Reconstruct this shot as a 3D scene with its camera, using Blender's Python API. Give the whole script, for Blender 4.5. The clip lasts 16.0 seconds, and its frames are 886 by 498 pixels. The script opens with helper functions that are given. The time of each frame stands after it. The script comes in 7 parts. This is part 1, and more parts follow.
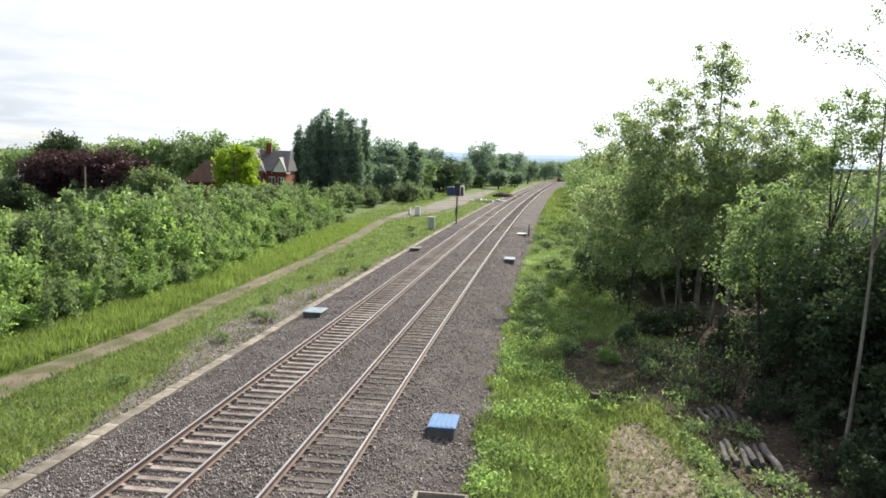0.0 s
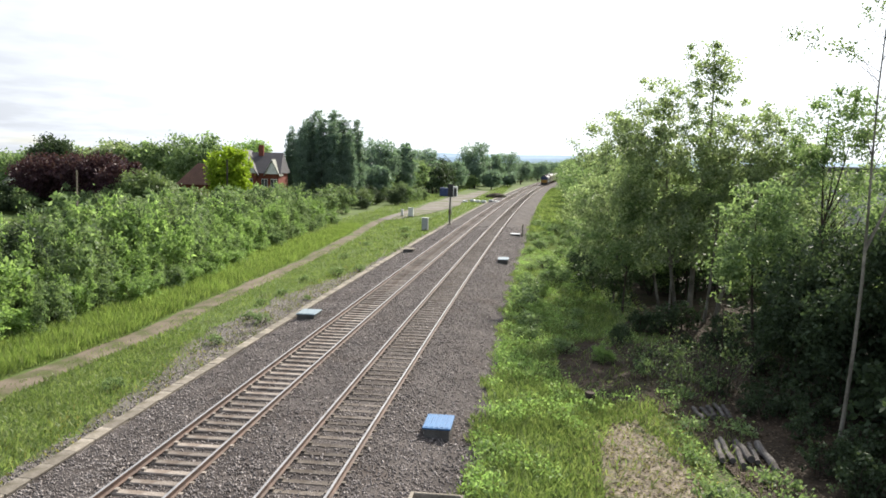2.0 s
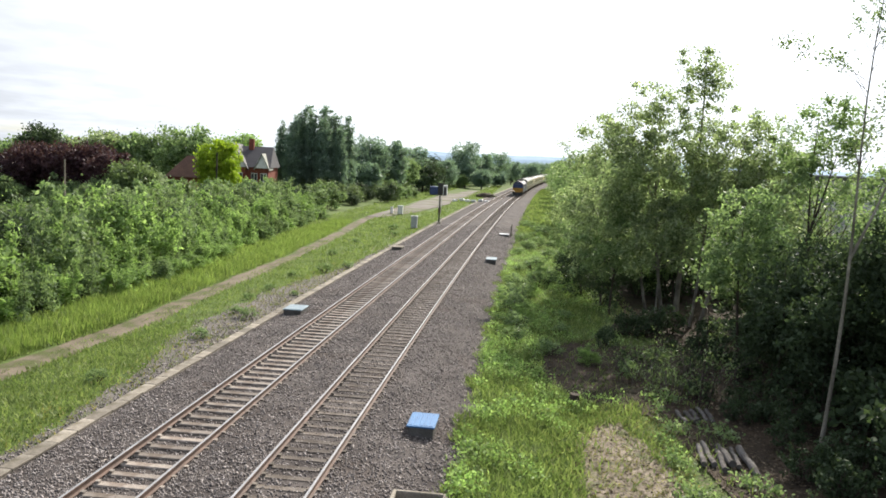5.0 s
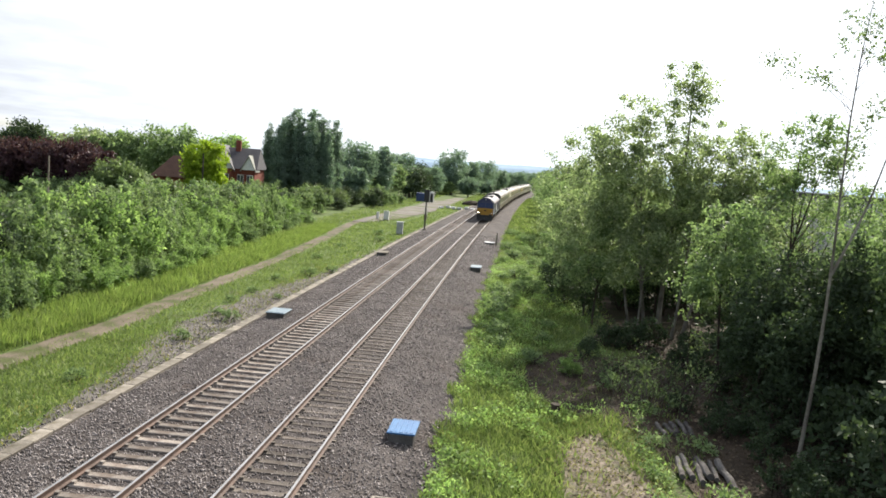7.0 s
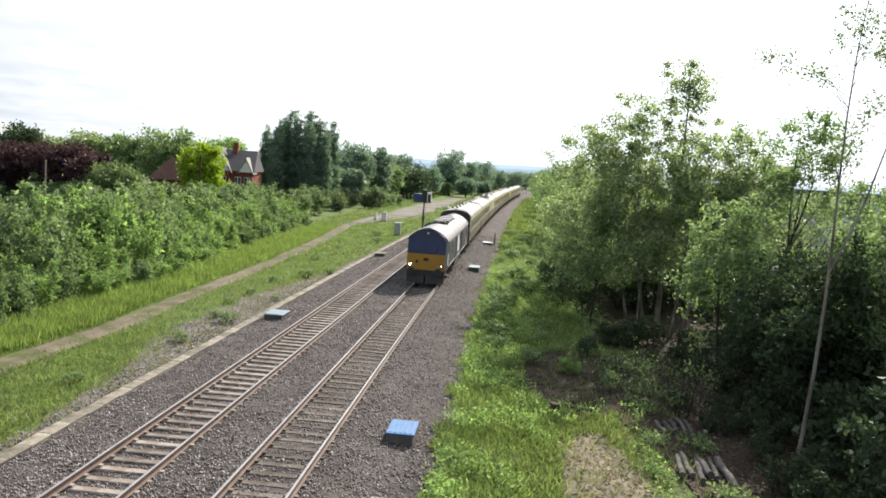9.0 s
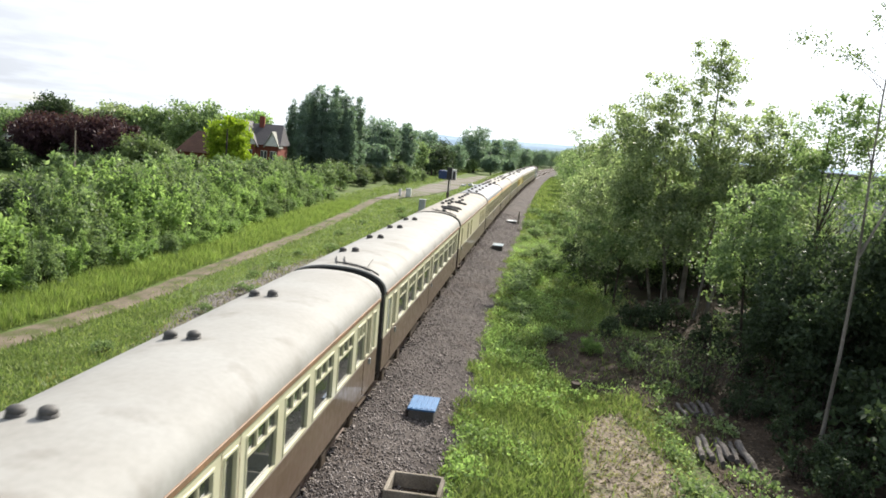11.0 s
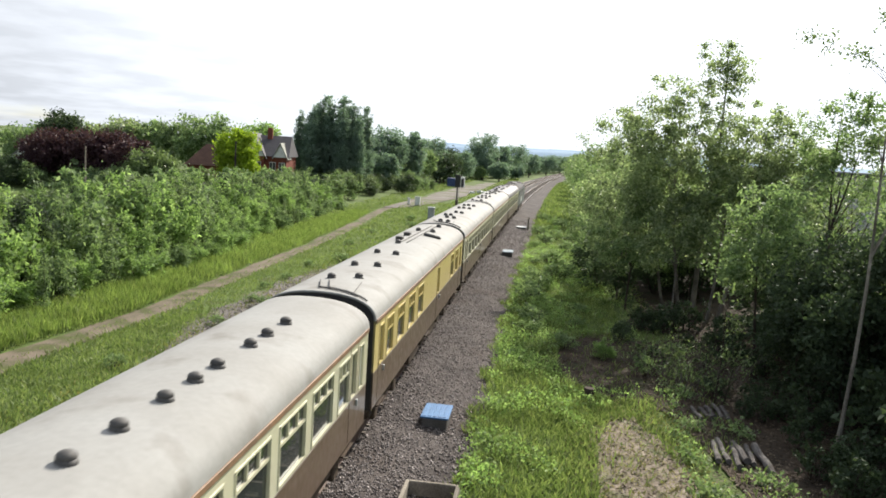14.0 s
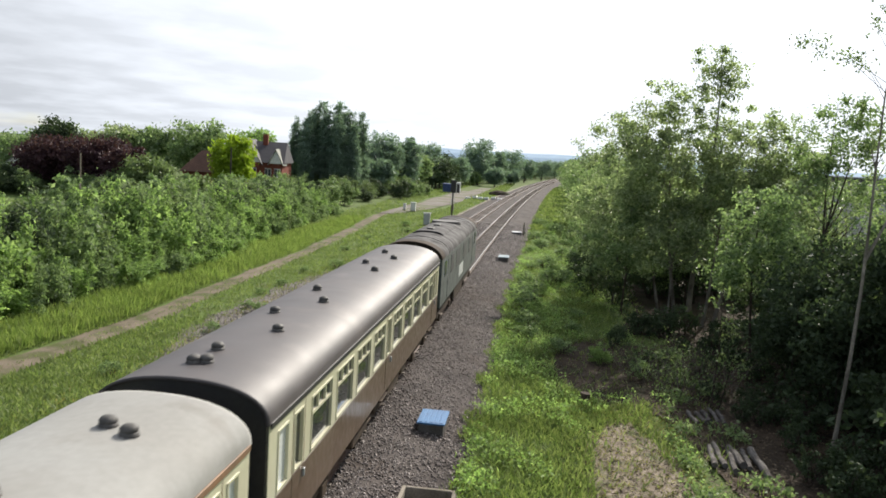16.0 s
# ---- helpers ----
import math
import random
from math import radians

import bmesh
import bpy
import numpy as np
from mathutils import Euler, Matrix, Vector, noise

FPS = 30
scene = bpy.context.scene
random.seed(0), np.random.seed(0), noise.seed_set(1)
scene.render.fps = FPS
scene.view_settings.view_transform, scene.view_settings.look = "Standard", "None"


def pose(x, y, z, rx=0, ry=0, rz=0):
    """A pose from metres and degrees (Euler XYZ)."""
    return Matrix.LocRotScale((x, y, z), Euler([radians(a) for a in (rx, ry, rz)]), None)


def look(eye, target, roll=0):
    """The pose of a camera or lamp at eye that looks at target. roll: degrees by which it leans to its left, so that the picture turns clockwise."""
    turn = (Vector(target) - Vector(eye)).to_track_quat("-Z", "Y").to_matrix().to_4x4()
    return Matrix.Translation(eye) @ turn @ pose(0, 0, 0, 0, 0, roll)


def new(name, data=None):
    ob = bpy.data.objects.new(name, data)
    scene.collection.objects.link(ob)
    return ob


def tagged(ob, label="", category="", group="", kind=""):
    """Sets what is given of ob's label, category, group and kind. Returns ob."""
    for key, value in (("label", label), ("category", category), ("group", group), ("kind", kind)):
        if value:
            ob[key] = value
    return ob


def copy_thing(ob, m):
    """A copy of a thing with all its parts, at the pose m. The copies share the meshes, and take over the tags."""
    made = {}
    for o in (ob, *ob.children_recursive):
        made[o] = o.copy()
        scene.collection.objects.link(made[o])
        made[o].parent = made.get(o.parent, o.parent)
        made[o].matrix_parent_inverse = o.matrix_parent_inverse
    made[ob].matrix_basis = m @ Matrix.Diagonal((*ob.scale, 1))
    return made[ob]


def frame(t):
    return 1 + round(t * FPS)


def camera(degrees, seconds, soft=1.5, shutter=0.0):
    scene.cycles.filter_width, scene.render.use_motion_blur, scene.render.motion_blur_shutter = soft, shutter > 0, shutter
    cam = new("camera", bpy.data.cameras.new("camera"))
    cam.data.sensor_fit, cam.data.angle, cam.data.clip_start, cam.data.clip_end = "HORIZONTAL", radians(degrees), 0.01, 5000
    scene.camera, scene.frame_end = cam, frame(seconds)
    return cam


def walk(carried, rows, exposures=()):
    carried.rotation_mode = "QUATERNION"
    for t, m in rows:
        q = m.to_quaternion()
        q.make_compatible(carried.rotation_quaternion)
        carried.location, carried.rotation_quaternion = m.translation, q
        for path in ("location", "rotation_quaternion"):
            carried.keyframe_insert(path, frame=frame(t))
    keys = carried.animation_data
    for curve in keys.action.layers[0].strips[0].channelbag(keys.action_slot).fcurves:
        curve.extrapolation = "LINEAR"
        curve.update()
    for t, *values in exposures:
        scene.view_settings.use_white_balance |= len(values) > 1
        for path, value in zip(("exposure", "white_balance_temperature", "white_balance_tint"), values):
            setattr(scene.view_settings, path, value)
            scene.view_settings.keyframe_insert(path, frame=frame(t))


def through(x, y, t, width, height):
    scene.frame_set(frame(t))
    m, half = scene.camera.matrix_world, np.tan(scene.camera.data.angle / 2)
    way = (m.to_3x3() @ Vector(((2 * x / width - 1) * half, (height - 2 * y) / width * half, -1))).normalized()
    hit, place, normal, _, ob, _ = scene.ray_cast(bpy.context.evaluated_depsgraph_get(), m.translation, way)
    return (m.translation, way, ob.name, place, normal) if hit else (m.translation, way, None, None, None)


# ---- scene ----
cam = camera(57.8, 16.0, soft=1.7, shutter=0.06)
PATH = [
    (0, (-0.257, 0.021, 7.369), (-0.497, 1.995, 7.153), 1.9),
    (0.5, (-0.247, 0.013, 7.361), (-0.485, 1.987, 7.147), 1.3),
    (1, (-0.268, 0.027, 7.364), (-0.509, 2.001, 7.146), 1.8),
    (1.5, (-0.257, 0.044, 7.349), (-0.493, 2.018, 7.13), 2.1),
    (2, (-0.266, 0.048, 7.347), (-0.49, 2.024, 7.134), 1.5),
    (2.5, (-0.265, 0.041, 7.351), (-0.484, 2.018, 7.139), 1.7),
    (3, (-0.243, 0.03, 7.366), (-0.457, 2.007, 7.154), 2.2),
    (3.5, (-0.253, 0.031, 7.356), (-0.463, 2.008, 7.141), 2.2),
    (4, (-0.26, 0.03, 7.357), (-0.463, 2.008, 7.139), 2.5),
    (6.5, (-0.252, 0.034, 7.351), (-0.428, 2.016, 7.149), 3.9),
    (7, (-0.254, 0.015, 7.367), (-0.414, 1.998, 7.171), 4.5),
    (7.5, (-0.245, 0.018, 7.363), (-0.395, 2.003, 7.172), 4.5),
    (8, (-0.244, 0.04, 7.357), (-0.386, 2.026, 7.167), 4.2),
    (8.5, (-0.244, 0.04, 7.36), (-0.386, 2.026, 7.169), 4.3),
    (9, (-0.235, 0.067, 7.336), (-0.391, 2.051, 7.142), 4.0),
    (9.5, (-0.245, 0.017, 7.371), (-0.42, 1.999, 7.172), 5.4),
    (12, (-0.262, 0.04, 7.352), (-0.496, 2.006, 7.071), 4.2),
    (12.5, (-0.254, 0.026, 7.361), (-0.488, 1.993, 7.087), 3.8),
    (13, (-0.26, 0.019, 7.358), (-0.493, 1.989, 7.1), 4.0),
    (13.5, (-0.262, 0.034, 7.351), (-0.497, 2.005, 7.106), 3.7),
    (14, (-0.257, 0.05, 7.344), (-0.492, 2.022, 7.106), 3.7),
    (14.5, (-0.253, 0.039, 7.348), (-0.486, 2.011, 7.111), 3.8),
    (15, (-0.252, 0.022, 7.353), (-0.481, 1.994, 7.115), 3.9),
    (15.5, (-0.255, 0.029, 7.353), (-0.482, 2.002, 7.116), 4.0),
    (16, (-0.248, 0.029, 7.354), (-0.474, 2.004, 7.13), 3.5),
]
walk(cam, [(t, look(eye, target, roll)) for t, eye, target, roll in PATH],
     exposures=[(0, 1.06), (9.5, 1.04), (12, 1.12), (13, 1.03), (14.5, 0.85), (16, 0.72)])

# ---------- light ----------
SUN_AZ, SUN_EL = 21.0, 36.5        # degrees to the right of the track's line, and above the horizon
az, el = radians(SUN_AZ), radians(SUN_EL)
SUN_WAY = Vector((math.sin(az) * math.cos(el), math.cos(az) * math.cos(el), math.sin(el)))
sun = new("sun", bpy.data.lights.new("sun", "SUN"))
sun.data.energy, sun.data.angle, sun.data.color = 4.6, radians(0.6), (1.0, 0.93, 0.82)
sun.matrix_world = look(SUN_WAY * 200, (0, 0, 0))


def make_world():
    w = bpy.data.worlds.new("sky")
    w.use_nodes = True
    scene.world = w
    nt = w.node_tree
    nt.nodes.clear()
    N, L = nt.nodes.new, nt.links.new
    sky = N("ShaderNodeTexSky")
    sky.sky_type, sky.sun_disc = "NISHITA", False
    sky.dust_density, sky.ozone_density = 0.2, 2.0
    sky.sun_elevation, sky.sun_rotation = el, az
    co = N("ShaderNodeTexCoord")
    sep = N("ShaderNodeSeparateXYZ")
    L(co.outputs["Generated"], sep.inputs[0])
    # flat cloud layer: direction divided by its height
    hz = N("ShaderNodeMath"); hz.operation = "ADD"; hz.inputs[1].default_value = 0.12
    L(sep.outputs[2], hz.inputs[0])
    mx = N("ShaderNodeMath"); mx.operation = "MAXIMUM"; mx.inputs[1].default_value = 0.05
    L(hz.outputs[0], mx.inputs[0])
    dv = N("ShaderNodeVectorMath"); dv.operation = "DIVIDE"
    L(co.outputs["Generated"], dv.inputs[0]); L(mx.outputs[0], dv.inputs[1])
    n1 = N("ShaderNodeTexNoise"); n1.inputs["Scale"].default_value = 0.9; n1.inputs["Detail"].default_value = 7; n1.inputs["Roughness"].default_value = 0.55
    n1.inputs["Distortion"].default_value = 0.4
    L(dv.outputs[0], n1.inputs["Vector"])
    # thicker, brighter cloud round the sun
    dot = N("ShaderNodeVectorMath"); dot.operation = "DOT_PRODUCT"; dot.inputs[1].default_value = SUN_WAY
    L(co.outputs["Generated"], dot.inputs[0])
    mr = N("ShaderNodeMapRange"); mr.inputs[1].default_value = 0.25; mr.inputs[2].default_value = 0.75; mr.inputs[3].default_value = -0.06; mr.inputs[4].default_value = 0.38
    L(dot.outputs["Value"], mr.inputs[0])
    ad = N("ShaderNodeMath"); ad.operation = "ADD"
    L(n1.outputs[0], ad.inputs[0]); L(mr.outputs[0], ad.inputs[1])
    cover = N("ShaderNodeMapRange"); cover.inputs[1].default_value = 0.36; cover.inputs[2].default_value = 0.60; cover.inputs[3].default_value = 0.25
    L(ad.outputs[0], cover.inputs[0])
    n2 = N("ShaderNodeTexNoise"); n2.inputs["Scale"].default_value = 2.1; n2.inputs["Detail"].default_value = 5
    L(dv.outputs[0], n2.inputs["Vector"])
    shade = N("ShaderNodeMapRange"); shade.inputs[1].default_value = 0.35; shade.inputs[2].default_value = 0.62; shade.inputs[3].default_value = 1.5; shade.inputs[4].default_value = 1.18
    L(n2.outputs[0], shade.inputs[0])
    glow = N("ShaderNodeMapRange"); glow.inputs[1].default_value = 0.46; glow.inputs[2].default_value = 0.9; glow.inputs[3].default_value = 0.0; glow.inputs[4].default_value = 1.2
    L(dot.outputs["Value"], glow.inputs[0])
    bright = N("ShaderNodeMath"); bright.operation = "ADD"
    L(shade.outputs[0], bright.inputs[0]); L(glow.outputs[0], bright.inputs[1])
    cloud = N("ShaderNodeVectorMath"); cloud.operation = "SCALE"; cloud.inputs[0].default_value = (0.92, 0.97, 1.05)
    L(bright.outputs[0], cloud.inputs["Scale"])
    sk = N("ShaderNodeVectorMath"); sk.operation = "SCALE"; sk.inputs["Scale"].default_value = 0.2
    L(sky.outputs[0], sk.inputs[0])
    mix = N("ShaderNodeMix"); mix.data_type = "RGBA"
    L(cover.outputs[0], mix.inputs[0]); L(sk.outputs[0], mix.inputs[6]); L(cloud.outputs[0], mix.inputs[7])
    bg = N("ShaderNodeBackground"); bg.inputs[1].default_value = 0.34
    L(mix.outputs[2], bg.inputs[0])
    out = N("ShaderNodeOutputWorld")
    L(bg.outputs[0], out.inputs[0])


make_world()


# ---------- materials ----------
def mat(name, c1, c2=None, scale=3.0, fine=40.0, rough=0.8, bump=0.0, bump_scale=None, metal=0.0, stain=None, stain_scale=0.6, stain_at=0.55,
        per="", stretch=(1, 1, 1), spread=0.25, coat=0.0, uneven=0.1):
    """A surface of two tones at two scales of grain, with stains, relief and an own tint for each piece (per: object or island)."""
    m = bpy.data.materials.new(name)
    m.use_nodes = True
    nt = m.node_tree
    N, L = nt.nodes.new, nt.links.new
    p = nt.nodes["Principled BSDF"]
    co = N("ShaderNodeTexCoord"); mp = N("ShaderNodeMapping"); mp.inputs["Scale"].default_value = stretch
    L(co.outputs["Object"], mp.inputs[0])

    def nz(s, d=4):
        n = N("ShaderNodeTexNoise"); n.inputs["Scale"].default_value = s; n.inputs["Detail"].default_value = d
        L(mp.outputs[0], n.inputs["Vector"])
        return n.outputs[0]

    def blend(a, b, f):
        x = N("ShaderNodeMix"); x.data_type = "RGBA"
        for v, sock in ((a, x.inputs[6]), (b, x.inputs[7]), (f, x.inputs[0])):
            if isinstance(v, tuple):
                sock.default_value = (*v, 1)
            elif isinstance(v, float):
                sock.default_value = v
            else:
                L(v, sock)
        return x.outputs[2]

    def rng(v, a, b, c=0.0, d=1.0):
        r = N("ShaderNodeMapRange")
        for k, val in enumerate((a, b, c, d)):
            r.inputs[k + 1].default_value = val
        L(v, r.inputs[0])
        return r.outputs[0]

    c2 = c2 or tuple(v * 0.72 for v in c1)
    col = blend(c1, c2, rng(nz(scale), 0.35, 0.65))
    g = rng(nz(fine, 3), 0.3, 0.7, 1 - spread, 1 + spread)
    if stain:
        col = blend(col, stain, rng(nz(stain_scale, 6), stain_at, stain_at + 0.16))
    if per:
        if per == "object":
            r = N("ShaderNodeObjectInfo").outputs["Random"]
        else:
            r = N("ShaderNodeNewGeometry").outputs["Random Per Island"]
        mu = N("ShaderNodeMath"); mu.operation = "MULTIPLY"
        L(g, mu.inputs[0]); L(rng(r, 0, 1, 0.68, 1.28), mu.inputs[1])
        g = mu.outputs[0]
    sc = N("ShaderNodeVectorMath"); sc.operation = "SCALE"
    L(col, sc.inputs[0]); L(g, sc.inputs["Scale"])
    L(sc.outputs[0], p.inputs["Base Color"])
    L(rng(nz(fine * 0.5, 3), 0.3, 0.7, max(rough - uneven, 0.02), min(rough + uneven, 1)), p.inputs["Roughness"])
    p.inputs["Metallic"].default_value = metal
    p.inputs["Coat Weight"].default_value = coat
    if rough > 0.84:
        p.inputs["Specular IOR Level"].default_value = 0.12
    if bump:
        b = N("ShaderNodeBump"); b.inputs["Strength"].default_value = 1.0; b.inputs["Distance"].default_value = bump
        L(nz(bump_scale or fine, 5), b.inputs["Height"])
        L(b.outputs[0], p.inputs["Normal"])
    return m


def leaf_mat(name, c1, c2, c3, through=0.4, gloss=0.5):
    """Leaves or blades: each one its own green, part of the light passing through."""
    m = bpy.data.materials.new(name)
    m.use_nodes = True
    nt = m.node_tree
    N, L = nt.nodes.new, nt.links.new
    p = nt.nodes["Principled BSDF"]
    ramp = N("ShaderNodeValToRGB")
    e = ramp.color_ramp.elements
    e[0].color, e[1].color = (*c1, 1), (*c3, 1)
    mid = e.new(0.5); mid.color = (*c2, 1)
    L(N("ShaderNodeNewGeometry").outputs["Random Per Island"], ramp.inputs[0])
    co = N("ShaderNodeTexCoord"); n = N("ShaderNodeTexNoise"); n.inputs["Scale"].default_value = 0.5
    L(co.outputs["Object"], n.inputs["Vector"])
    r = N("ShaderNodeMapRange"); r.inputs[1].default_value = 0.3; r.inputs[2].default_value = 0.7; r.inputs[3].default_value = 0.75; r.inputs[4].default_value = 1.25
    L(n.outputs[0], r.inputs[0])
    sc = N("ShaderNodeVectorMath"); sc.operation = "SCALE"
    L(ramp.outputs[0], sc.inputs[0]); L(r.outputs[0], sc.inputs["Scale"])
    L(sc.outputs[0], p.inputs["Base Color"])
    p.inputs["Roughness"].default_value = gloss
    p.inputs["Specular IOR Level"].default_value = 0.15
    tr = N("ShaderNodeBsdfTranslucent")
    warm = N("ShaderNodeMix"); warm.data_type = "RGBA"; warm.blend_type = "MULTIPLY"; warm.inputs[0].default_value = 1
    warm.inputs[7].default_value = (1.22, 1.32, 0.8, 1)
    L(sc.outputs[0], warm.inputs[6]); L(warm.outputs[2], tr.inputs[0])
    mx = N("ShaderNodeMixShader"); mx.inputs[0].default_value = through
    L(p.outputs[0], mx.inputs[1]); L(tr.outputs[0], mx.inputs[2])
    L(mx.outputs[0], nt.nodes["Material Output"].inputs[0])
    return m


def glass_mat():
    m = bpy.data.materials.new("window_glass")
    m.use_nodes = True
    p = m.node_tree.nodes["Principled BSDF"]
    p.inputs["Base Color"].default_value = (0.05, 0.058, 0.055, 1)
    p.inputs["Roughness"].default_value = 0.03
    p.inputs["Transmission Weight"].default_value = 0.3
    p.inputs["IOR"].default_value = 1.45
    return m


def lamp_mat(name, colour, strength):
    m = bpy.data.materials.new(name)
    m.use_nodes = True
    p = m.node_tree.nodes["Principled BSDF"]
    p.inputs["Emission Color"].default_value = (*colour, 1)
    p.inputs["Emission Strength"].default_value = strength
    return m


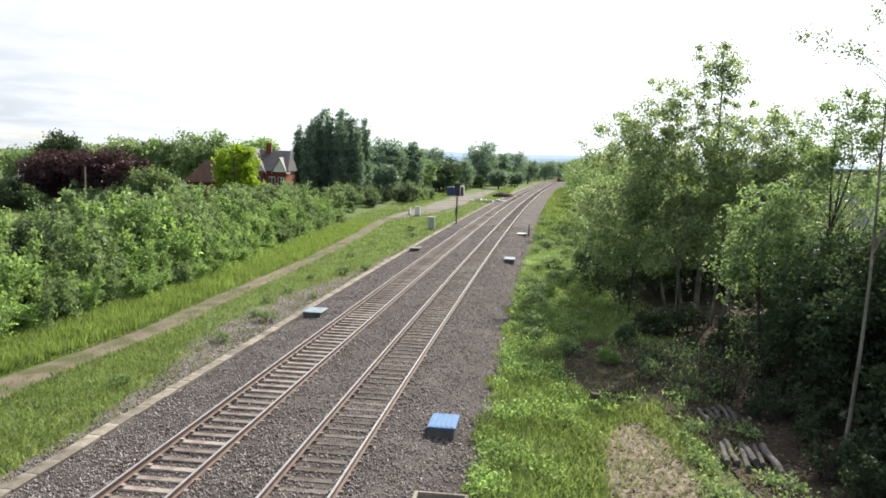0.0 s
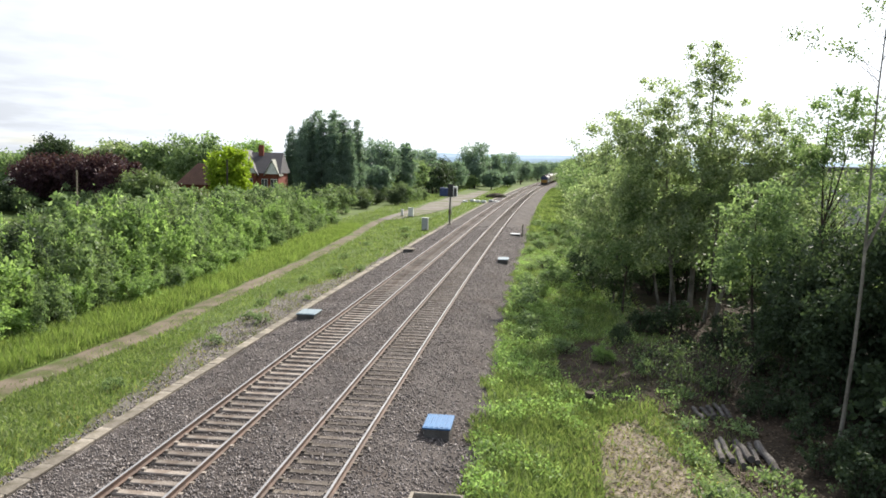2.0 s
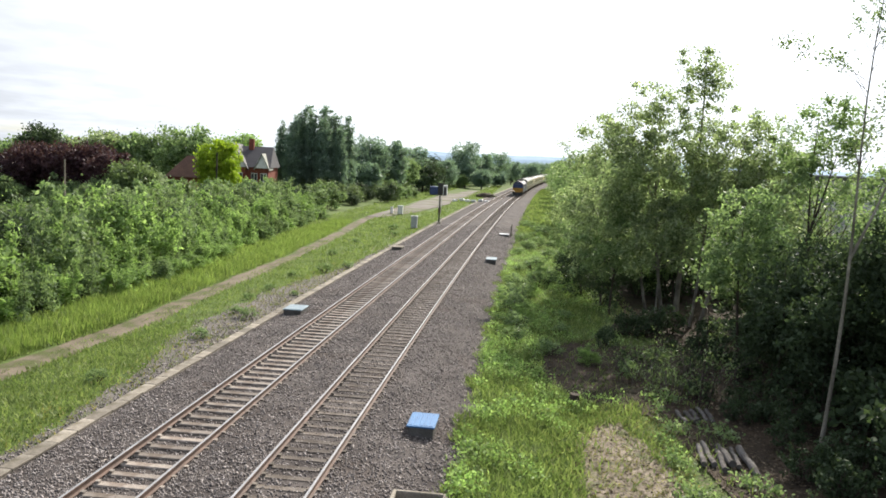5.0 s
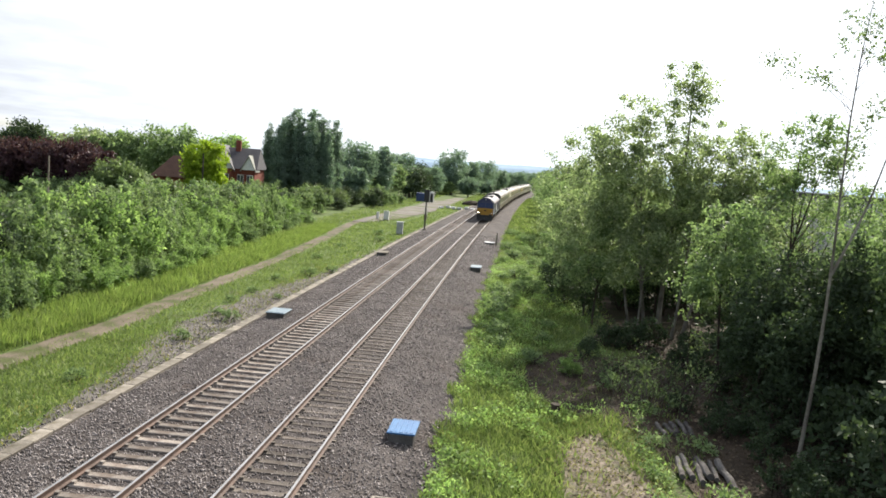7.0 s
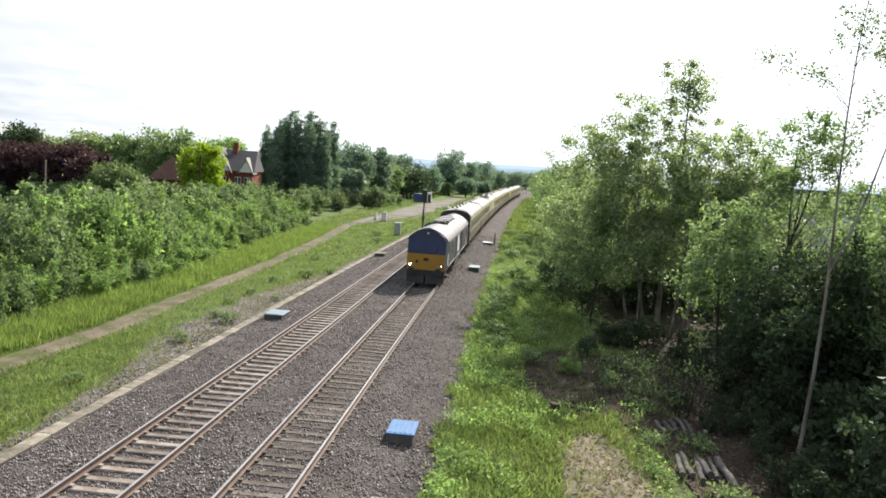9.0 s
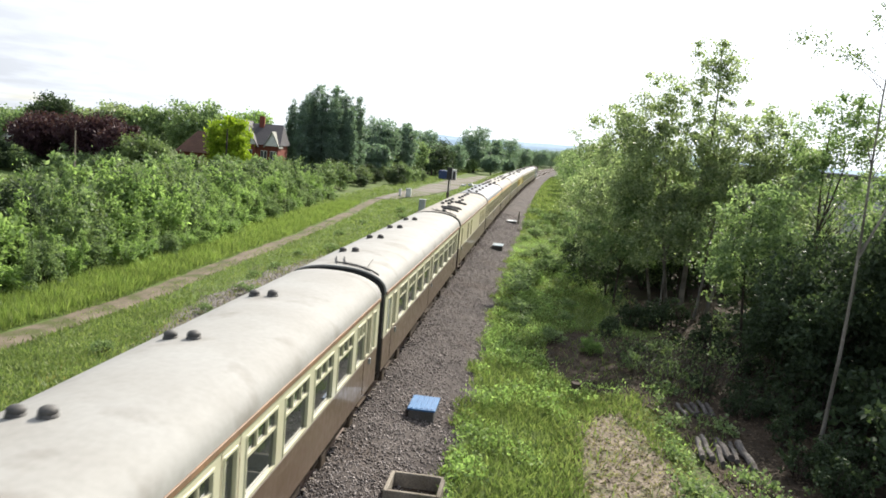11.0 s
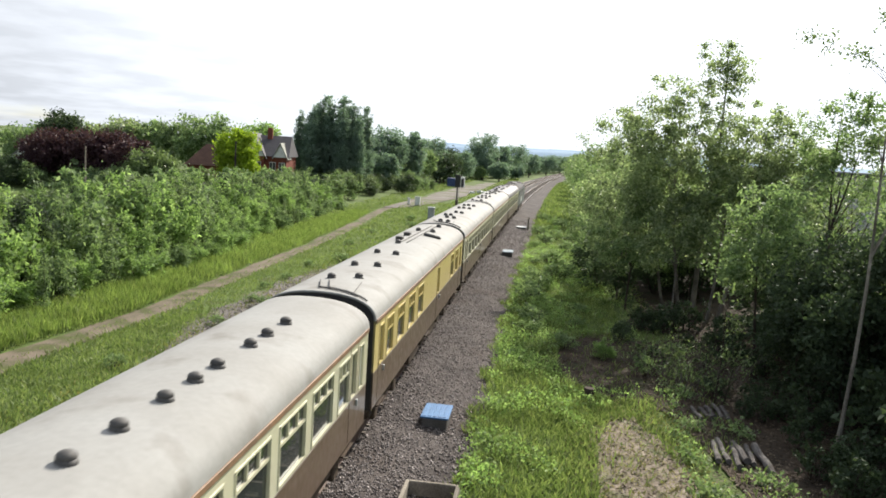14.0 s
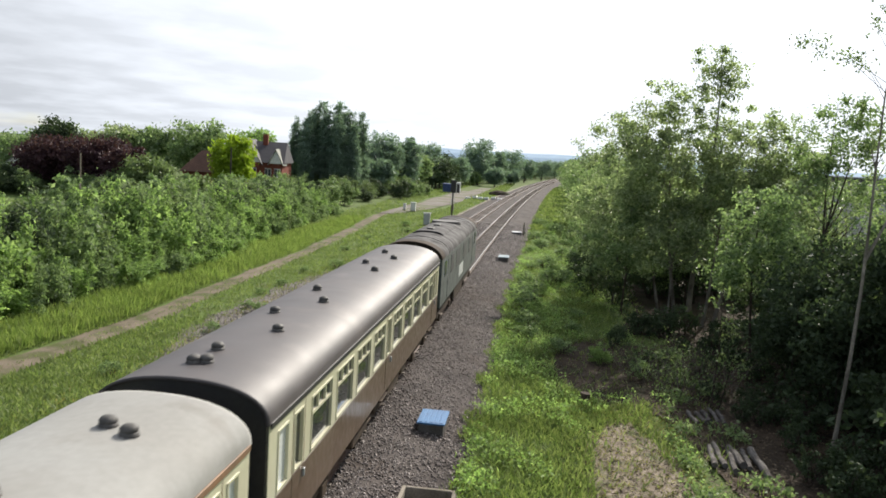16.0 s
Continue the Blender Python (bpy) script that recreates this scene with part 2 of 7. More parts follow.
M = {
    "soil": mat("grassy_soil", (0.0945, 0.135, 0.036), (0.072, 0.099, 0.0315), 0.5, 9, 0.95, 0.03, 6, stain=(0.09, 0.0855, 0.045), stain_scale=0.35, stain_at=0.6),
    "litter": mat("leaf_litter", (0.0648, 0.0483, 0.0346), (0.0346, 0.0277, 0.0208), 1.2, 18, 0.95, 0.03, 14, stain=(0.0302, 0.0389, 0.0138), stain_scale=0.7),
    "straw": mat("dry_cut_grass", (0.25, 0.21, 0.165), (0.145, 0.12, 0.092), 1.5, 24, 0.95, 0.03, 25, stain=(0.0817, 0.095, 0.042), stain_scale=1.1, stain_at=0.55, spread=0.4),
    "ballast": mat("ballast_bed", (0.0875, 0.0754, 0.0705), (0.0458, 0.0385, 0.0369), 0.7, 22, 0.92, 0.022, 24, spread=0.6, stain=(0.0572, 0.0431, 0.0361), stain_scale=0.3),
    "stone": mat("ballast_stone", (0.33, 0.298, 0.286), (0.1, 0.088, 0.084), 6, 60, 0.85, per="island", spread=0.4),
    "grit": mat("gravel_margin", (0.165, 0.15, 0.136), (0.1, 0.09, 0.08), 0.8, 26, 0.95, 0.03, 24, spread=0.55, stain=(0.075, 0.088, 0.036), stain_scale=0.8, stain_at=0.55),
    "path": mat("trodden_path", (0.16, 0.132, 0.1), (0.105, 0.088, 0.062), 0.7, 17, 0.95, 0.02, 15, stain=(0.0682, 0.0799, 0.0278), stain_scale=0.7, stain_at=0.52),
    "yard": mat("yard_gravel", (0.179, 0.164, 0.144), (0.133, 0.117, 0.101), 0.3, 8, 0.95, 0.02, 9, stain=(0.078, 0.0936, 0.0312), stain_scale=0.12, stain_at=0.5),
    "sleeper": mat("concrete_sleeper", (0.281, 0.25, 0.222), (0.203, 0.172, 0.148), 2.5, 30, 0.9, 0.006, 30, per="object", stain=(0.117, 0.0858, 0.0663), stain_scale=1.6),
    "sleeper_old": mat("weathered_sleeper", (0.156, 0.136, 0.117), (0.101, 0.0858, 0.0741), 2.5, 30, 0.9, 0.008, 26, per="object", stain=(0.0702, 0.0546, 0.0429), stain_scale=1.3),
    "rail_side": mat("rusty_rail", (0.105, 0.062, 0.045), (0.07, 0.045, 0.035), 3, 50, 0.8, 0.003, 60),
    "rail_top": mat("worn_rail_head", (0.396, 0.382, 0.374), (0.302, 0.288, 0.274), 2, 40, 0.36, metal=0.9),
    "concrete": mat("pale_concrete", (0.265, 0.238, 0.199), (0.187, 0.164, 0.136), 1.5, 25, 0.9, 0.006, 22, per="object", stain=(0.117, 0.105, 0.0702), stain_scale=1.2),
    "blue": mat("blue_lid_paint", (0.0315, 0.133, 0.294), (0.0245, 0.105, 0.252), 2, 30, 0.55, 0.003, 30, stain=(0.084, 0.14, 0.21), stain_scale=2.2, stain_at=0.66),
    "paleblue": mat("faded_blue_lid", (0.162, 0.216, 0.252), (0.12, 0.168, 0.204), 2, 30, 0.6, 0.003, 30),
    "dark": mat("black_paint", (0.018, 0.018, 0.02), (0.03, 0.028, 0.026), 2, 30, 0.55),
    "under": mat("sooty_underframe", (0.045, 0.036, 0.03), (0.075, 0.055, 0.04), 2, 25, 0.85, 0.004, 30),
    "steel": mat("galvanised_steel", (0.42, 0.43, 0.44), (0.33, 0.34, 0.35), 3, 30, 0.5, metal=0.4),
    "white": mat("white_paint", (0.624, 0.624, 0.608), (0.528, 0.528, 0.504), 1.5, 25, 0.6),
    "cream": mat("cream_coach_paint", (0.604, 0.551, 0.386), (0.559, 0.498, 0.336), 0.7, 12, 0.32, coat=0.3, spread=0.03, uneven=0.03),
    "pale_cream": mat("pale_cream_coach_paint", (0.574, 0.554, 0.412), (0.531, 0.504, 0.363), 0.7, 12, 0.32, coat=0.3, spread=0.03, uneven=0.03),
    "yellow_cream": mat("deep_cream_coach_paint", (0.624, 0.504, 0.216), (0.576, 0.456, 0.184), 0.7, 12, 0.3, coat=0.3, spread=0.03, uneven=0.03),
    "brown": mat("chocolate_coach_paint", (0.105, 0.07, 0.05), (0.13, 0.092, 0.068), 0.8, 12, 0.38, coat=0.2, spread=0.12),
    "gold": mat("cantrail_orange_line", (0.62, 0.33, 0.06), (0.5, 0.25, 0.05), 2, 20, 0.5),
    "gutter": mat("brown_gutter", (0.23, 0.13, 0.07), (0.16, 0.1, 0.06), 2, 20, 0.6),
    "roof_white": mat("white_coach_roof", (0.262, 0.26, 0.247), (0.222, 0.216, 0.2), 0.5, 9, 0.8, stain=(0.155, 0.143, 0.126), stain_scale=0.8, stain_at=0.57, spread=0.07, uneven=0.04),
    "roof_tan": mat("stained_cream_coach_roof", (0.246, 0.231, 0.204), (0.222, 0.2, 0.166), 0.5, 9, 0.82, stain=(0.168, 0.138, 0.1), stain_scale=0.6, stain_at=0.59, spread=0.08, uneven=0.04),
    "roof_grey": mat("grey_coach_roof", (0.128, 0.138, 0.152), (0.108, 0.116, 0.128), 0.5, 9, 0.58, spread=0.05, stain=(0.15, 0.15, 0.15), stain_scale=0.7, stain_at=0.64, uneven=0.03),
    "roof_black": mat("dark_coach_roof", (0.05, 0.043, 0.044), (0.066, 0.056, 0.055), 0.6, 3, 0.56, spread=0.12, stain=(0.09, 0.076, 0.072), stain_scale=0.9, stain_at=0.58, uneven=0.04),
    "vent": mat("sooty_vent", (0.04, 0.038, 0.036), (0.075, 0.07, 0.065), 6, 30, 0.7),
    "interior": mat("coach_interior", (0.06, 0.05, 0.042), (0.045, 0.038, 0.032), 2, 20, 0.9),
    "seat": mat("coach_seat_cloth", (0.16, 0.11, 0.07), (0.11, 0.08, 0.06), 3, 30, 0.95),
    "blind": mat("frosted_panel", (0.592, 0.608, 0.592), (0.528, 0.552, 0.544), 2, 20, 0.4),
    "loco_blue": mat("dark_blue_loco_paint", (0.012, 0.016, 0.05), (0.016, 0.02, 0.055), 1.2, 20, 0.5, spread=0.12),
    "loco_yellow": mat("yellow_warning_panel", (0.368, 0.188, 0.012), (0.312, 0.16, 0.012), 1.2, 16, 0.5, spread=0.1),
    "loco_roof": mat("grey_loco_roof", (0.138, 0.134, 0.145), (0.11, 0.107, 0.114), 0.8, 14, 0.72, spread=0.12, stain=(0.068, 0.064, 0.066), stain_scale=0.8, stain_at=0.58, uneven=0.05),
    "loco_green": mat("faded_green_loco_paint", (0.088, 0.104, 0.094), (0.04, 0.052, 0.046), 1.6, 14, 0.7, spread=0.25, stain=(0.19, 0.2, 0.19), stain_scale=1.5, stain_at=0.58),
    # blue of the reflected sky put into the dark glass colour
    "loco_glass": mat("sky_blued_cab_glass", (0.018, 0.026, 0.075), (0.012, 0.018, 0.05), 1, 10, 0.1, spread=0.05),
    "brick": mat("red_brick", (0.186, 0.062, 0.0434), (0.143, 0.0496, 0.0372), 1.2, 14, 0.9, 0.004, 18),
    "tile": mat("brown_roof_tile", (0.136, 0.0806, 0.0589), (0.105, 0.062, 0.0496), 0.8, 10, 0.9, 0.02, 8),
    "slate": mat("dark_slate", (0.0465, 0.0434, 0.0496), (0.0341, 0.031, 0.0372), 0.8, 10, 0.75, 0.01, 8),
    "pale_roof": mat("grey_tile_roof", (0.3, 0.3, 0.27), (0.24, 0.24, 0.21), 0.8, 8, 0.9),
    "pane": mat("house_pane", (0.05, 0.055, 0.065), (0.07, 0.075, 0.085), 1, 10, 0.1),
    "bark": mat("grey_bark", (0.20, 0.175, 0.15), (0.11, 0.095, 0.08), 4, 30, 0.95, 0.02, 22, stretch=(1, 1, 0.3)),
    "pale_bark": mat("pale_birch_bark", (0.25, 0.225, 0.195), (0.09, 0.08, 0.066), 2.2, 24, 0.9, 0.012, 20, stretch=(1, 1, 0.6)),
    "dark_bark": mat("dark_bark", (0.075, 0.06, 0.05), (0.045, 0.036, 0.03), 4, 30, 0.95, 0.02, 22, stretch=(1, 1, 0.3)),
    "log": mat("cut_log_bark", (0.15, 0.138, 0.132), (0.07, 0.062, 0.058), 5, 30, 0.95, 0.012, 24, per="object"),
    "old_roof": mat("sooty_loco_roof", (0.125, 0.12, 0.12), (0.05, 0.047, 0.047), 1.3, 12, 0.86, spread=0.25, stain=(0.03, 0.028, 0.028), stain_scale=1.1, stain_at=0.52),
    "cladding": mat("grey_wall_cladding", (0.5, 0.475, 0.5), (0.44, 0.42, 0.44), 0.2, 6, 0.7, spread=0.08),
    "twig": mat("dry_grey_twigs", (0.15, 0.13, 0.11), (0.09, 0.078, 0.066), 5, 30, 0.95),
    # the hills' blue is distance haze put into their base colour
    "hill": mat("haze_blue_hill", (0.22, 0.30, 0.40), (0.19, 0.27, 0.36), 0.004, 0.03, 1.0, spread=0.08),
    # darkened to stand for the chambers' shaded fronts; also the warehouse's dark fascia
    "dark_concrete": mat("shade_dark_concrete", (0.12, 0.115, 0.11), (0.08, 0.075, 0.07), 2, 25, 0.9, 0.006, 22),
    "wood": mat("old_timber", (0.24, 0.2, 0.165), (0.16, 0.13, 0.105), 3, 30, 0.9, 0.004, 30, per="object"),
    "container": mat("blue_container_paint", (0.045, 0.075, 0.19), (0.035, 0.06, 0.16), 1, 12, 0.6),
    "far_ground": mat("far_fields", (0.10, 0.125, 0.05), (0.13, 0.13, 0.06), 0.01, 0.2, 1.0),
    "leaf_mid": leaf_mat("mid_green_leaves", (0.092, 0.138, 0.068), (0.168, 0.235, 0.118), (0.275, 0.345, 0.198), 0.5, 0.55),
    "leaf_bright": leaf_mat("bright_green_leaves", (0.132, 0.206, 0.076), (0.215, 0.315, 0.118), (0.325, 0.425, 0.195), 0.52, 0.6),
    "leaf_lime": leaf_mat("lime_yellow_leaves", (0.17, 0.25, 0.02), (0.25, 0.34, 0.032), (0.32, 0.4, 0.055), 0.5),
    # dark green foliage; in the wood this colour also stands in for shade
    "leaf_dark": leaf_mat("dark_and_shade_leaves", (0.034, 0.05, 0.028), (0.052, 0.076, 0.042), (0.08, 0.11, 0.062), 0.3, 0.6),
    # distance haze put into the leaf colour as grey and blue
    "leaf_far": leaf_mat("haze_greyed_far_leaves", (0.125, 0.178, 0.148), (0.169, 0.236, 0.193), (0.225, 0.3, 0.245), 0.42),
    "leaf_purple": leaf_mat("purple_leaves", (0.042, 0.02, 0.029), (0.06, 0.03, 0.04), (0.08, 0.045, 0.05), 0.35),
    "leaf_grey": leaf_mat("grey_green_leaves", (0.102, 0.138, 0.066), (0.144, 0.192, 0.09), (0.192, 0.246, 0.12), 0.4),
    "leaf_sun": leaf_mat("light_tree_leaves", (0.13, 0.168, 0.095), (0.205, 0.255, 0.148), (0.36, 0.405, 0.27), 0.58, 0.42),
    "grass": leaf_mat("grass_blades", (0.09, 0.13, 0.045), (0.152, 0.203, 0.072), (0.245, 0.28, 0.122), 0.44),
    "grass_bank": leaf_mat("tall_grass_blades", (0.108, 0.158, 0.048), (0.168, 0.228, 0.07), (0.255, 0.3, 0.112), 0.46),
    "dead_leaf": leaf_mat("dead_brown_leaves", (0.04, 0.03, 0.022), (0.078, 0.058, 0.042), (0.15, 0.118, 0.086), 0.15, 0.8),
    "grass_dry": leaf_mat("dry_grass_blades", (0.13, 0.16, 0.045), (0.22, 0.22, 0.08), (0.33, 0.28, 0.13), 0.35),
}
GLASS = glass_mat()
HEADLIGHT = lamp_mat("headlight_glow", (1.0, 0.95, 0.85), 8.0)


# ---------- making ----------
def finish(name, bm, material, smooth=False):
    me = bpy.data.meshes.new(name)
    bm.to_mesh(me)
    bm.free()
    for mm in material if isinstance(material, (list, tuple)) else [material]:
        me.materials.append(mm)
    if smooth:
        me.polygons.foreach_set("use_smooth", [True] * len(me.polygons))
    return me


def part(name, bm, material, parent, label="", smooth=False):
    ob = new(name, finish(name, bm, material, smooth))
    ob.parent = parent
    if label:
        ob["label"] = label
    return ob


def share(name, me, parent, m):
    ob = new(name, me)
    ob.parent = parent
    ob.matrix_basis = m
    return ob


def thing(name, m, label, category, group="", kind=""):
    ob = new(name)
    ob.matrix_basis = m
    return tagged(ob, label, category, group, kind)


def box(bm, x0, x1, y0, y1, z0, z1, bev=0.0):
    r = bmesh.ops.create_cube(bm, size=1.0, matrix=Matrix.Translation(((x0 + x1) / 2, (y0 + y1) / 2, (z0 + z1) / 2)) @ Matrix.Diagonal((x1 - x0, y1 - y0, z1 - z0, 1)))
    if bev:
        es = list({e for v in r["verts"] for e in v.link_edges})
        bmesh.ops.bevel(bm, geom=es, offset=bev, segments=1, affect="EDGES", profile=0.5)
    return bm


def boxed(*a, bev=0.0):
    return box(bmesh.new(), *a, bev=bev)


def cyl(bm, a, b, r0, r1=None, seg=10):
    a, b = Vector(a), Vector(b)
    d = b - a
    m = Matrix.Translation((a + b) / 2) @ d.to_track_quat("Z", "Y").to_matrix().to_4x4()
    bmesh.ops.create_cone(bm, cap_ends=True, segments=seg, radius1=r0, radius2=r0 if r1 is None else r1, depth=d.length, matrix=m)
    return bm


def tube(verts, faces, pts, radii, seg=6):
    """A bent, tapered tube through pts, added to lists of verts and faces."""
    base = len(verts)
    for i, p in enumerate(pts):
        d = (pts[min(i + 1, len(pts) - 1)] - pts[max(i - 1, 0)]).normalized()
        u = d.cross(Vector((0.3, 1, 0.2))).normalized()
        w = d.cross(u)
        for k in range(seg):
            a = 2 * math.pi * k / seg
            verts.append(p + (u * math.cos(a) + w * math.sin(a)) * radii[i])
    for i in range(len(pts) - 1):
        for k in range(seg):
            a, b = base + i * seg + k, base + i * seg + (k + 1) % seg
            faces.append((a, b, b + seg, a + seg))
    faces.append(tuple(base + (len(pts) - 1) * seg + k for k in range(seg)))


def quads(name, P, material):
    """A mesh of loose four-cornered leaves from an array of n x 4 x 3."""
    n = len(P)
    me = bpy.data.meshes.new(name)
    me.vertices.add(4 * n); me.loops.add(4 * n); me.polygons.add(n)
    me.vertices.foreach_set("co", P.reshape(-1).astype(np.float32))
    me.loops.foreach_set("vertex_index", np.arange(4 * n, dtype=np.int32))
    me.polygons.foreach_set("loop_start", np.arange(0, 4 * n, 4, dtype=np.int32))
    me.polygons.foreach_set("loop_total", np.full(n, 4, dtype=np.int32))
    me.materials.append(material)
    me.update(calc_edges=True)
    return me


def leaves(rng, C, size, ratio=0.55, droop=0.25):
    """Pointed leaves at the places C, turned at random."""
    n = len(C)
    d = rng.normal(size=(n, 3)); d[:, 2] -= droop; d /= np.linalg.norm(d, axis=1)[:, None]
    s = np.cross(d, rng.normal(size=(n, 3))); s /= np.linalg.norm(s, axis=1)[:, None] + 1e-9
    k = (size * rng.uniform(0.6, 1.35, n))[:, None]
    a, b = C - d * k * 0.5, C + d * k * 0.5
    mid = C + np.cross(d, s) * k * 0.1
    return np.stack([a, mid + s * k * ratio * 0.5, b, mid - s * k * ratio * 0.5], 1)


def bend(y):
    """How far the line has curved to the right at y."""
    return max(0.0, y - 15.0) ** 2 / 10400.0


def bends(y):
    return np.maximum(0, y - 15.0) ** 2 / 10400.0


XC = -5.35          # the near track's middle
GZ = -0.45          # the ground beside the ballast


def gz(x, y):
    """Height of the ground."""
    h = 0.05 * noise.noise(Vector((x * 0.35, y * 0.35, 1.7))) + 0.08 * noise.noise(Vector((x * 0.08, y * 0.08, 5.1)))
    k = min(1.0, max(0.0, (abs(x - (XC - 1.7 + bend(y))) - 5.6) / 3.0))
    return GZ + h * k - 0.02 - (0.12 if y > 70 and k == 0 else 0)


# ---------- the ground ----------
def sheet(name, xs, ys, zf, material, label, category, edge=None):
    """A sheet over a grid of x offsets by y; edge(y) moves it with the line."""
    verts, faces = [], []
    for y in ys:
        for x in xs(y) if callable(xs) else xs:
            verts.append((x, y, zf(x, y)))
    n = len(xs(ys[0])) if callable(xs) else len(xs)
    for j in range(len(ys) - 1):
        for i in range(n - 1):
            a = j * n + i
            faces.append((a, a + 1, a + 1 + n, a + n))
    me = bpy.data.meshes.new(name)
    me.from_pydata(verts, [], faces)
    me.materials.append(material)
    me.polygons.foreach_set("use_smooth", [True] * len(faces))
    return tagged(new(name, me), label, category, kind="structure")


def spaced(*runs):
    out = []
    for a, b, s in runs:
        out += list(np.arange(a, b, s))
    return [float(v) for v in out] + [float(runs[-1][1])]


def wob(a, y, s=0.25, k=0.4):
    return s * noise.noise(Vector((a * 7.3, y * k, 2.2))) + 0.5 * s * noise.noise(Vector((a * 3.1, y * k * 3, 9.2)))


def ground():
    xs = spaced((-4000, -400, 900), (-400, -80, 40), (-80, -32, 4), (-32, 34, 0.9), (34, 80, 5), (80, 400, 40), (400, 4000, 900))
    ys = spaced((-900, -60, 120), (-60, 10, 7), (10, 80, 0.9), (80, 240, 2.5), (240, 480, 8), (480, 800, 40), (800, 4800, 500))
    sheet("ground", xs, ys, gz, M["soil"], "rough grassy ground beside the railway", "ground")


def path_mid(y):
    pts = [(-60, -13.2), (10, -16.4), (24, -17.6), (33, -17.1), (60, -17.75), (85, -19.2), (102, -20.6), (112, -20.6), (130, -20.0)]
    return float(np.interp(y, [p[0] for p in pts], [p[1] for p in pts]))


def path_half(y):
    return float(np.interp(y, [20, 33, 60, 100, 130], [0.85, 0.66, 0.5, 0.65, 1.0]))


def paths():
    ys = spaced((-60, 10, 5), (10, 100, 0.8), (100, 131, 2))
    fr = [-1, -0.75, -0.5, -0.2, 0.1, 0.4, 0.7, 1]

    def xs(y):
        return [path_mid(y) + path_half(y) * f + (wob(f, y, 0.3) if abs(f) == 1 else 0) for f in fr]
    sheet("path", xs, ys, lambda x, y: gz(x, y) + 0.035 - 0.03 * abs(math.sin((x - path_mid(y)) * 2.4)), M["path"], "trodden earth and gravel path beside the railway", "path")
    ys = spaced((106, 230, 4))

    def xs2(y):
        m = float(np.interp(y, [106, 112, 130, 190, 230], [-20.5, -19.8, -18.2, -17.5, -15.5])) + 0.3 * bend(y)
        h = float(np.interp(y, [106, 125, 190, 230], [1.1, 2.4, 3.2, 2.0]))
        return [m + h * (f / 4 - 1) + (wob(f, y, 0.9, 0.12) if f in (0, 8) else 0) for f in range(9)]
    sheet("yard", xs2, ys, lambda x, y: gz(x, y) + 0.09, M["yard"], "pale gravel yard beside the line", "yard")


def margin_width(y):
    """How wide the spilt gravel lies beside the trough."""
    return float(np.interp(y, [15, 22, 27, 34, 44, 52, 62, 90], [0.5, 0.8, 1.5, 2.7, 2.5, 1.3, 0.6, 0.4]))


def margins():
    ys = spaced((-60, 10, 5), (10, 90, 0.7), (90, 300, 6))

    def xs(y):
        r = XC - 6.7 + bend(y)
        l = r - max(0.15, margin_width(y) + wob(4, y, 0.7))
        return [l, l + (r - l) * 0.3, l + (r - l) * 0.6, r]
    sheet("gravel_margin", xs, ys, lambda x, y: gz(x, y) + 0.045 + 0.02 * noise.noise(Vector((x * 2, y * 2, 0))), M["grit"], "spilt gravel margin with sparse weeds", "gravel")
    ys = spaced((12, 60, 0.7))
    for nm, cx, cy, rx, ry, mk, lb in (("cleared_patch", 2.75, 19.2, 1.25, 6.0, "straw", "patch of dry cut grass and chippings"),
                                     ("bare_earth", 2.9, 31.5, 2.6, 5.0, "litter", "bare earth strewn with dead leaves"),
                                     ("woodland_floor", 14.0, 40.0, 9.5, 33.0, "litter", "dark woodland floor strewn with dead leaves")):
        verts, faces = [(cx, cy, gz(cx, cy) + 0.05)], []
        n = 40
        lift = {"cleared_patch": 0.055, "bare_earth": 0.04, "woodland_floor": 0.025}[nm]
        verts[0] = (cx, cy, gz(cx, cy) + lift)
        rings = 9
        for k in range(1, rings + 1):
            for i in range(n):
                a = 2 * math.pi * i / n
                w = 1 + 0.28 * noise.noise(Vector((math.cos(a) * 1.7, math.sin(a) * 1.7, cx))) + 0.12 * noise.noise(Vector((math.cos(a) * 6, math.sin(a) * 6, cy)))
                x, y = cx + rx * w * k / rings * math.cos(a), cy + ry * w * k / rings * math.sin(a)
                verts.append((x, y, gz(x, y) + lift))
        for i in range(n):
            faces.append((0, 1 + i, 1 + (i + 1) % n))
        for k in range(rings - 1):
            for i in range(n):
                a, b = 1 + k * n + i, 1 + k * n + (i + 1) % n
                faces.append((a, a + n, b + n, b))
        me = bpy.data.meshes.new(nm)
        me.from_pydata(verts, [], faces)
        me.materials.append(M[mk])
        tagged(new(nm, me), lb, "ground", kind="structure")


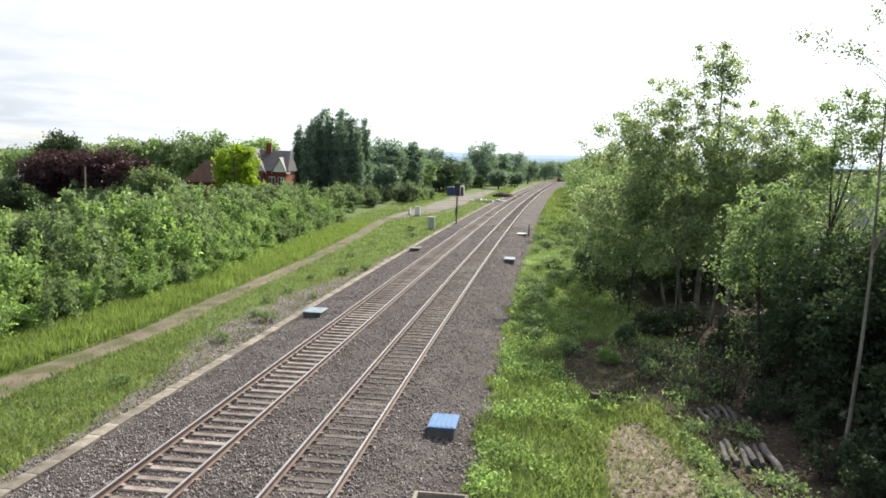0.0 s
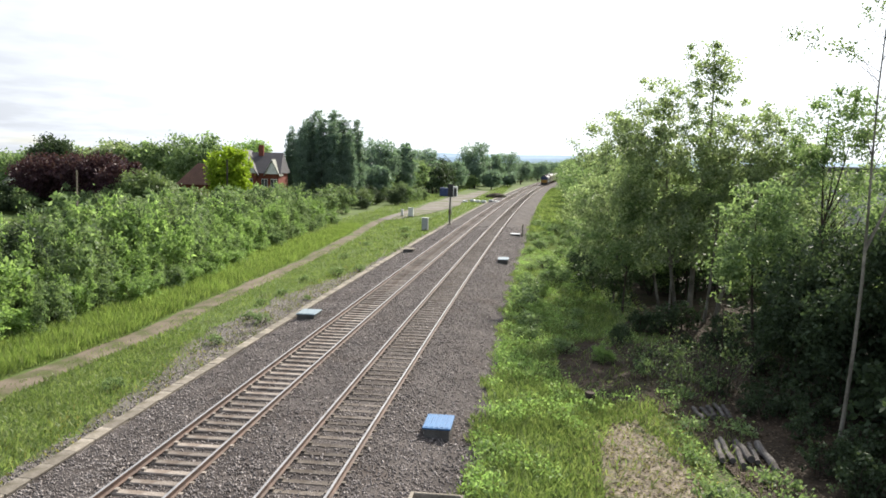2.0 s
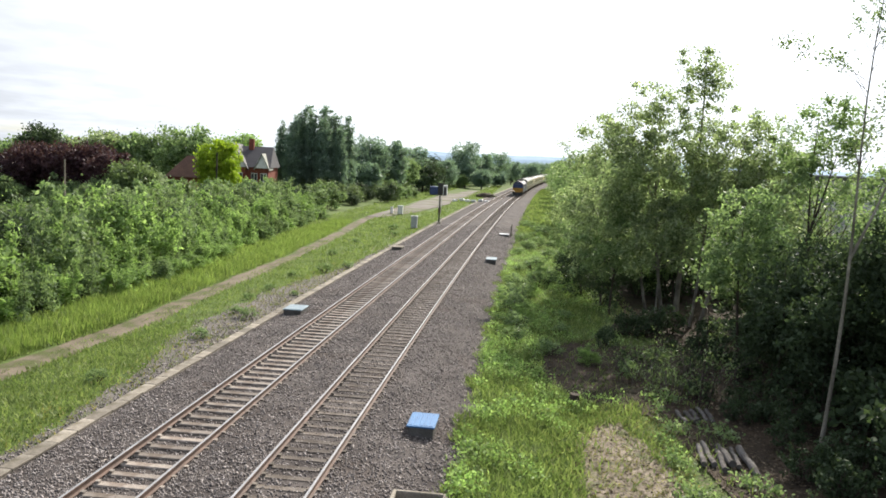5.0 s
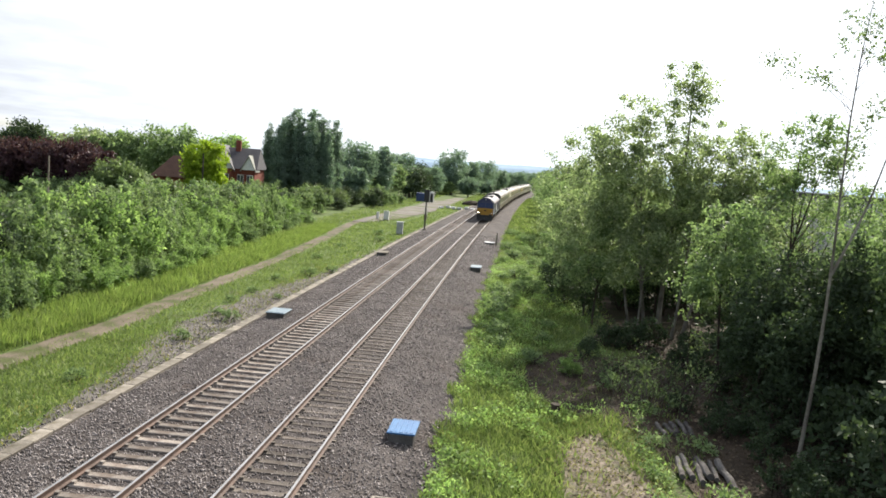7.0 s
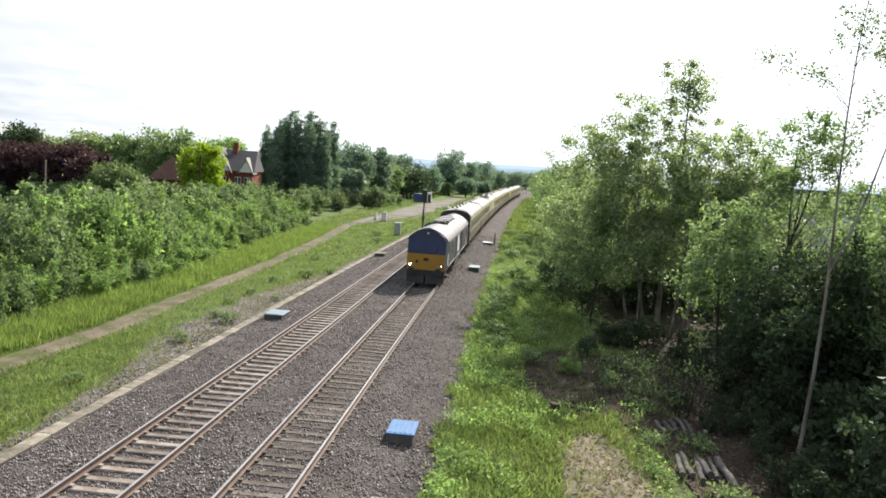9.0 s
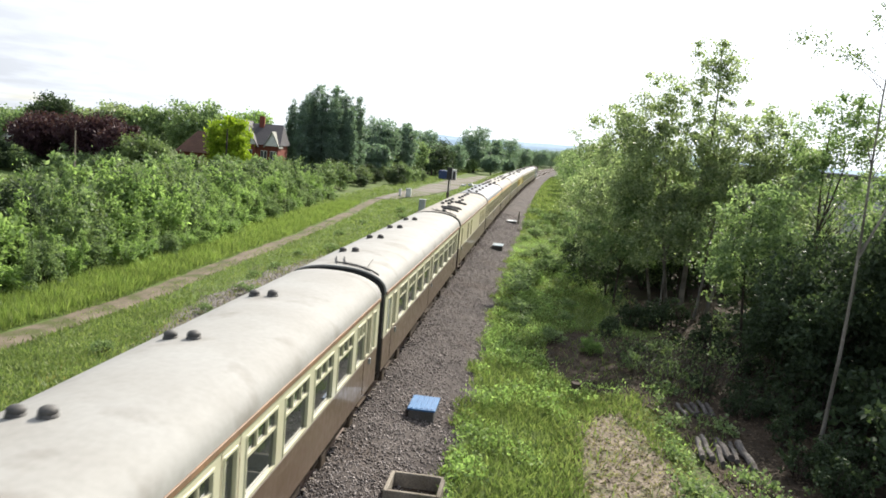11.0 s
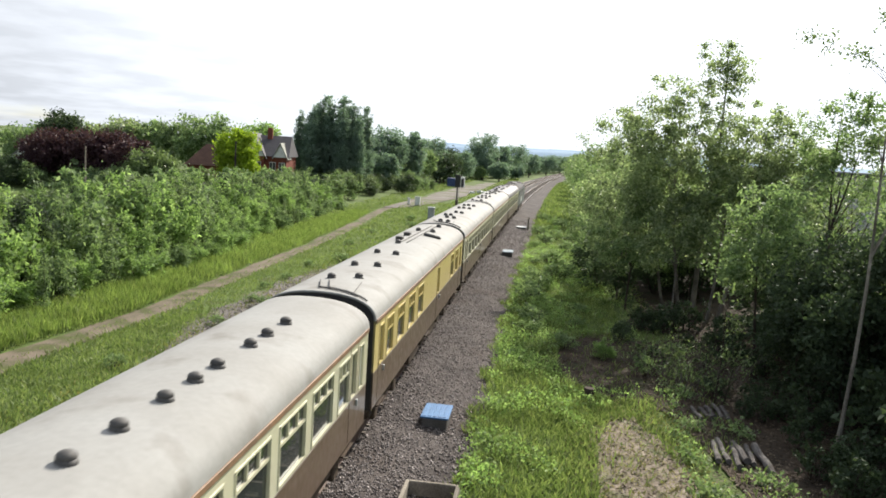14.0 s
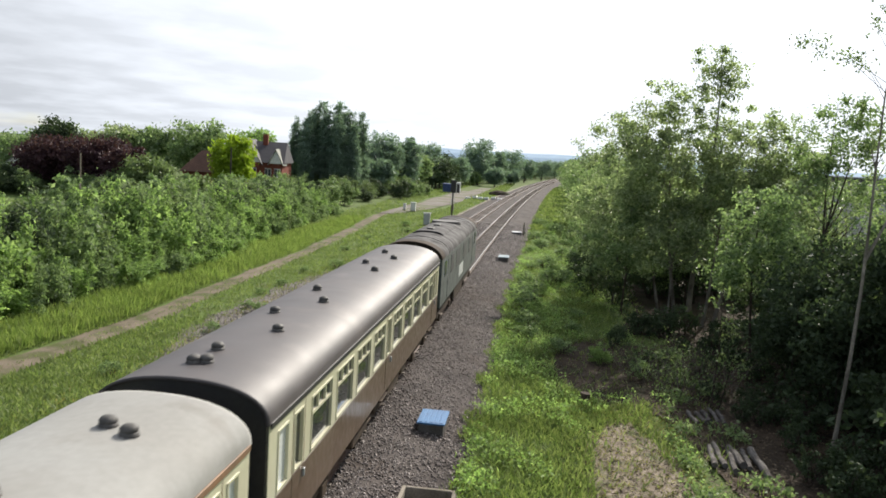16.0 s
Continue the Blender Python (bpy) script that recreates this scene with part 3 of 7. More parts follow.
def ballast():
    prof = [(-6.5, -0.37), (-6.2, -0.335), (-5.3, -0.25), (-4.9, -0.185), (-4.29, -0.17), (-4.2, -0.245), (-2.62, -0.245), (-2.53, -0.17), (-1.75, -0.175), (-0.88, -0.17), (-0.79, -0.212), (0.79, -0.212), (0.88, -0.17), (1.5, -0.185), (2.3, -0.3), (3.0, -0.4), (3.65, GZ + 0.02), (4.1, GZ - 0.14)]
    us = []
    for (a, za), (b, zb) in zip(prof, prof[1:]):
        k = max(1, int((b - a) / 0.22))
        us += [(a + (b - a) * i / k, za + (zb - za) * i / k) for i in range(k)]
    us.append(prof[-1])
    ys = spaced((-300, 8, 14), (8, 50, 0.25), (50, 110, 1.5), (110, 900, 8))
    verts, faces = [], []
    for y in ys:
        for u, z in us:
            edge = wob(1, y, 0.2, 0.8) if u > 3 else 0
            verts.append((XC + u + bend(y) + edge, y, z + 0.018 * noise.noise(Vector((u * 5, y * 5, 0))) + 0.02 * noise.noise(Vector((u, y, 3)))))
    n = len(us)
    for j in range(len(ys) - 1):
        for i in range(n - 1):
            a = j * n + i
            faces.append((a, a + 1, a + 1 + n, a + n))
    me = bpy.data.meshes.new("ballast_bed")
    me.from_pydata(verts, [], faces)
    me.materials.append(M["ballast"])
    me.polygons.foreach_set("use_smooth", [True] * len(faces))
    tagged(new("ballast_bed", me), "grey-brown crushed stone ballast under two tracks", "ballast", kind="structure")
    # loose stones where the camera looks down on them
    rng = np.random.default_rng(5)
    n = 112000
    y = 13 + 85 * rng.random(n) ** 2.3
    u = rng.uniform(-9.6, 3.9, n)
    keep = ~(((np.abs(u) < 0.8) | (np.abs(u + 3.41) < 0.8)) & (rng.random(n) < 0.45))
    spilt = np.array([margin_width(v) for v in y])
    keep &= (u > -6.38) | ((u < -6.85) & (u > -6.8 - spilt * rng.random(n) ** 0.7 * 1.1))
    y, u = y[keep], u[keep]
    zs = np.interp(u, [p[0] for p in prof], [p[1] for p in prof])
    zs = np.where(u < -6.85, GZ + 0.035, zs)
    x = XC + u + bends(y)
    n = len(x)
    r = rng.uniform(0.018, 0.042, n)
    base = np.array([(1, 0, 0), (-0.4, 0.9, 0), (-0.6, -0.8, 0), (0.1, 0.1, 1), (0, 0, -0.8)], float)
    ang = rng.uniform(0, 6.28, n)
    V = np.repeat(base[None], n, 0) * r[:, None, None] * rng.uniform(0.6, 1.4, (n, 1, 3))
    V += rng.normal(size=V.shape) * r[:, None, None] * 0.2
    c, s = np.cos(ang)[:, None], np.sin(ang)[:, None]
    V = np.stack([V[..., 0] * c - V[..., 1] * s, V[..., 0] * s + V[..., 1] * c, V[..., 2]], -1)
    V += np.stack([x, y, zs + 0.012], -1)[:, None]
    tri = np.array([(0, 1, 3), (1, 2, 3), (2, 0, 3), (1, 0, 4), (2, 1, 4), (0, 2, 4)])
    F = (tri[None] + 5 * np.arange(n)[:, None, None]).reshape(-1)
    me = bpy.data.meshes.new("ballast_stones")
    me.vertices.add(5 * n); me.loops.add(18 * n); me.polygons.add(6 * n)
    me.vertices.foreach_set("co", V.reshape(-1).astype(np.float32))
    me.loops.foreach_set("vertex_index", F.astype(np.int32))
    me.polygons.foreach_set("loop_start", np.arange(0, 18 * n, 3, dtype=np.int32))
    me.polygons.foreach_set("loop_total", np.full(6 * n, 3, dtype=np.int32))
    me.materials.append(M["stone"])
    me.update(calc_edges=True)
    tagged(new("ballast_stones", me), "loose angular grey and brown ballast stones", "ballast stones", kind="stuff")


def track(u, old, label):
    t = thing("railway_track", Matrix(), label, "railway track", "tracks", "structure")
    ys = spaced((-300, 0, 20), (0, 120, 3), (120, 900, 12))
    prof = [(-0.07, -0.165), (0.07, -0.165), (0.07, -0.15), (0.012, -0.13), (0.012, -0.045), (0.036, -0.035), (0.036, -0.003), (0.03, 0), (-0.03, 0), (-0.036, -0.003), (-0.036, -0.035), (-0.012, -0.045), (-0.012, -0.13), (-0.07, -0.15)]
    for side in (-0.7525, 0.7525):
        verts, faces, mats = [], [], []
        for y in ys:
            for a, z in prof:
                verts.append((XC + u + side + a + bend(y), y, z))
        n = len(prof)
        for j in range(len(ys) - 1):
            for i in range(n):
                a, b = j * n + i, j * n + (i + 1) % n
                faces.append((a, b, b + n, a + n)); mats.append(1 if i == 7 else 0)
        me = bpy.data.meshes.new("rail")
        me.from_pydata(verts, [], faces)
        me.materials.append(M["rail_side"]); me.materials.append(M["rail_top"])
        me.polygons.foreach_set("material_index", mats)
        ob = new("rail", me); ob.parent = t
    return t


def sleeper_mesh(name, m):
    bm = bmesh.new()
    box(bm, -1.25, 1.25, -0.13, 0.13, -0.36, -0.168, 0.025)
    for v in bm.verts:      # dished middle and sloping shoulders
        if abs(v.co.x) > 1.1 and v.co.z > -0.25:
            v.co.z -= 0.02
    for s in (-0.7525, 0.7525):
        for d in (-0.12, 0.12):
            box(bm, s + d - 0.045, s + d + 0.045, -0.06, 0.06, -0.17, -0.125)
    return finish(name, bm, [m])


STEP = 0.614


def sleepers(t, u, me, rng):
    for k in range(270):
        y = 11.0 + k * STEP
        s = share("sleeper", me, t, pose(XC + u + bend(y) + rng.uniform(-0.02, 0.02), y, rng.uniform(-0.012, 0.004), 0, 0, -math.degrees((y - 15) / 5200 if y > 15 else 0) + rng.uniform(-0.6, 0.6)))
    bm = bmesh.new()
    for k in range(270, 1000):
        y = 11.0 + k * STEP
        box(bm, XC + u + bend(y) - 1.25, XC + u + bend(y) + 1.25, y - 0.13, y + 0.13, -0.3, -0.168)
    o = part("far_sleepers", bm, M["sleeper_old"], t)
    o["kind"] = "stuff"


# ---------- lineside things ----------
def trough():
    t = thing("cable_trough", Matrix(), "pale concrete cable trough with lids along the ballast edge", "cable trough", kind="structure")
    bm = bmesh.new()
    for k in range(60):
        y0, y1 = -10 + k * 5, -5 + k * 5
        x0, x1 = XC - 6.6 + bend(y0), XC - 6.6 + bend(y1)
        vs = [bm.verts.new(p) for p in ((x0 - 0.17, y0, -0.6), (x0 + 0.17, y0, -0.6), (x1 + 0.17, y1, -0.6), (x1 - 0.17, y1, -0.6), (x0 - 0.17, y0, -0.33), (x0 + 0.17, y0, -0.33), (x1 + 0.17, y1, -0.33), (x1 - 0.17, y1, -0.33))]
        for f in ((4, 5, 6, 7), (0, 1, 5, 4), (1, 2, 6, 5), (2, 3, 7, 6), (3, 0, 4, 7)):
            bm.faces.new([vs[i] for i in f])
    part("duct", bm, M["concrete"], t)
    lid = finish("lid", boxed(-0.19, 0.19, -0.455, 0.455, -0.325, -0.265, bev=0.012), [M["concrete"]])
    rng = random.Random(3)
    for k in range(190):
        y = 11 + k * 0.92
        share("lid", lid, t, pose(XC - 6.6 + bend(y) + rng.uniform(-0.012, 0.012), y, rng.uniform(-0.008, 0.008), rng.uniform(-0.5, 0.5), rng.uniform(-1, 1), rng.uniform(-1.1, 1.1)))


def chamber(x, y, wx, wy, h, lid_mat, label, turn=0, rust=False):
    t = thing("cable_chamber", pose(x, y, GZ + 0.02, 0, 0, turn), label, "cable chamber", "cable chambers")
    part("base", boxed(-wx / 2, wx / 2, -wy / 2, wy / 2, 0, h - 0.05, bev=0.02), M["dark_concrete"], t, "concrete base darkened for its shaded front")
    bm = boxed(-wx / 2 - 0.04, wx / 2 + 0.04, -wy / 2 - 0.04, wy / 2 + 0.04, h - 0.05, h, bev=0.012)
    lid = part("lid", bm, lid_mat, t)
    bm = bmesh.new()
    n = 5
    for k in range(n):
        a = -wx / 2 + wx * (k + 0.15) / n
        box(bm, a, a + wx * 0.7 / n, -wy / 2 + 0.03, wy / 2 - 0.03, h - 0.002, h + 0.012, 0.005)
    part("lid_ribs", bm, lid_mat, lid)
    return t


def open_chamber():
    t = thing("open_chamber", pose(-2.2, 16.75, GZ), "open weathered concrete chamber frame standing on ballast", "chamber frame")
    W, D, H = 0.62, 0.55, 0.42
    for nm, a in (("side_wall", (-W, -W + 0.09, -D, D, 0, H)), ("side_wall", (W - 0.09, W, -D, D, 0, H)), ("end_wall", (-W + 0.09, W - 0.09, D - 0.09, D, 0, H))):
        part(nm, boxed(*a, bev=0.015), M["concrete"], t)
    bm = bmesh.new()
    for z0, z1 in ((0, 0.1), (0.2, 0.42)):
        box(bm, -W + 0.09, W - 0.09, -D, -D + 0.09, z0, z1, 0.01)
    for a, b in ((-W + 0.09, -0.4), (-0.08, 0.08), (0.4, W - 0.09)):
        box(bm, a, b, -D, -D + 0.09, 0.1, 0.2)
    part("slotted_wall", bm, M["concrete"], t)
    part("floor_slab", boxed(-W + 0.09, W - 0.09, -D + 0.09, D - 0.09, 0.02, 0.08), M["litter"], t)


def signal_post():
    t = thing("railway_signal", pose(-10.95 + 0.1, 100, GZ), "black colour light signal on a dark post", "signal")
    part("post", cyl(bmesh.new(), (0, 0, 0), (0, 0, 3.7), 0.09, 0.08), M["dark"], t)
    part("base", boxed(-0.3, 0.3, -0.3, 0.3, 0, 0.25, bev=0.03), M["concrete"], t)
    h = part("signal_head", boxed(-0.32, 0.32, -0.14, 0.12, 3.65, 5.2, bev=0.05), M["dark"], t)
    for z in (3.95, 4.43, 4.9):
        bm = cyl(bmesh.new(), (0, -0.14, z), (0, -0.36, z), 0.13, 0.15, 14)
        part("lamp_hood", bm, M["dark"], h)
    part("equipment_box", boxed(-0.16, 0.16, -0.2, 0.1, 1.4, 2.1, bev=0.02), M["wood"], t)
    bm = bmesh.new()
    for s in (-0.18, 0.18):
        cyl(bm, (s, 0.35, 0), (s, 0.35, 3.8), 0.02, seg=6)
    for k in range(12):
        cyl(bm, (-0.18, 0.35, 0.3 + k * 0.3), (0.18, 0.35, 0.3 + k * 0.3), 0.014, seg=5)
    part("ladder", bm, M["steel"], t)


def cabinet(x, y, w, d, h, m, label, legs=True):
    t = thing("lineside_cabinet", pose(x, y, GZ), label, "cabinet", "lineside cabinets")
    part("plinth", boxed(-w / 2 - 0.05, w / 2 + 0.05, -d / 2 - 0.05, d / 2 + 0.05, -0.03, 0.15, bev=0.02), M["concrete"], t)
    b = part("body", boxed(-w / 2, w / 2, -d / 2, d / 2, 0.15, h, bev=0.02), m, t)
    dr = part("door", boxed(-w / 2 + 0.05, w / 2 - 0.05, -d / 2 - 0.025, -d / 2 + 0.002, 0.22, h - 0.08, bev=0.008), m, b)
    part("roof", boxed(-w / 2 - 0.06, w / 2 + 0.06, -d / 2 - 0.08, d / 2 + 0.06, h - 0.002, h + 0.06, bev=0.02), M["steel"], t)


def container():
    t = thing("shipping_container", pose(-21.6, 187, GZ + 0.05, 0, 0, 4), "blue steel container in the gravel yard", "container")
    part("body", boxed(-0.9, 1.2, -1.2, 1.2, 0.1, 2.0, bev=0.04), M["container"], t)
    bm = bmesh.new()
    for k in range(9):
        box(bm, -0.85 + k * 0.23, -0.74 + k * 0.23, -1.24, -1.19, 0.25, 1.9)
    part("ribs", bm, M["container"], t)
    t2 = thing("white_cabin", pose(-18.2, 187, GZ + 0.05, 0, 0, 4), "small white site cabin beside a container", "cabin")
    part("body", boxed(-1.2, -0.2, -1, 1, 0.1, 2.4, bev=0.05), M["white"], t2)
    part("door", boxed(-1.0, -0.45, -1.05, -0.99, 0.15, 2.0, bev=0.02), M["dark"], t2)


def barriers():
    rng = random.Random(8)
    for k in range(6):
        x = -14.9 + k * 1.25
        t = thing("white_bag", pose(x + bend(160) - 1.4, 162 + rng.uniform(-2, 2), GZ + 0.02, 0, 0, rng.uniform(-30, 30)), "white bulk bag lying on the grass", "bag", "white bags")
        bm = boxed(-0.5, 0.5, -0.4, 0.4, 0, rng.uniform(0.35, 0.6), bev=0.14)
        for v in bm.verts:
            v.co += Vector((rng.uniform(-0.06, 0.06), rng.uniform(-0.06, 0.06), rng.uniform(0, 0.07)))
        part("sack", bm, M["white"], t)
    for k in range(1):
        bm = bmesh.new()
        bmesh.ops.create_icosphere(bm, subdivisions=3, radius=1.0)
        for v in bm.verts:
            v.co = Vector((v.co.x * 2.6, v.co.y * 1.8, max(0, v.co.z) * 1.1)) * (1 + 0.2 * noise.noise(v.co * 2.5))
        ob = new("spoil_heap", finish("spoil_heap", bm, [M["litter"]]))
        ob.matrix_basis = pose(-10.2 + bend(189) - 2, 189, GZ)
        tagged(ob, "low heap of dark spoil beside the track", "spoil heap")


def handrail():
    t = thing("platform_fence", pose(-1.55, 88.5, GZ), "short pale timber fence panel by the verge", "fence")
    for y in (-1.5, 0, 1.5):
        part("post", boxed(-0.06, 0.06, y - 0.06, y + 0.06, 0, 1.25, bev=0.01), M["concrete"], t)
    for z in (0.45, 0.8, 1.12):
        part("rail_board", boxed(-0.09, -0.06, -1.6, 1.6, z - 0.06, z + 0.06, bev=0.008), M["concrete"], t)


def logs():
    rng = random.Random(12)
    for cx, cy, n, ang, L in ((5.75, 22.2, 6, -2, 1.7), (5.75, 25.9, 5, 3, 1.2)):
        for k in range(n):
            r = rng.uniform(0.06, 0.105)
            verts, faces = [], []
            pts = [Vector((0, -L / 2 + L * i / 5, 0.03 * math.sin(i * 1.7 + k))) for i in range(6)]
            tube(verts, faces, pts, [r * (1 + 0.1 * math.sin(i * 2.2 + k)) for i in range(6)], 9)
            faces.append(tuple(reversed(range(9))))
            me = bpy.data.meshes.new("log")
            me.from_pydata(verts, [], faces)
            me.materials.append(M["log"])
            ob = new("log", me)
            x = cx + (k - n / 2) * 0.24 + rng.uniform(-0.05, 0.05)
            y = cy + rng.uniform(-0.25, 0.25)
            ob.matrix_basis = pose(x, y, gz(x, y) + r + (0.05 if k % 2 else 0.02), rng.uniform(-4, 4), 0, ang + rng.uniform(-5, 5))
            tagged(ob, "cut grey log lying on the woodland floor", "log", "cut logs")


def poles():
    for x, y, h, r, m in ((-51.4, 85, 5.9, 0.1, "wood"), (-43.0, 108, 7.4, 0.13, "dark_bark")):
        t = thing("utility_pole", pose(x, y, GZ), "tall wooden utility pole among the bushes" if m != "wood" else "pale utility pole among the bushes", "pole", "utility poles")
        part("shaft", cyl(bmesh.new(), (0, 0, 0), (0, 0, h), r, r * 0.75), M[m], t)
        part("cap", cyl(bmesh.new(), (0, 0, h), (0, 0, h + 0.08), r, r * 0.6), M[m], t)


# ---------- houses ----------
def house_window(parent, x, y, z, w, h):
    f = part("window", boxed(x - w / 2, x + w / 2, y - 0.08, y + 0.05, z, z + h, bev=0.01), M["white"], parent)
    for s in (-1, 1):
        part("pane", boxed(x + s * w / 4 - w * 0.2, x + s * w / 4 + w * 0.2, y - 0.1, y - 0.07, z + 0.09, z + h - 0.09), M["pane"], f)


def gable(bm, x0, x1, y0, y1, z0, z1, over=0.0, thick=0.18):
    """A pitched roof with its ridge along y, as two slabs."""
    xm = (x0 + x1) / 2
    for a in (x0 - over, x1 + over):
        zz = z0 - over * (z1 - z0) / ((x1 - x0) / 2)
        vs = [bm.verts.new(p) for p in ((a, y0, zz), (a, y1, zz), (xm, y1, z1), (xm, y0, z1), (a, y0, zz + thick), (a, y1, zz + thick), (xm, y1, z1 + thick), (xm, y0, z1 + thick))]
        for f in ((0, 1, 2, 3), (4, 5, 6, 7), (0, 1, 5, 4), (1, 2, 6, 5), (2, 3, 7, 6), (3, 0, 4, 7)):
            bm.faces.new([vs[i] for i in f])
    bmesh.ops.recalc_face_normals(bm, faces=bm.faces)
    return bm


def prism(x0, x1, y0, y1, z0, z1):
    bm = bmesh.new()
    xm = (x0 + x1) / 2
    a = [bm.verts.new(p) for p in ((x0, y0, z0), (x1, y0, z0), (xm, y0, z1), (x0, y1, z0), (x1, y1, z0), (xm, y1, z1))]
    for f in ((0, 1, 2), (3, 5, 4), (0, 3, 4, 1), (1, 4, 5, 2), (2, 5, 3, 0)):
        bm.faces.new([a[i] for i in f])
    return bm


def houses():
    t = thing("brick_house", pose(-45.3, 126, GZ, 0, 0, 8), "two-storey red brick house with dark slate roof and white gable", "house")
    w = part("wall", boxed(-3.8, 3.6, 0, 9, 0, 5.4), M["brick"], t)
    g = part("gable_wall", prism(-3.9, 0.2, -0.6, 6, 5.4, 8.7), M["blind"], t, "white rendered gable wall")
    part("bay", boxed(-3.8, 0.1, -0.6, 0.1, 0, 5.4), M["brick"], t)
    part("roof", gable(bmesh.new(), -3.9, 0.2, -0.9, 6, 5.5, 8.9, 0.35), M["slate"], t, "dark slate roof")
    bm = bmesh.new()
    vs = [bm.verts.new(p) for p in ((-3.9, -0.3, 5.4), (4.0, -0.3, 5.4), (4.0, 9.3, 5.4), (-3.9, 9.3, 5.4), (-1.5, 4.5, 8.8), (3.6, 4.5, 8.8))]
    for f in ((0, 1, 5, 4), (1, 2, 5), (2, 3, 4, 5), (3, 0, 4)):
        bm.faces.new([vs[i] for i in f])
    part("roof", bm, M["slate"], t, "dark slate roof")
    d = part("dormer", prism(1.6, 3.7, -0.5, 3, 5.3, 7.3), M["white"], t, "pale dormer gable")
    part("dormer_roof", gable(bmesh.new(), 1.6, 3.7, -0.7, 3, 5.4, 7.5, 0.2), M["pale_roof"], d)
    part("chimney", boxed(-0.3, 0.5, 3.6, 4.4, 7.6, 10.0, bev=0.05), M["brick"], t)
    house_window(w, -2.6, -0.62, 5.6, 0.9, 1.6)
    house_window(w, -1.1, -0.62, 5.6, 0.9, 1.6)
    for x in (-2.9, -0.9):
        house_window(w, x, -0.62, 3.1, 1.1, 1.4)
    for x, z in ((1.4, 3.1), (2.9, 3.1), (2.9, 0.9)):
        house_window(w, x, -0.02, z, 1.0, 1.4)
    t = thing("bungalow", pose(-50.8, 116, GZ, 0, 0, 6), "brick bungalow with a brown hipped tile roof", "house")
    w = part("wall", boxed(-2.8, 2.6, 0, 7, 0, 3.7), M["brick"], t)
    bm = bmesh.new()
    vs = [bm.verts.new(p) for p in ((-3.2, -0.4, 3.6), (3.0, -0.4, 3.6), (3.0, 7.4, 3.6), (-3.2, 7.4, 3.6), (-0.9, 3, 6.8), (1.6, 3, 6.8))]
    for f in ((0, 1, 5, 4), (1, 2, 5), (2, 3, 4, 5), (3, 0, 4), (3, 2, 1, 0)):
        bm.faces.new([vs[i] for i in f])
    part("roof", bm, M["tile"], t, "brown tile roof")
    house_window(w, -1.2, -0.02, 1.2, 1.2, 1.3)
    t = thing("rendered_house", pose(-77.5, 114, GZ, 0, 0, 20), "pale rendered house with a grey tile roof", "house")
    w = part("wall", boxed(-3.5, 5, 0, 8, 0, 2.6), M["white"], t)
    part("gable_wall", prism(-3.5, 3.5, 0, 8, 2.6, 5.6), M["white"], t)
    part("roof", gable(bmesh.new(), -3.5, 3.5, -0.3, 8.3, 2.6, 5.7, 0.3), M["pale_roof"], t)
    house_window(w, 0, -0.02, 1.0, 1.2, 1.2)


def warehouse():
    """A long clad shed behind the wood."""
    t = thing("warehouse", pose(15.5, 64, GZ, 0, 0, -9), "long pale grey clad warehouse with a dark roof edge", "warehouse")
    w = part("wall", boxed(0, 46, 0, 20, 0, 7.9), M["cladding"], t)
    bm = bmesh.new()
    for k in range(76):
        box(bm, 0.1 + k * 0.6, 0.32 + k * 0.6, -0.04, 0.0, 0.3, 7.8)
    part("cladding_ribs", bm, M["cladding"], w)
    part("fascia", boxed(-0.2, 46.2, -0.22, 20.2, 7.9, 8.2, bev=0.03), M["dark_concrete"], t, "dark roof edge")
    part("roof", boxed(0.3, 45.7, 0.3, 19.7, 8.202, 8.3, bev=0.03), M["cladding"], t)
    part("plinth", boxed(-0.05, 46.05, -0.08, 20.05, -0.1, 0.3), M["concrete"], t)


# ---------- plants ----------
def crown_points(rng, spec, clumps, per, spread):
    """Leaf places: clumps within ellipsoids (x, y, z, rx, ry, rz), more of them near the outside."""
    vols = np.array([s[3] * s[4] * s[5] for s in spec], float) ** 0.8
    pick = rng.choice(len(spec), clumps, p=vols / vols.sum())
    d = rng.normal(size=(clumps, 3)); d /= np.linalg.norm(d, axis=1)[:, None]
    r = rng.random(clumps) ** 0.45
    S = np.array(spec, float)[pick]
    C = S[:, :3] + d * r[:, None] * S[:, 3:]
    k = rng.integers(per // 2, per + per // 2, clumps)
    idx = np.repeat(np.arange(clumps), k)
    L = C[idx] + rng.normal(size=(len(idx), 3)) * spread * np.array([1, 1, 0.75]) * rng.uniform(0.6, 1.4, clumps)[idx][:, None]
    return C, L


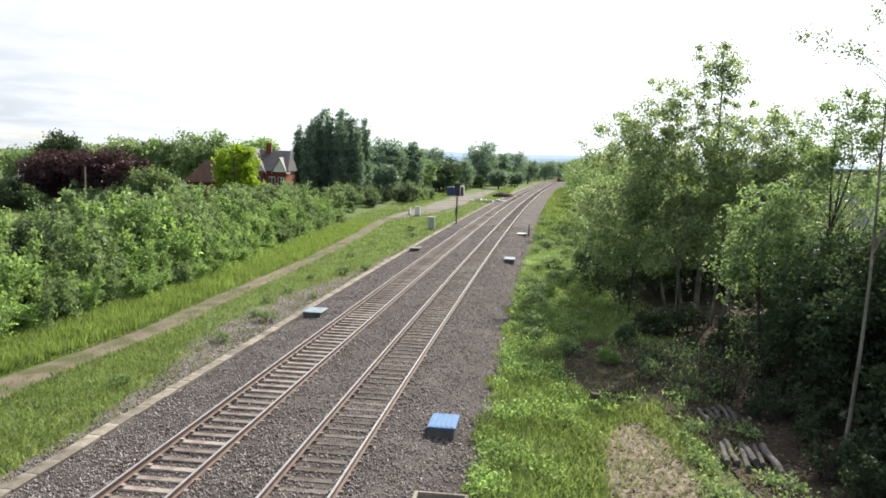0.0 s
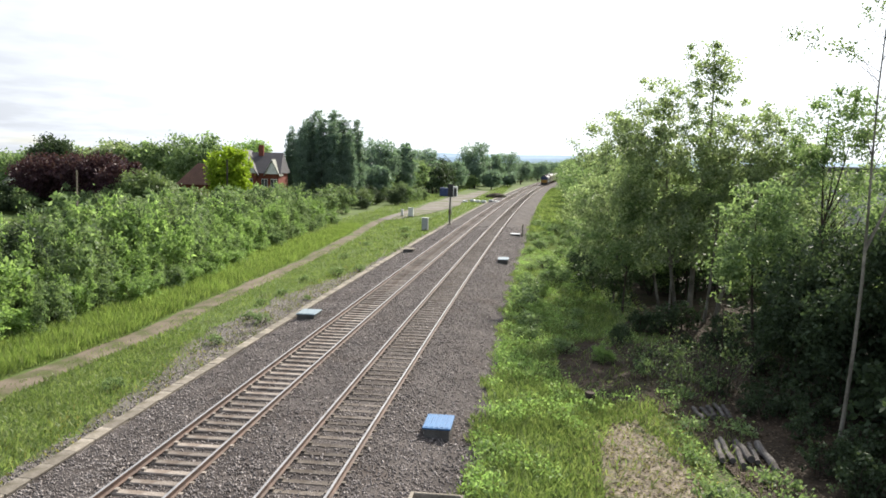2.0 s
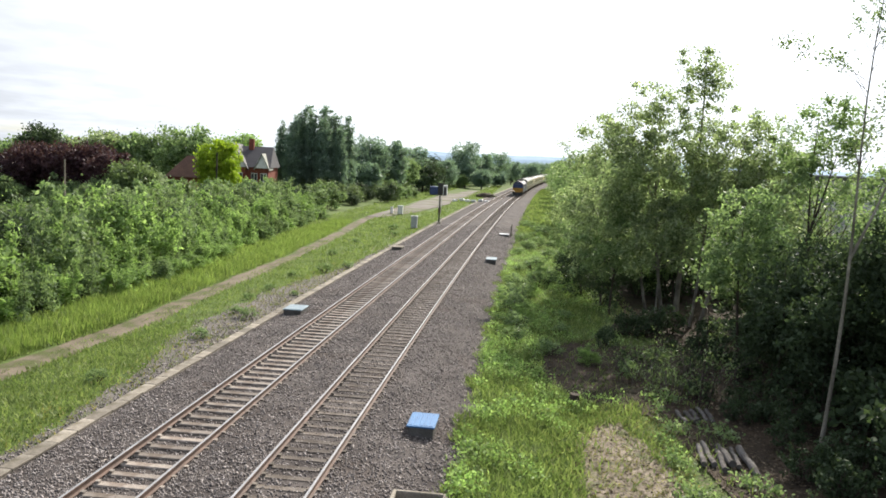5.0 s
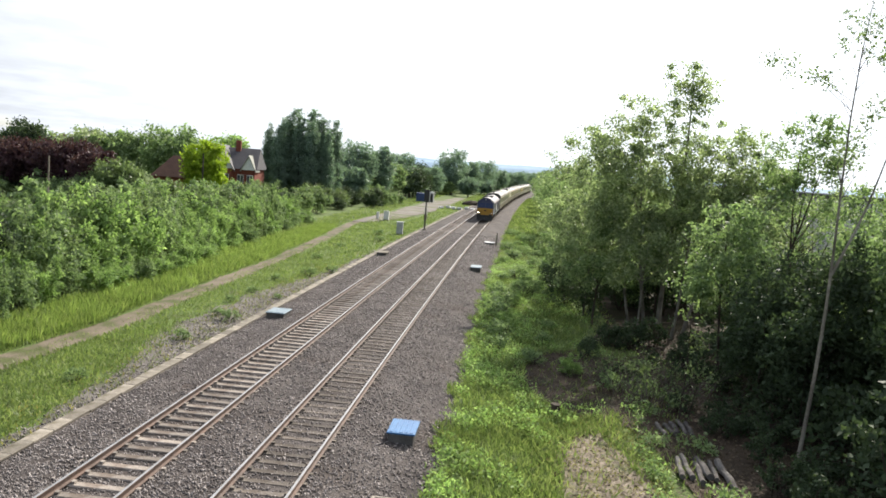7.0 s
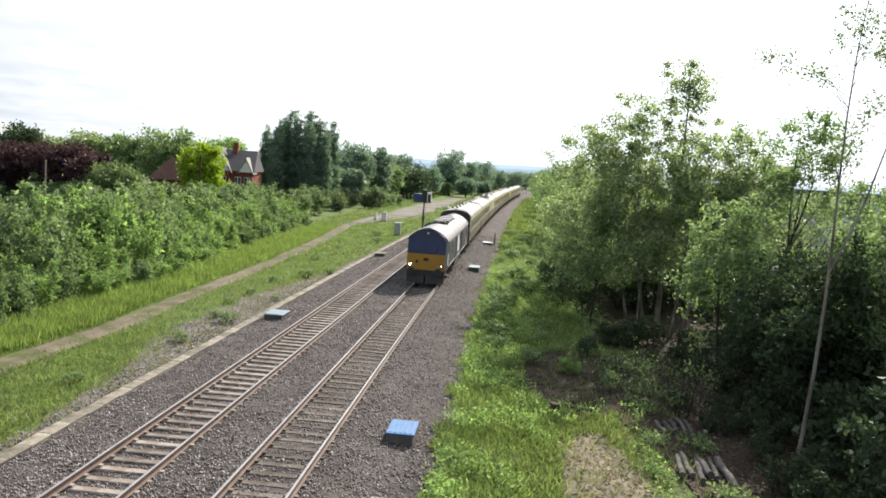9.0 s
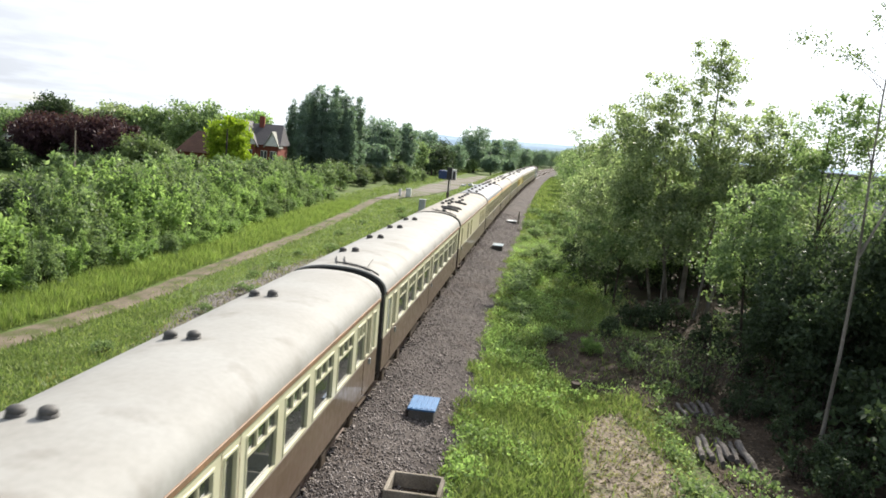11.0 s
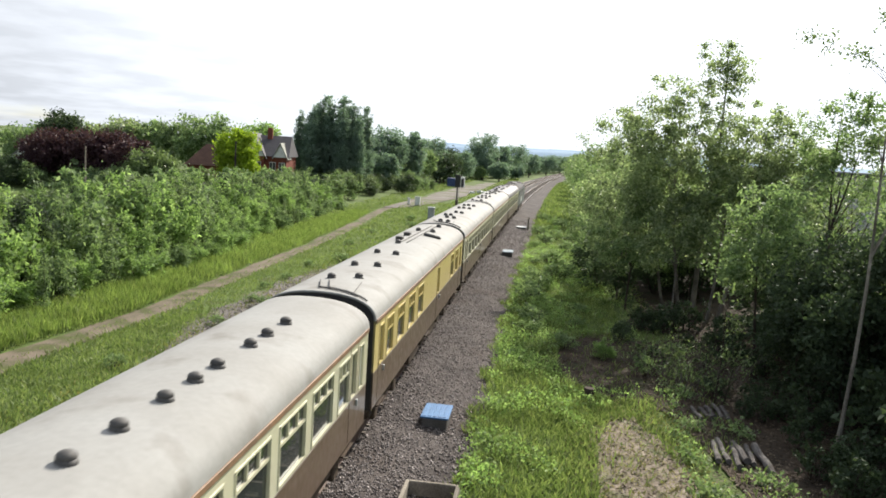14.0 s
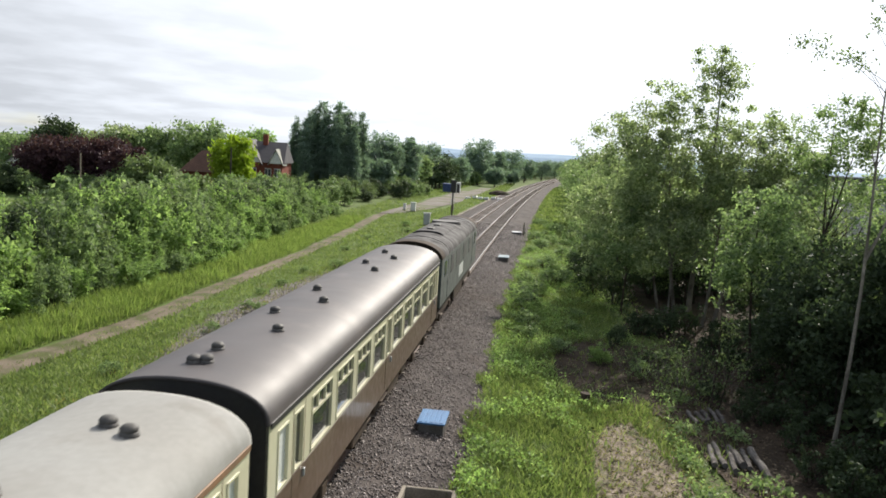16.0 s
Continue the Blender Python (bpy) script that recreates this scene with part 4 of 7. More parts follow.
def tree(name, m, spec, clumps, per, spread, size, leaf, bark, trunk, label, category="tree", seed=1, limbs=14, stems=None, group="", ratio=0.55, drop=None):
    """A tree: bent tapered trunk, limbs that reach for the clumps, and a crown of loose leaves. trunk: height, radius."""
    rng = np.random.default_rng(seed)
    C, L = crown_points(rng, spec, clumps, per, spread)
    L = L[L[:, 2] > 0.15]
    t = thing(name, m, label, category, group)
    verts, faces = [], []
    H, R = trunk
    stems = stems or [(0, 0, spec[0][0] * 0.5, spec[0][1] * 0.5, H, R)]
    reach = np.array([[math.hypot(c[0] - st[2], c[1] - st[3]) for st in stems] for c in C])
    first = None
    for n_stem, (sx, sy, tx, ty, hh, rr, *fork) in enumerate(stems):
        ph = rng.uniform(0, 6.28)
        z0 = -0.25
        if fork:        # leaves the first stem at this height
            k = 8 * (fork[0] + 0.25) / (stems[0][4] + 0.25)
            sx, sy, z0 = first[int(k)].lerp(first[int(k) + 1], k - int(k))
        pts = [Vector((sx + (tx - sx) * f + 0.022 * hh * f * math.sin(ph + f * 5), sy + (ty - sy) * f + 0.022 * hh * f * math.cos(ph + f * 4), z0 + (hh - z0) * f)) for f in np.linspace(0, 1, 9)]
        first = first or pts
        tube(verts, faces, pts, [rr * (1.25 if i == 0 else 1) * (1 - 0.85 * i / 8) for i in range(9)], 8)
        mine = np.flatnonzero(reach.argmin(1) == n_stem)
        order = rng.permutation(mine)[:limbs]
        for i in order:
            e = Vector(C[i])
            f = (e.z - 0.85 * math.hypot(e.x - sx, e.y - sy)) / hh if drop is None else (e.z - drop) / hh
            f = min(0.93, max((0.18 + 0.4 * rng.random()) if drop is None else 0.2, f))
            k = f * 8
            a = pts[int(k)].lerp(pts[min(8, int(k) + 1)], k - int(k))
            if (e - a).length < 0.3:
                continue
            mid = a.lerp(e, 0.5) + Vector((rng.normal() * 0.15, rng.normal() * 0.15, 0.08 * (e - a).length))
            r0 = rr * (1 - 0.85 * f) * 0.45
            tube(verts, faces, [a, a.lerp(mid, 0.6), mid, mid.lerp(e, 0.6), e], [r0, r0 * 0.8, r0 * 0.6, r0 * 0.4, r0 * 0.15], 5)
    me = bpy.data.meshes.new("trunk")
    me.from_pydata(verts, [], faces)
    me.materials.append(bark)
    me.polygons.foreach_set("use_smooth", [True] * len(faces))
    o = new("trunk", me); o.parent = t
    o = new("crown", quads("crown", leaves(rng, L, size, ratio), leaf)); o.parent = t
    return t


def grass_stuff(name, boxes, per_m2, h, width, material, label, seed, lean=0.35, keep=None, category="grass"):
    rng = np.random.default_rng(seed)
    P = []
    for x0, x1, y0, y1, w in boxes:
        n = int(abs(x1 - x0) * (y1 - y0) * per_m2 * w)
        P.append(np.stack([rng.uniform(x0, x1, n), y0 + (y1 - y0) * rng.random(n), np.zeros(n)], 1))
    P = np.concatenate(P)
    if keep:
        P = P[keep(P[:, 0], P[:, 1], rng)]
    P[:, 2] = [gz(x, y) for x, y in P[:, :2]]
    n = len(P)
    hh = h * rng.uniform(0.45, 1.4, n)
    a = rng.uniform(0, 6.28, n)
    side = np.stack([np.cos(a), np.sin(a), 0 * a], 1) * (width * rng.uniform(0.6, 1.4, n))[:, None]
    tip = P + np.stack([rng.normal(size=n) * lean * hh, rng.normal(size=n) * lean * hh, hh], 1)
    mid = P * 0.55 + tip * 0.45 + np.array([0, 0, 1]) * (hh * 0.12)[:, None]
    Q = np.stack([P - side * 0.3, mid - side * 0.5, tip, mid + side * 0.5], 1)
    me = quads(name, Q, material)
    return tagged(new(name, me), label, category, kind="stuff")


def hedge_line(y):
    return float(np.interp(y, [10, 26, 50, 77, 90], [-19.0, -19.6, -20.6, -22.6, -24.0]))


def shrub(name, seed, w, h, leaf, clumps, per, size, label, at=None, group="", stems=3, ratio=0.55):
    rng = np.random.default_rng(seed)
    spec = [(0, 0, h * 0.42, w * 0.5, w * 0.5, h * 0.42)]
    for k in range(4):
        a = rng.uniform(0, 6.28)
        spec.append((math.cos(a) * w * 0.28, math.sin(a) * w * 0.28, h * rng.uniform(0.55, 0.82), w * 0.2, w * 0.2, h * 0.2))
    for k in range(10):
        a, q = rng.uniform(0, 6.28), rng.uniform(0.08, 0.42)
        spec.append((math.cos(a) * w * q, math.sin(a) * w * q, h * rng.uniform(0.7, 1.02), w * 0.06, w * 0.06, h * 0.3))
    st = [(rng.uniform(-0.2, 0.2), rng.uniform(-0.2, 0.2), rng.uniform(-w, w) * 0.3, rng.uniform(-w, w) * 0.3, h * 0.8, 0.045) for _ in range(stems)]
    return tree(name, at or Matrix(), spec, clumps, per, 0.145 * w / 2.5, size, M[leaf], M["dark_bark"], (h, 0.05), label, "shrub", seed, 6, st, group, ratio)


def slim(seed, w, h, leaf, label):
    """A narrow upright sapling, leafy from the foot to a pointed top."""
    rng = np.random.default_rng(seed)
    spec = [(rng.normal() * 0.08, rng.normal() * 0.08, h * f, w * 0.5 * r, w * 0.5 * r, h * 0.13) for f, r in ((0.2, 0.7), (0.36, 1.0), (0.52, 0.95), (0.68, 0.75), (0.82, 0.5), (0.95, 0.28))]
    return tree("sapling", pose(-22.0 - (seed % 10), 24 + 11 * (seed % 10), GZ), spec, 62, 22, 0.1, 0.15, M[leaf], M["dark_bark"], (h, 0.03), label, "sapling", seed, 14, group="hedge saplings", ratio=0.42)


def hedge():
    rng = random.Random(21)
    kinds = [shrub("shrub", 100 + i, 2.9, 3.0, lf, 105, 36, 0.2, lb, pose(-21.5 - i * 1.3, 20 + i * 9, GZ), "hedge shrubs", ratio=0.5)
             for i, (lf, lb) in enumerate((("leaf_bright", "dense bright green bramble shrub in the hedge"), ("leaf_mid", "dense mid-green shrub in the hedge"),
                                           ("leaf_bright", "dense bright green bramble shrub in the hedge"), ("leaf_grey", "grey-green willow shrub in the hedge"), ("leaf_mid", "dense mid-green shrub in the hedge"), ("leaf_dark", "dense dark green shrub in the hedge")))]
    for row, (off, h, step) in enumerate(((1.5, 0.55, 2.2), (3.1, 1.15, 2.0), (5.3, 1.38, 2.2), (8.2, 1.36, 2.6), (12, 1.22, 3.2), (17, 1.08, 4.0))):
        y = 15.0 + row * 0.7
        while y < 100:
            k = kinds[rng.choice((0, 2, 2, 4, 1)) if row < 2 else rng.choice((0, 1, 1, 3, 4, 5, 5))]
            x = hedge_line(y) - off + rng.uniform(-0.8, 0.8)
            s = h * rng.uniform(0.72, 1.22) * float(np.interp(y, [20, 40, 60, 80, 95], [1.15, 1.0, 0.9, 0.9, 0.85]))
            c = copy_thing(k, pose(x, y, gz(x, y), 0, 0, rng.uniform(0, 360)))
            c.scale = (max(s, 0.75) * rng.uniform(0.8, 1.1), max(s, 0.75) * rng.uniform(0.8, 1.1), s)
            y += step * rng.uniform(0.75, 1.3)
    # upright young shoots along the hedge's face
    shoots = [slim(160 + i, 0.8, 3.2, lf, lb) for i, (lf, lb) in enumerate((("leaf_bright", "upright bright green sapling on the hedge's edge"), ("leaf_mid", "upright mid-green sapling on the hedge's edge"), ("leaf_grey", "upright grey-green willow sapling on the hedge's edge")))]
    for k in range(170):
        y = 17 + 76 * (k / 170) ** 1.1 + rng.uniform(-0.4, 0.4)
        x = hedge_line(y) - rng.choice((1.2, 2.0, 3.0, 4.2, 6.0, 8.5)) + rng.uniform(-0.5, 0.5)
        c = copy_thing(shoots[rng.choice((0, 0, 1, 1, 2))], pose(x, y, gz(x, y), rng.uniform(-5, 5), rng.uniform(-5, 5), rng.uniform(0, 360)))
        s = rng.uniform(0.6, 1.15) * (0.75 if x > hedge_line(y) - 2.4 else 1.4)
        c.scale = (s, s, s)
    # scrub beyond the hedge, towards the houses and the yard
    for k in range(46):
        y = rng.uniform(92, 178)
        x = float(np.interp(y, [92, 115, 180], [-24.5, -27, -25])) - rng.uniform(0, 24) + bend(y)
        c = copy_thing(kinds[rng.choice((1, 3, 4, 5))], pose(x, y, gz(x, y), 0, 0, rng.uniform(0, 360)))
        s = rng.uniform(0.6, 1.25)
        c.scale = (s * 1.5, s * 1.5, s)
    for k in range(60):
        y = rng.uniform(92, 112)
        x = rng.uniform(-84, -42) * y / 100
        c = copy_thing(kinds[rng.choice((1, 3, 4, 5))], pose(x, y, gz(x, y), 0, 0, rng.uniform(0, 360)))
        s = rng.uniform(0.75, 1.15)
        c.scale = (s * 1.5, s * 1.5, s)
    return kinds


def brushwood(x, y, s, seed):
    """A heap of dry crossing twigs with a few leaves left."""
    rng = np.random.default_rng(seed)
    t = thing("brushwood", pose(x, y, gz(x, y), 0, 0, float(rng.uniform(0, 360))), "tangle of dry grey twigs with few leaves", "brushwood", "brushwood")
    ends = []
    for k in range(40):
        verts, faces = [], []
        a = Vector((rng.normal() * 0.4, rng.normal() * 0.4, 0)) * s
        e = a + Vector((rng.normal() * 0.55, rng.normal() * 0.55, rng.uniform(0.5, 1.4))) * s
        m = a.lerp(e, 0.55) + Vector((rng.normal() * 0.1, rng.normal() * 0.1, 0.12))
        tube(verts, faces, [a, m, e], [0.014, 0.01, 0.004], 4)
        ends.append(e)
        me = bpy.data.meshes.new("twig"); me.from_pydata(verts, [], faces); me.materials.append(M["twig"])
        o = new("twig", me); o.parent = t
    E = np.repeat(np.array(ends), 6, 0) + rng.normal(size=(6 * len(ends), 3)) * 0.16 * s
    E[:, 2] = np.abs(E[:, 2])
    o = new("leaves", quads("leaves", leaves(rng, E, 0.09), M["leaf_grey"])); o.parent = t


def wood(kinds):
    """The trees on the near side of the line."""
    rng = random.Random(5)
    tree("tree", pose(8.2, 44, GZ), [(0, 0, 8.4, 4.4, 3.4, 3.4), (-3.0, -0.8, 8.0, 2.6, 2.4, 3.0), (3.0, -1.2, 8.0, 3.2, 2.6, 3.2), (0.4, 0, 13.0, 1.5, 1.2, 2.1), (-2.0, 0, 11.4, 1.7, 1.3, 1.4), (-3.9, 0, 10.0, 1.1, 1.0, 1.2), (-3.4, -0.5, 5.0, 1.8, 2, 2.2), (3.4, 0, 10.2, 1.5, 1.2, 1.1), (0.6, -2.0, 6.4, 2.6, 1.4, 1.8), (3.4, -2.0, 5.6, 2.2, 1.4, 1.8), (-1.6, -1.8, 5.6, 1.8, 1.4, 1.5)], 840, 56, 0.21, 0.17, M["leaf_sun"], M["pale_bark"], (13.8, 0.15),
         "tall light-leaved tree with several pale stems", seed=31, limbs=26, stems=[(0, 0, 0.5, 0, 13.9, 0.15), (-0.9, -1.6, -2.2, -0.6, 10.2, 0.11), (0.9, -1.8, 2.8, -1, 9.9, 0.12), (-1.4, 0.6, -3.2, 0.6, 8.8, 0.09), (0.3, -2.2, 1.4, -1.2, 8.6, 0.09)])

    def lesser(x, y, h, w, lf, sd, low=0.5, thin=1.0, tilt=0.0):
        """A lesser tree: a crown of its own from low * h up to the top."""
        m = (1 + low) / 2
        spec = [(tilt * 0.6, 0, h * m, w, w, h * (1 - low) / 2), (tilt + w * 0.3, -0.4, h * 0.86, w * 0.5, w * 0.5, h * 0.15), (-w * 0.45, 0, h * (low + 0.12), w * 0.65, w * 0.65, h * 0.16), (w * 0.5, 0.3, h * (low + 0.2), w * 0.5, w * 0.6, h * 0.15)]
        pale = lf == "leaf_sun"
        label = "slender young tree with small light leaves" if pale else "bushy dark-leaved tree, leaf colour deepened for shade" if lf == "leaf_dark" else "mid-green leafy tree at the wood's edge"
        tree("tree", pose(x, y, GZ), spec, int(46 * w * h / 8 * thin), 60, 0.21, 0.165, M[lf], M["pale_bark" if pale else "dark_bark"], (h * 0.93, 0.08), label, seed=sd, limbs=16, group="wood trees", stems=[(0, 0, tilt + 0.05 * h * math.sin(sd), 0, h * 0.93, 0.035 + 0.004 * h)])

    # behind and beside the tall tree
    for a in ((4.3, 51, 11.6, 2.7, "leaf_sun", 32, 0.3), (4.6, 43.5, 6.6, 2.0, "leaf_mid", 34, 0.3), (6.6, 41.0, 6.0, 1.8, "leaf_sun", 59, 0.45), (4.4, 46.5, 8.2, 2.4, "leaf_sun", 38, 0.25), (5.0, 60, 9.0, 3.0, "leaf_mid", 37, 0.2),
              (12.4, 42.5, 9.6, 2.7, "leaf_sun", 33, 0.35), (10.8, 38.5, 6.8, 2.2, "leaf_sun", 35, 0.35), (8.8, 48.5, 9.0, 3.4, "leaf_mid", 60, 0.15, 1.3), (11.5, 53, 8.4, 3.2, "leaf_mid", 43, 0.2)):
        lesser(*a)
    # thin-crowned trees with the light behind them
    for a in ((12.4, 36.5, 12.0, 1.7, "leaf_mid", 54, 0.58, 0.7), (14.6, 40, 8.6, 1.8, "leaf_sun", 36, 0.45, 0.5), (16.8, 42, 8.0, 2.0, "leaf_mid", 39, 0.4, 0.5), (18.5, 37, 7.4, 2.4, "leaf_mid", 45, 0.3, 0.7)):
        lesser(*a)
    # bushy row added to shade the hollow; the right-hand trees stand out of view
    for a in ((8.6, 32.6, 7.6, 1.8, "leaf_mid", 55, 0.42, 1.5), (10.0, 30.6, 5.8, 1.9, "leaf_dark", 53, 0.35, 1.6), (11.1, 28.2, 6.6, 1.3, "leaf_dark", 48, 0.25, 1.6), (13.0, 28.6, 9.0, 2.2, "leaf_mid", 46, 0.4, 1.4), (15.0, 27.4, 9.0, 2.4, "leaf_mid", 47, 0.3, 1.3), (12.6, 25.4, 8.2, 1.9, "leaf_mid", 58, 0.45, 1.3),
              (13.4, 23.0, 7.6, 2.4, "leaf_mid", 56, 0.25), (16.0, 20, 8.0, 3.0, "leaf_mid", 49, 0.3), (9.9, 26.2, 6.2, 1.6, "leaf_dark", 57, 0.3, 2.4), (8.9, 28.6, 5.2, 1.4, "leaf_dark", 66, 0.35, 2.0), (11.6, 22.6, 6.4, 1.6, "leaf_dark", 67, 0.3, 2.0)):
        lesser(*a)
    # sunlit bushes beyond the hollow
    for k, (x, y, h, w) in enumerate(((13.6, 45, 3.6, 2.0), (15.8, 47, 4.2, 2.2), (18.4, 46, 4.6, 2.4), (21.5, 48, 5.0, 2.6), (16.2, 34, 4.4, 1.8), (14.0, 33.5, 3.6, 1.5))):
        lesser(x, y, h, w, "leaf_bright", 170 + k, 0.15, 1.2)
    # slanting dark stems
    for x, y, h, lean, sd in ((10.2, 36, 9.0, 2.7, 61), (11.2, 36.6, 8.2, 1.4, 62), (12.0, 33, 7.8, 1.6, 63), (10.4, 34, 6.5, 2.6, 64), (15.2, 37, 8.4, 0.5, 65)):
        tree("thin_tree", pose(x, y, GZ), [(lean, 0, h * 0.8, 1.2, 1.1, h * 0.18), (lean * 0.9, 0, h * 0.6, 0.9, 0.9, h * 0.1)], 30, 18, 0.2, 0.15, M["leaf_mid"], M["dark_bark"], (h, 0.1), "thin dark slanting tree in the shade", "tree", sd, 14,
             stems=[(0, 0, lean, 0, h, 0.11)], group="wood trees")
    # a thin sapling with pale leaves before the shade, and dry brushwood
    tree("sapling", pose(6.0, 27.2, GZ), [(0.1, 0, 3.7, 0.35, 0.3, 0.6), (0.25, -0.2, 2.7, 0.5, 0.4, 0.5), (0.5, -0.3, 1.6, 0.55, 0.5, 0.6), (-0.1, 0.1, 0.9, 0.6, 0.5, 0.5)], 46, 11, 0.14, 0.12, M["leaf_grey"], M["dark_bark"], (4.2, 0.03), "thin sapling with sparse pale leaves", "sapling", 180, 16,
         stems=[(0, 0, 0.1, 0, 4.2, 0.03), (0.2, -0.1, 0.7, -0.4, 2.8, 0.022)], group="wood saplings")
    for k, (x, y, s) in enumerate(((4.7, 29.6, 1.0), (5.6, 30.6, 1.2), (4.0, 31.4, 0.8), (5.1, 28.2, 0.9), (6.6, 29.4, 1.1))):
        brushwood(x, y, s, 190 + k)
    # trees along the verge into the distance
    base = tree("tree", pose(8.0, 88, GZ), [(0, 0, 4.6, 3.2, 3.2, 4.0), (0.6, 0, 7.0, 2.0, 2.0, 2.2)], 150, 26, 0.42, 0.34, M["leaf_mid"], M["dark_bark"], (8, 0.15), "bushy green tree on the verge", seed=40, group="verge trees")
    for y in (100, 113, 127, 142, 160, 180, 200, 225, 250, 280, 310, 345, 380):
        s = rng.uniform(0.8, 1.2)
        c = copy_thing(base, pose(6.0 - (2.2 if y > 190 else 0) + bend(y) + rng.uniform(-0.6, 1.0), y, GZ, 0, 0, rng.uniform(0, 360)))
        c.scale = (s * 1.1, s * 1.1, s)
    for k in range(30):
        y = rng.uniform(70, 260)
        x = 14 + bend(y) + rng.uniform(0, 50)
        if y < 96:
            continue
        s = rng.uniform(0.65, 1.0)
        c = copy_thing(base, pose(x, y, GZ, 0, 0, rng.uniform(0, 360)))
        c.scale = (s * 1.4, s * 1.4, s * 0.85)
    # sparse birch close by, forked, leaning
    tree("birch_tree", pose(8.1, 22.2, GZ), [(1.0, 0.3, 12.2, 1.2, 1.0, 0.9), (-1.6, 0, 11.3, 0.6, 0.6, 0.3), (-0.4, 0.1, 11.0, 0.6, 0.5, 0.35), (0.5, 0.3, 8.9, 0.4, 0.6, 0.7), (1.2, 0.4, 10.2, 0.5, 0.6, 0.5), (2.3, 0.4, 11.4, 0.7, 0.6, 0.7), (2.2, 0.3, 9.4, 0.7, 0.6, 0.8), (2.7, 0.3, 8.0, 0.6, 0.6, 0.6)], 120, 22, 0.15, 0.1, M["leaf_grey"], M["pale_bark"], (13.4, 0.1),
         "tall slender forked birch with sparse leaves and pale bark", seed=51, limbs=22, drop=0.9, stems=[(0, 0, 0.75, 0.3, 13.4, 0.06), (0, 0, 2.3, 0.35, 11.0, 0.04, 5.8)], group="wood trees")
    # scrub under the wood, its leaf colour darkened to stand for the shade
    dark = shrub("shrub", 130, 3.0, 3.0, "leaf_dark", 70, 30, 0.19, "shrub under the trees with leaves darkened for shade", pose(12.5, 41, GZ), "undergrowth")
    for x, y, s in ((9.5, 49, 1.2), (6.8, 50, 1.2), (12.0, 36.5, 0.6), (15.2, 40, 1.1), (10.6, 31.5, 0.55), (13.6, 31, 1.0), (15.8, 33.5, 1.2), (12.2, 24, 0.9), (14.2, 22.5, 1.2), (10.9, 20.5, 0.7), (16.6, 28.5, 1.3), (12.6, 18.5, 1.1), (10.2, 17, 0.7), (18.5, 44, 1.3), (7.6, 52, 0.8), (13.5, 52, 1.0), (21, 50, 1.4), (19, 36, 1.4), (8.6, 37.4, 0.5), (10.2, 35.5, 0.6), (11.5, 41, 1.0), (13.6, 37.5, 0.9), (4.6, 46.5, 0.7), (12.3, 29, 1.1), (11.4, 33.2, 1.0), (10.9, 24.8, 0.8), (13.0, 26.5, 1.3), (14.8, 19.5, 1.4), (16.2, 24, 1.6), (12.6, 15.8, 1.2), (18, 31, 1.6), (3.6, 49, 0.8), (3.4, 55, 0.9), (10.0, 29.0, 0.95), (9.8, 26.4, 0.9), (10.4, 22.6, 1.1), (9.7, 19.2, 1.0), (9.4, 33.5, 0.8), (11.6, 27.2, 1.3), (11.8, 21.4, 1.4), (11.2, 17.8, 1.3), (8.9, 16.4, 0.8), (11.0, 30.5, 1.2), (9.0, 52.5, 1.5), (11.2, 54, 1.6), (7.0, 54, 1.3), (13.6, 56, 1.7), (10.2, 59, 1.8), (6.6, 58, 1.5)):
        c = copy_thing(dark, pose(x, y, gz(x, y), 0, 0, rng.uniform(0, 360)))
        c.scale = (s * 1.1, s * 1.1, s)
    for x, y, s in ((14.5, 58, 1.0), (17.8, 63, 1.2), (20.5, 66, 1.3), (4.2, 55, 0.6), (3.7, 67, 0.7), (4.6, 58, 0.8), (15.5, 24.5, 0.9), (17, 54, 1.0), (4.8, 78, 0.9), (4.6, 90, 0.9), (5.0, 104, 1), (3.2, 82, 0.55)):
        c = copy_thing(kinds[4 if s < 1 else 0], pose(x, y, gz(x, y), 0, 0, rng.uniform(0, 360)))
        c.scale = (s, s, s)
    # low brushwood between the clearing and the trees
    # darker copy of the low bush, shade put into its leaf colour
    shade_toned = shrub("bush", 132, 1.5, 1.0, "leaf_dark", 34, 26, 0.11, "low bush with leaf colour darkened for shade", pose(8.6, 31.5, GZ), "low bushes")
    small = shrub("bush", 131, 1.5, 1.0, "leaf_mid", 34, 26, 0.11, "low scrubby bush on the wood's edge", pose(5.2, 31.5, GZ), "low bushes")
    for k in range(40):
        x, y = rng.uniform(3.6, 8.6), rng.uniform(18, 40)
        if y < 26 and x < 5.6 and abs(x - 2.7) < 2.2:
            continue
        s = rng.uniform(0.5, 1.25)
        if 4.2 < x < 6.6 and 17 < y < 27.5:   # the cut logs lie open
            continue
        c = copy_thing(shade_toned if x > 5.6 or y > 30 else small, pose(x, y, gz(x, y), 0, 0, rng.uniform(0, 360)))
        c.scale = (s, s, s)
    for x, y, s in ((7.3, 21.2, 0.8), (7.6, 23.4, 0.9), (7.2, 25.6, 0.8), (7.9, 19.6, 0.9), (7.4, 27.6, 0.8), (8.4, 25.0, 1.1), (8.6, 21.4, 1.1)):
        c = copy_thing(shade_toned, pose(x, y, gz(x, y), 0, 0, 47 * y))
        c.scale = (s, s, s)
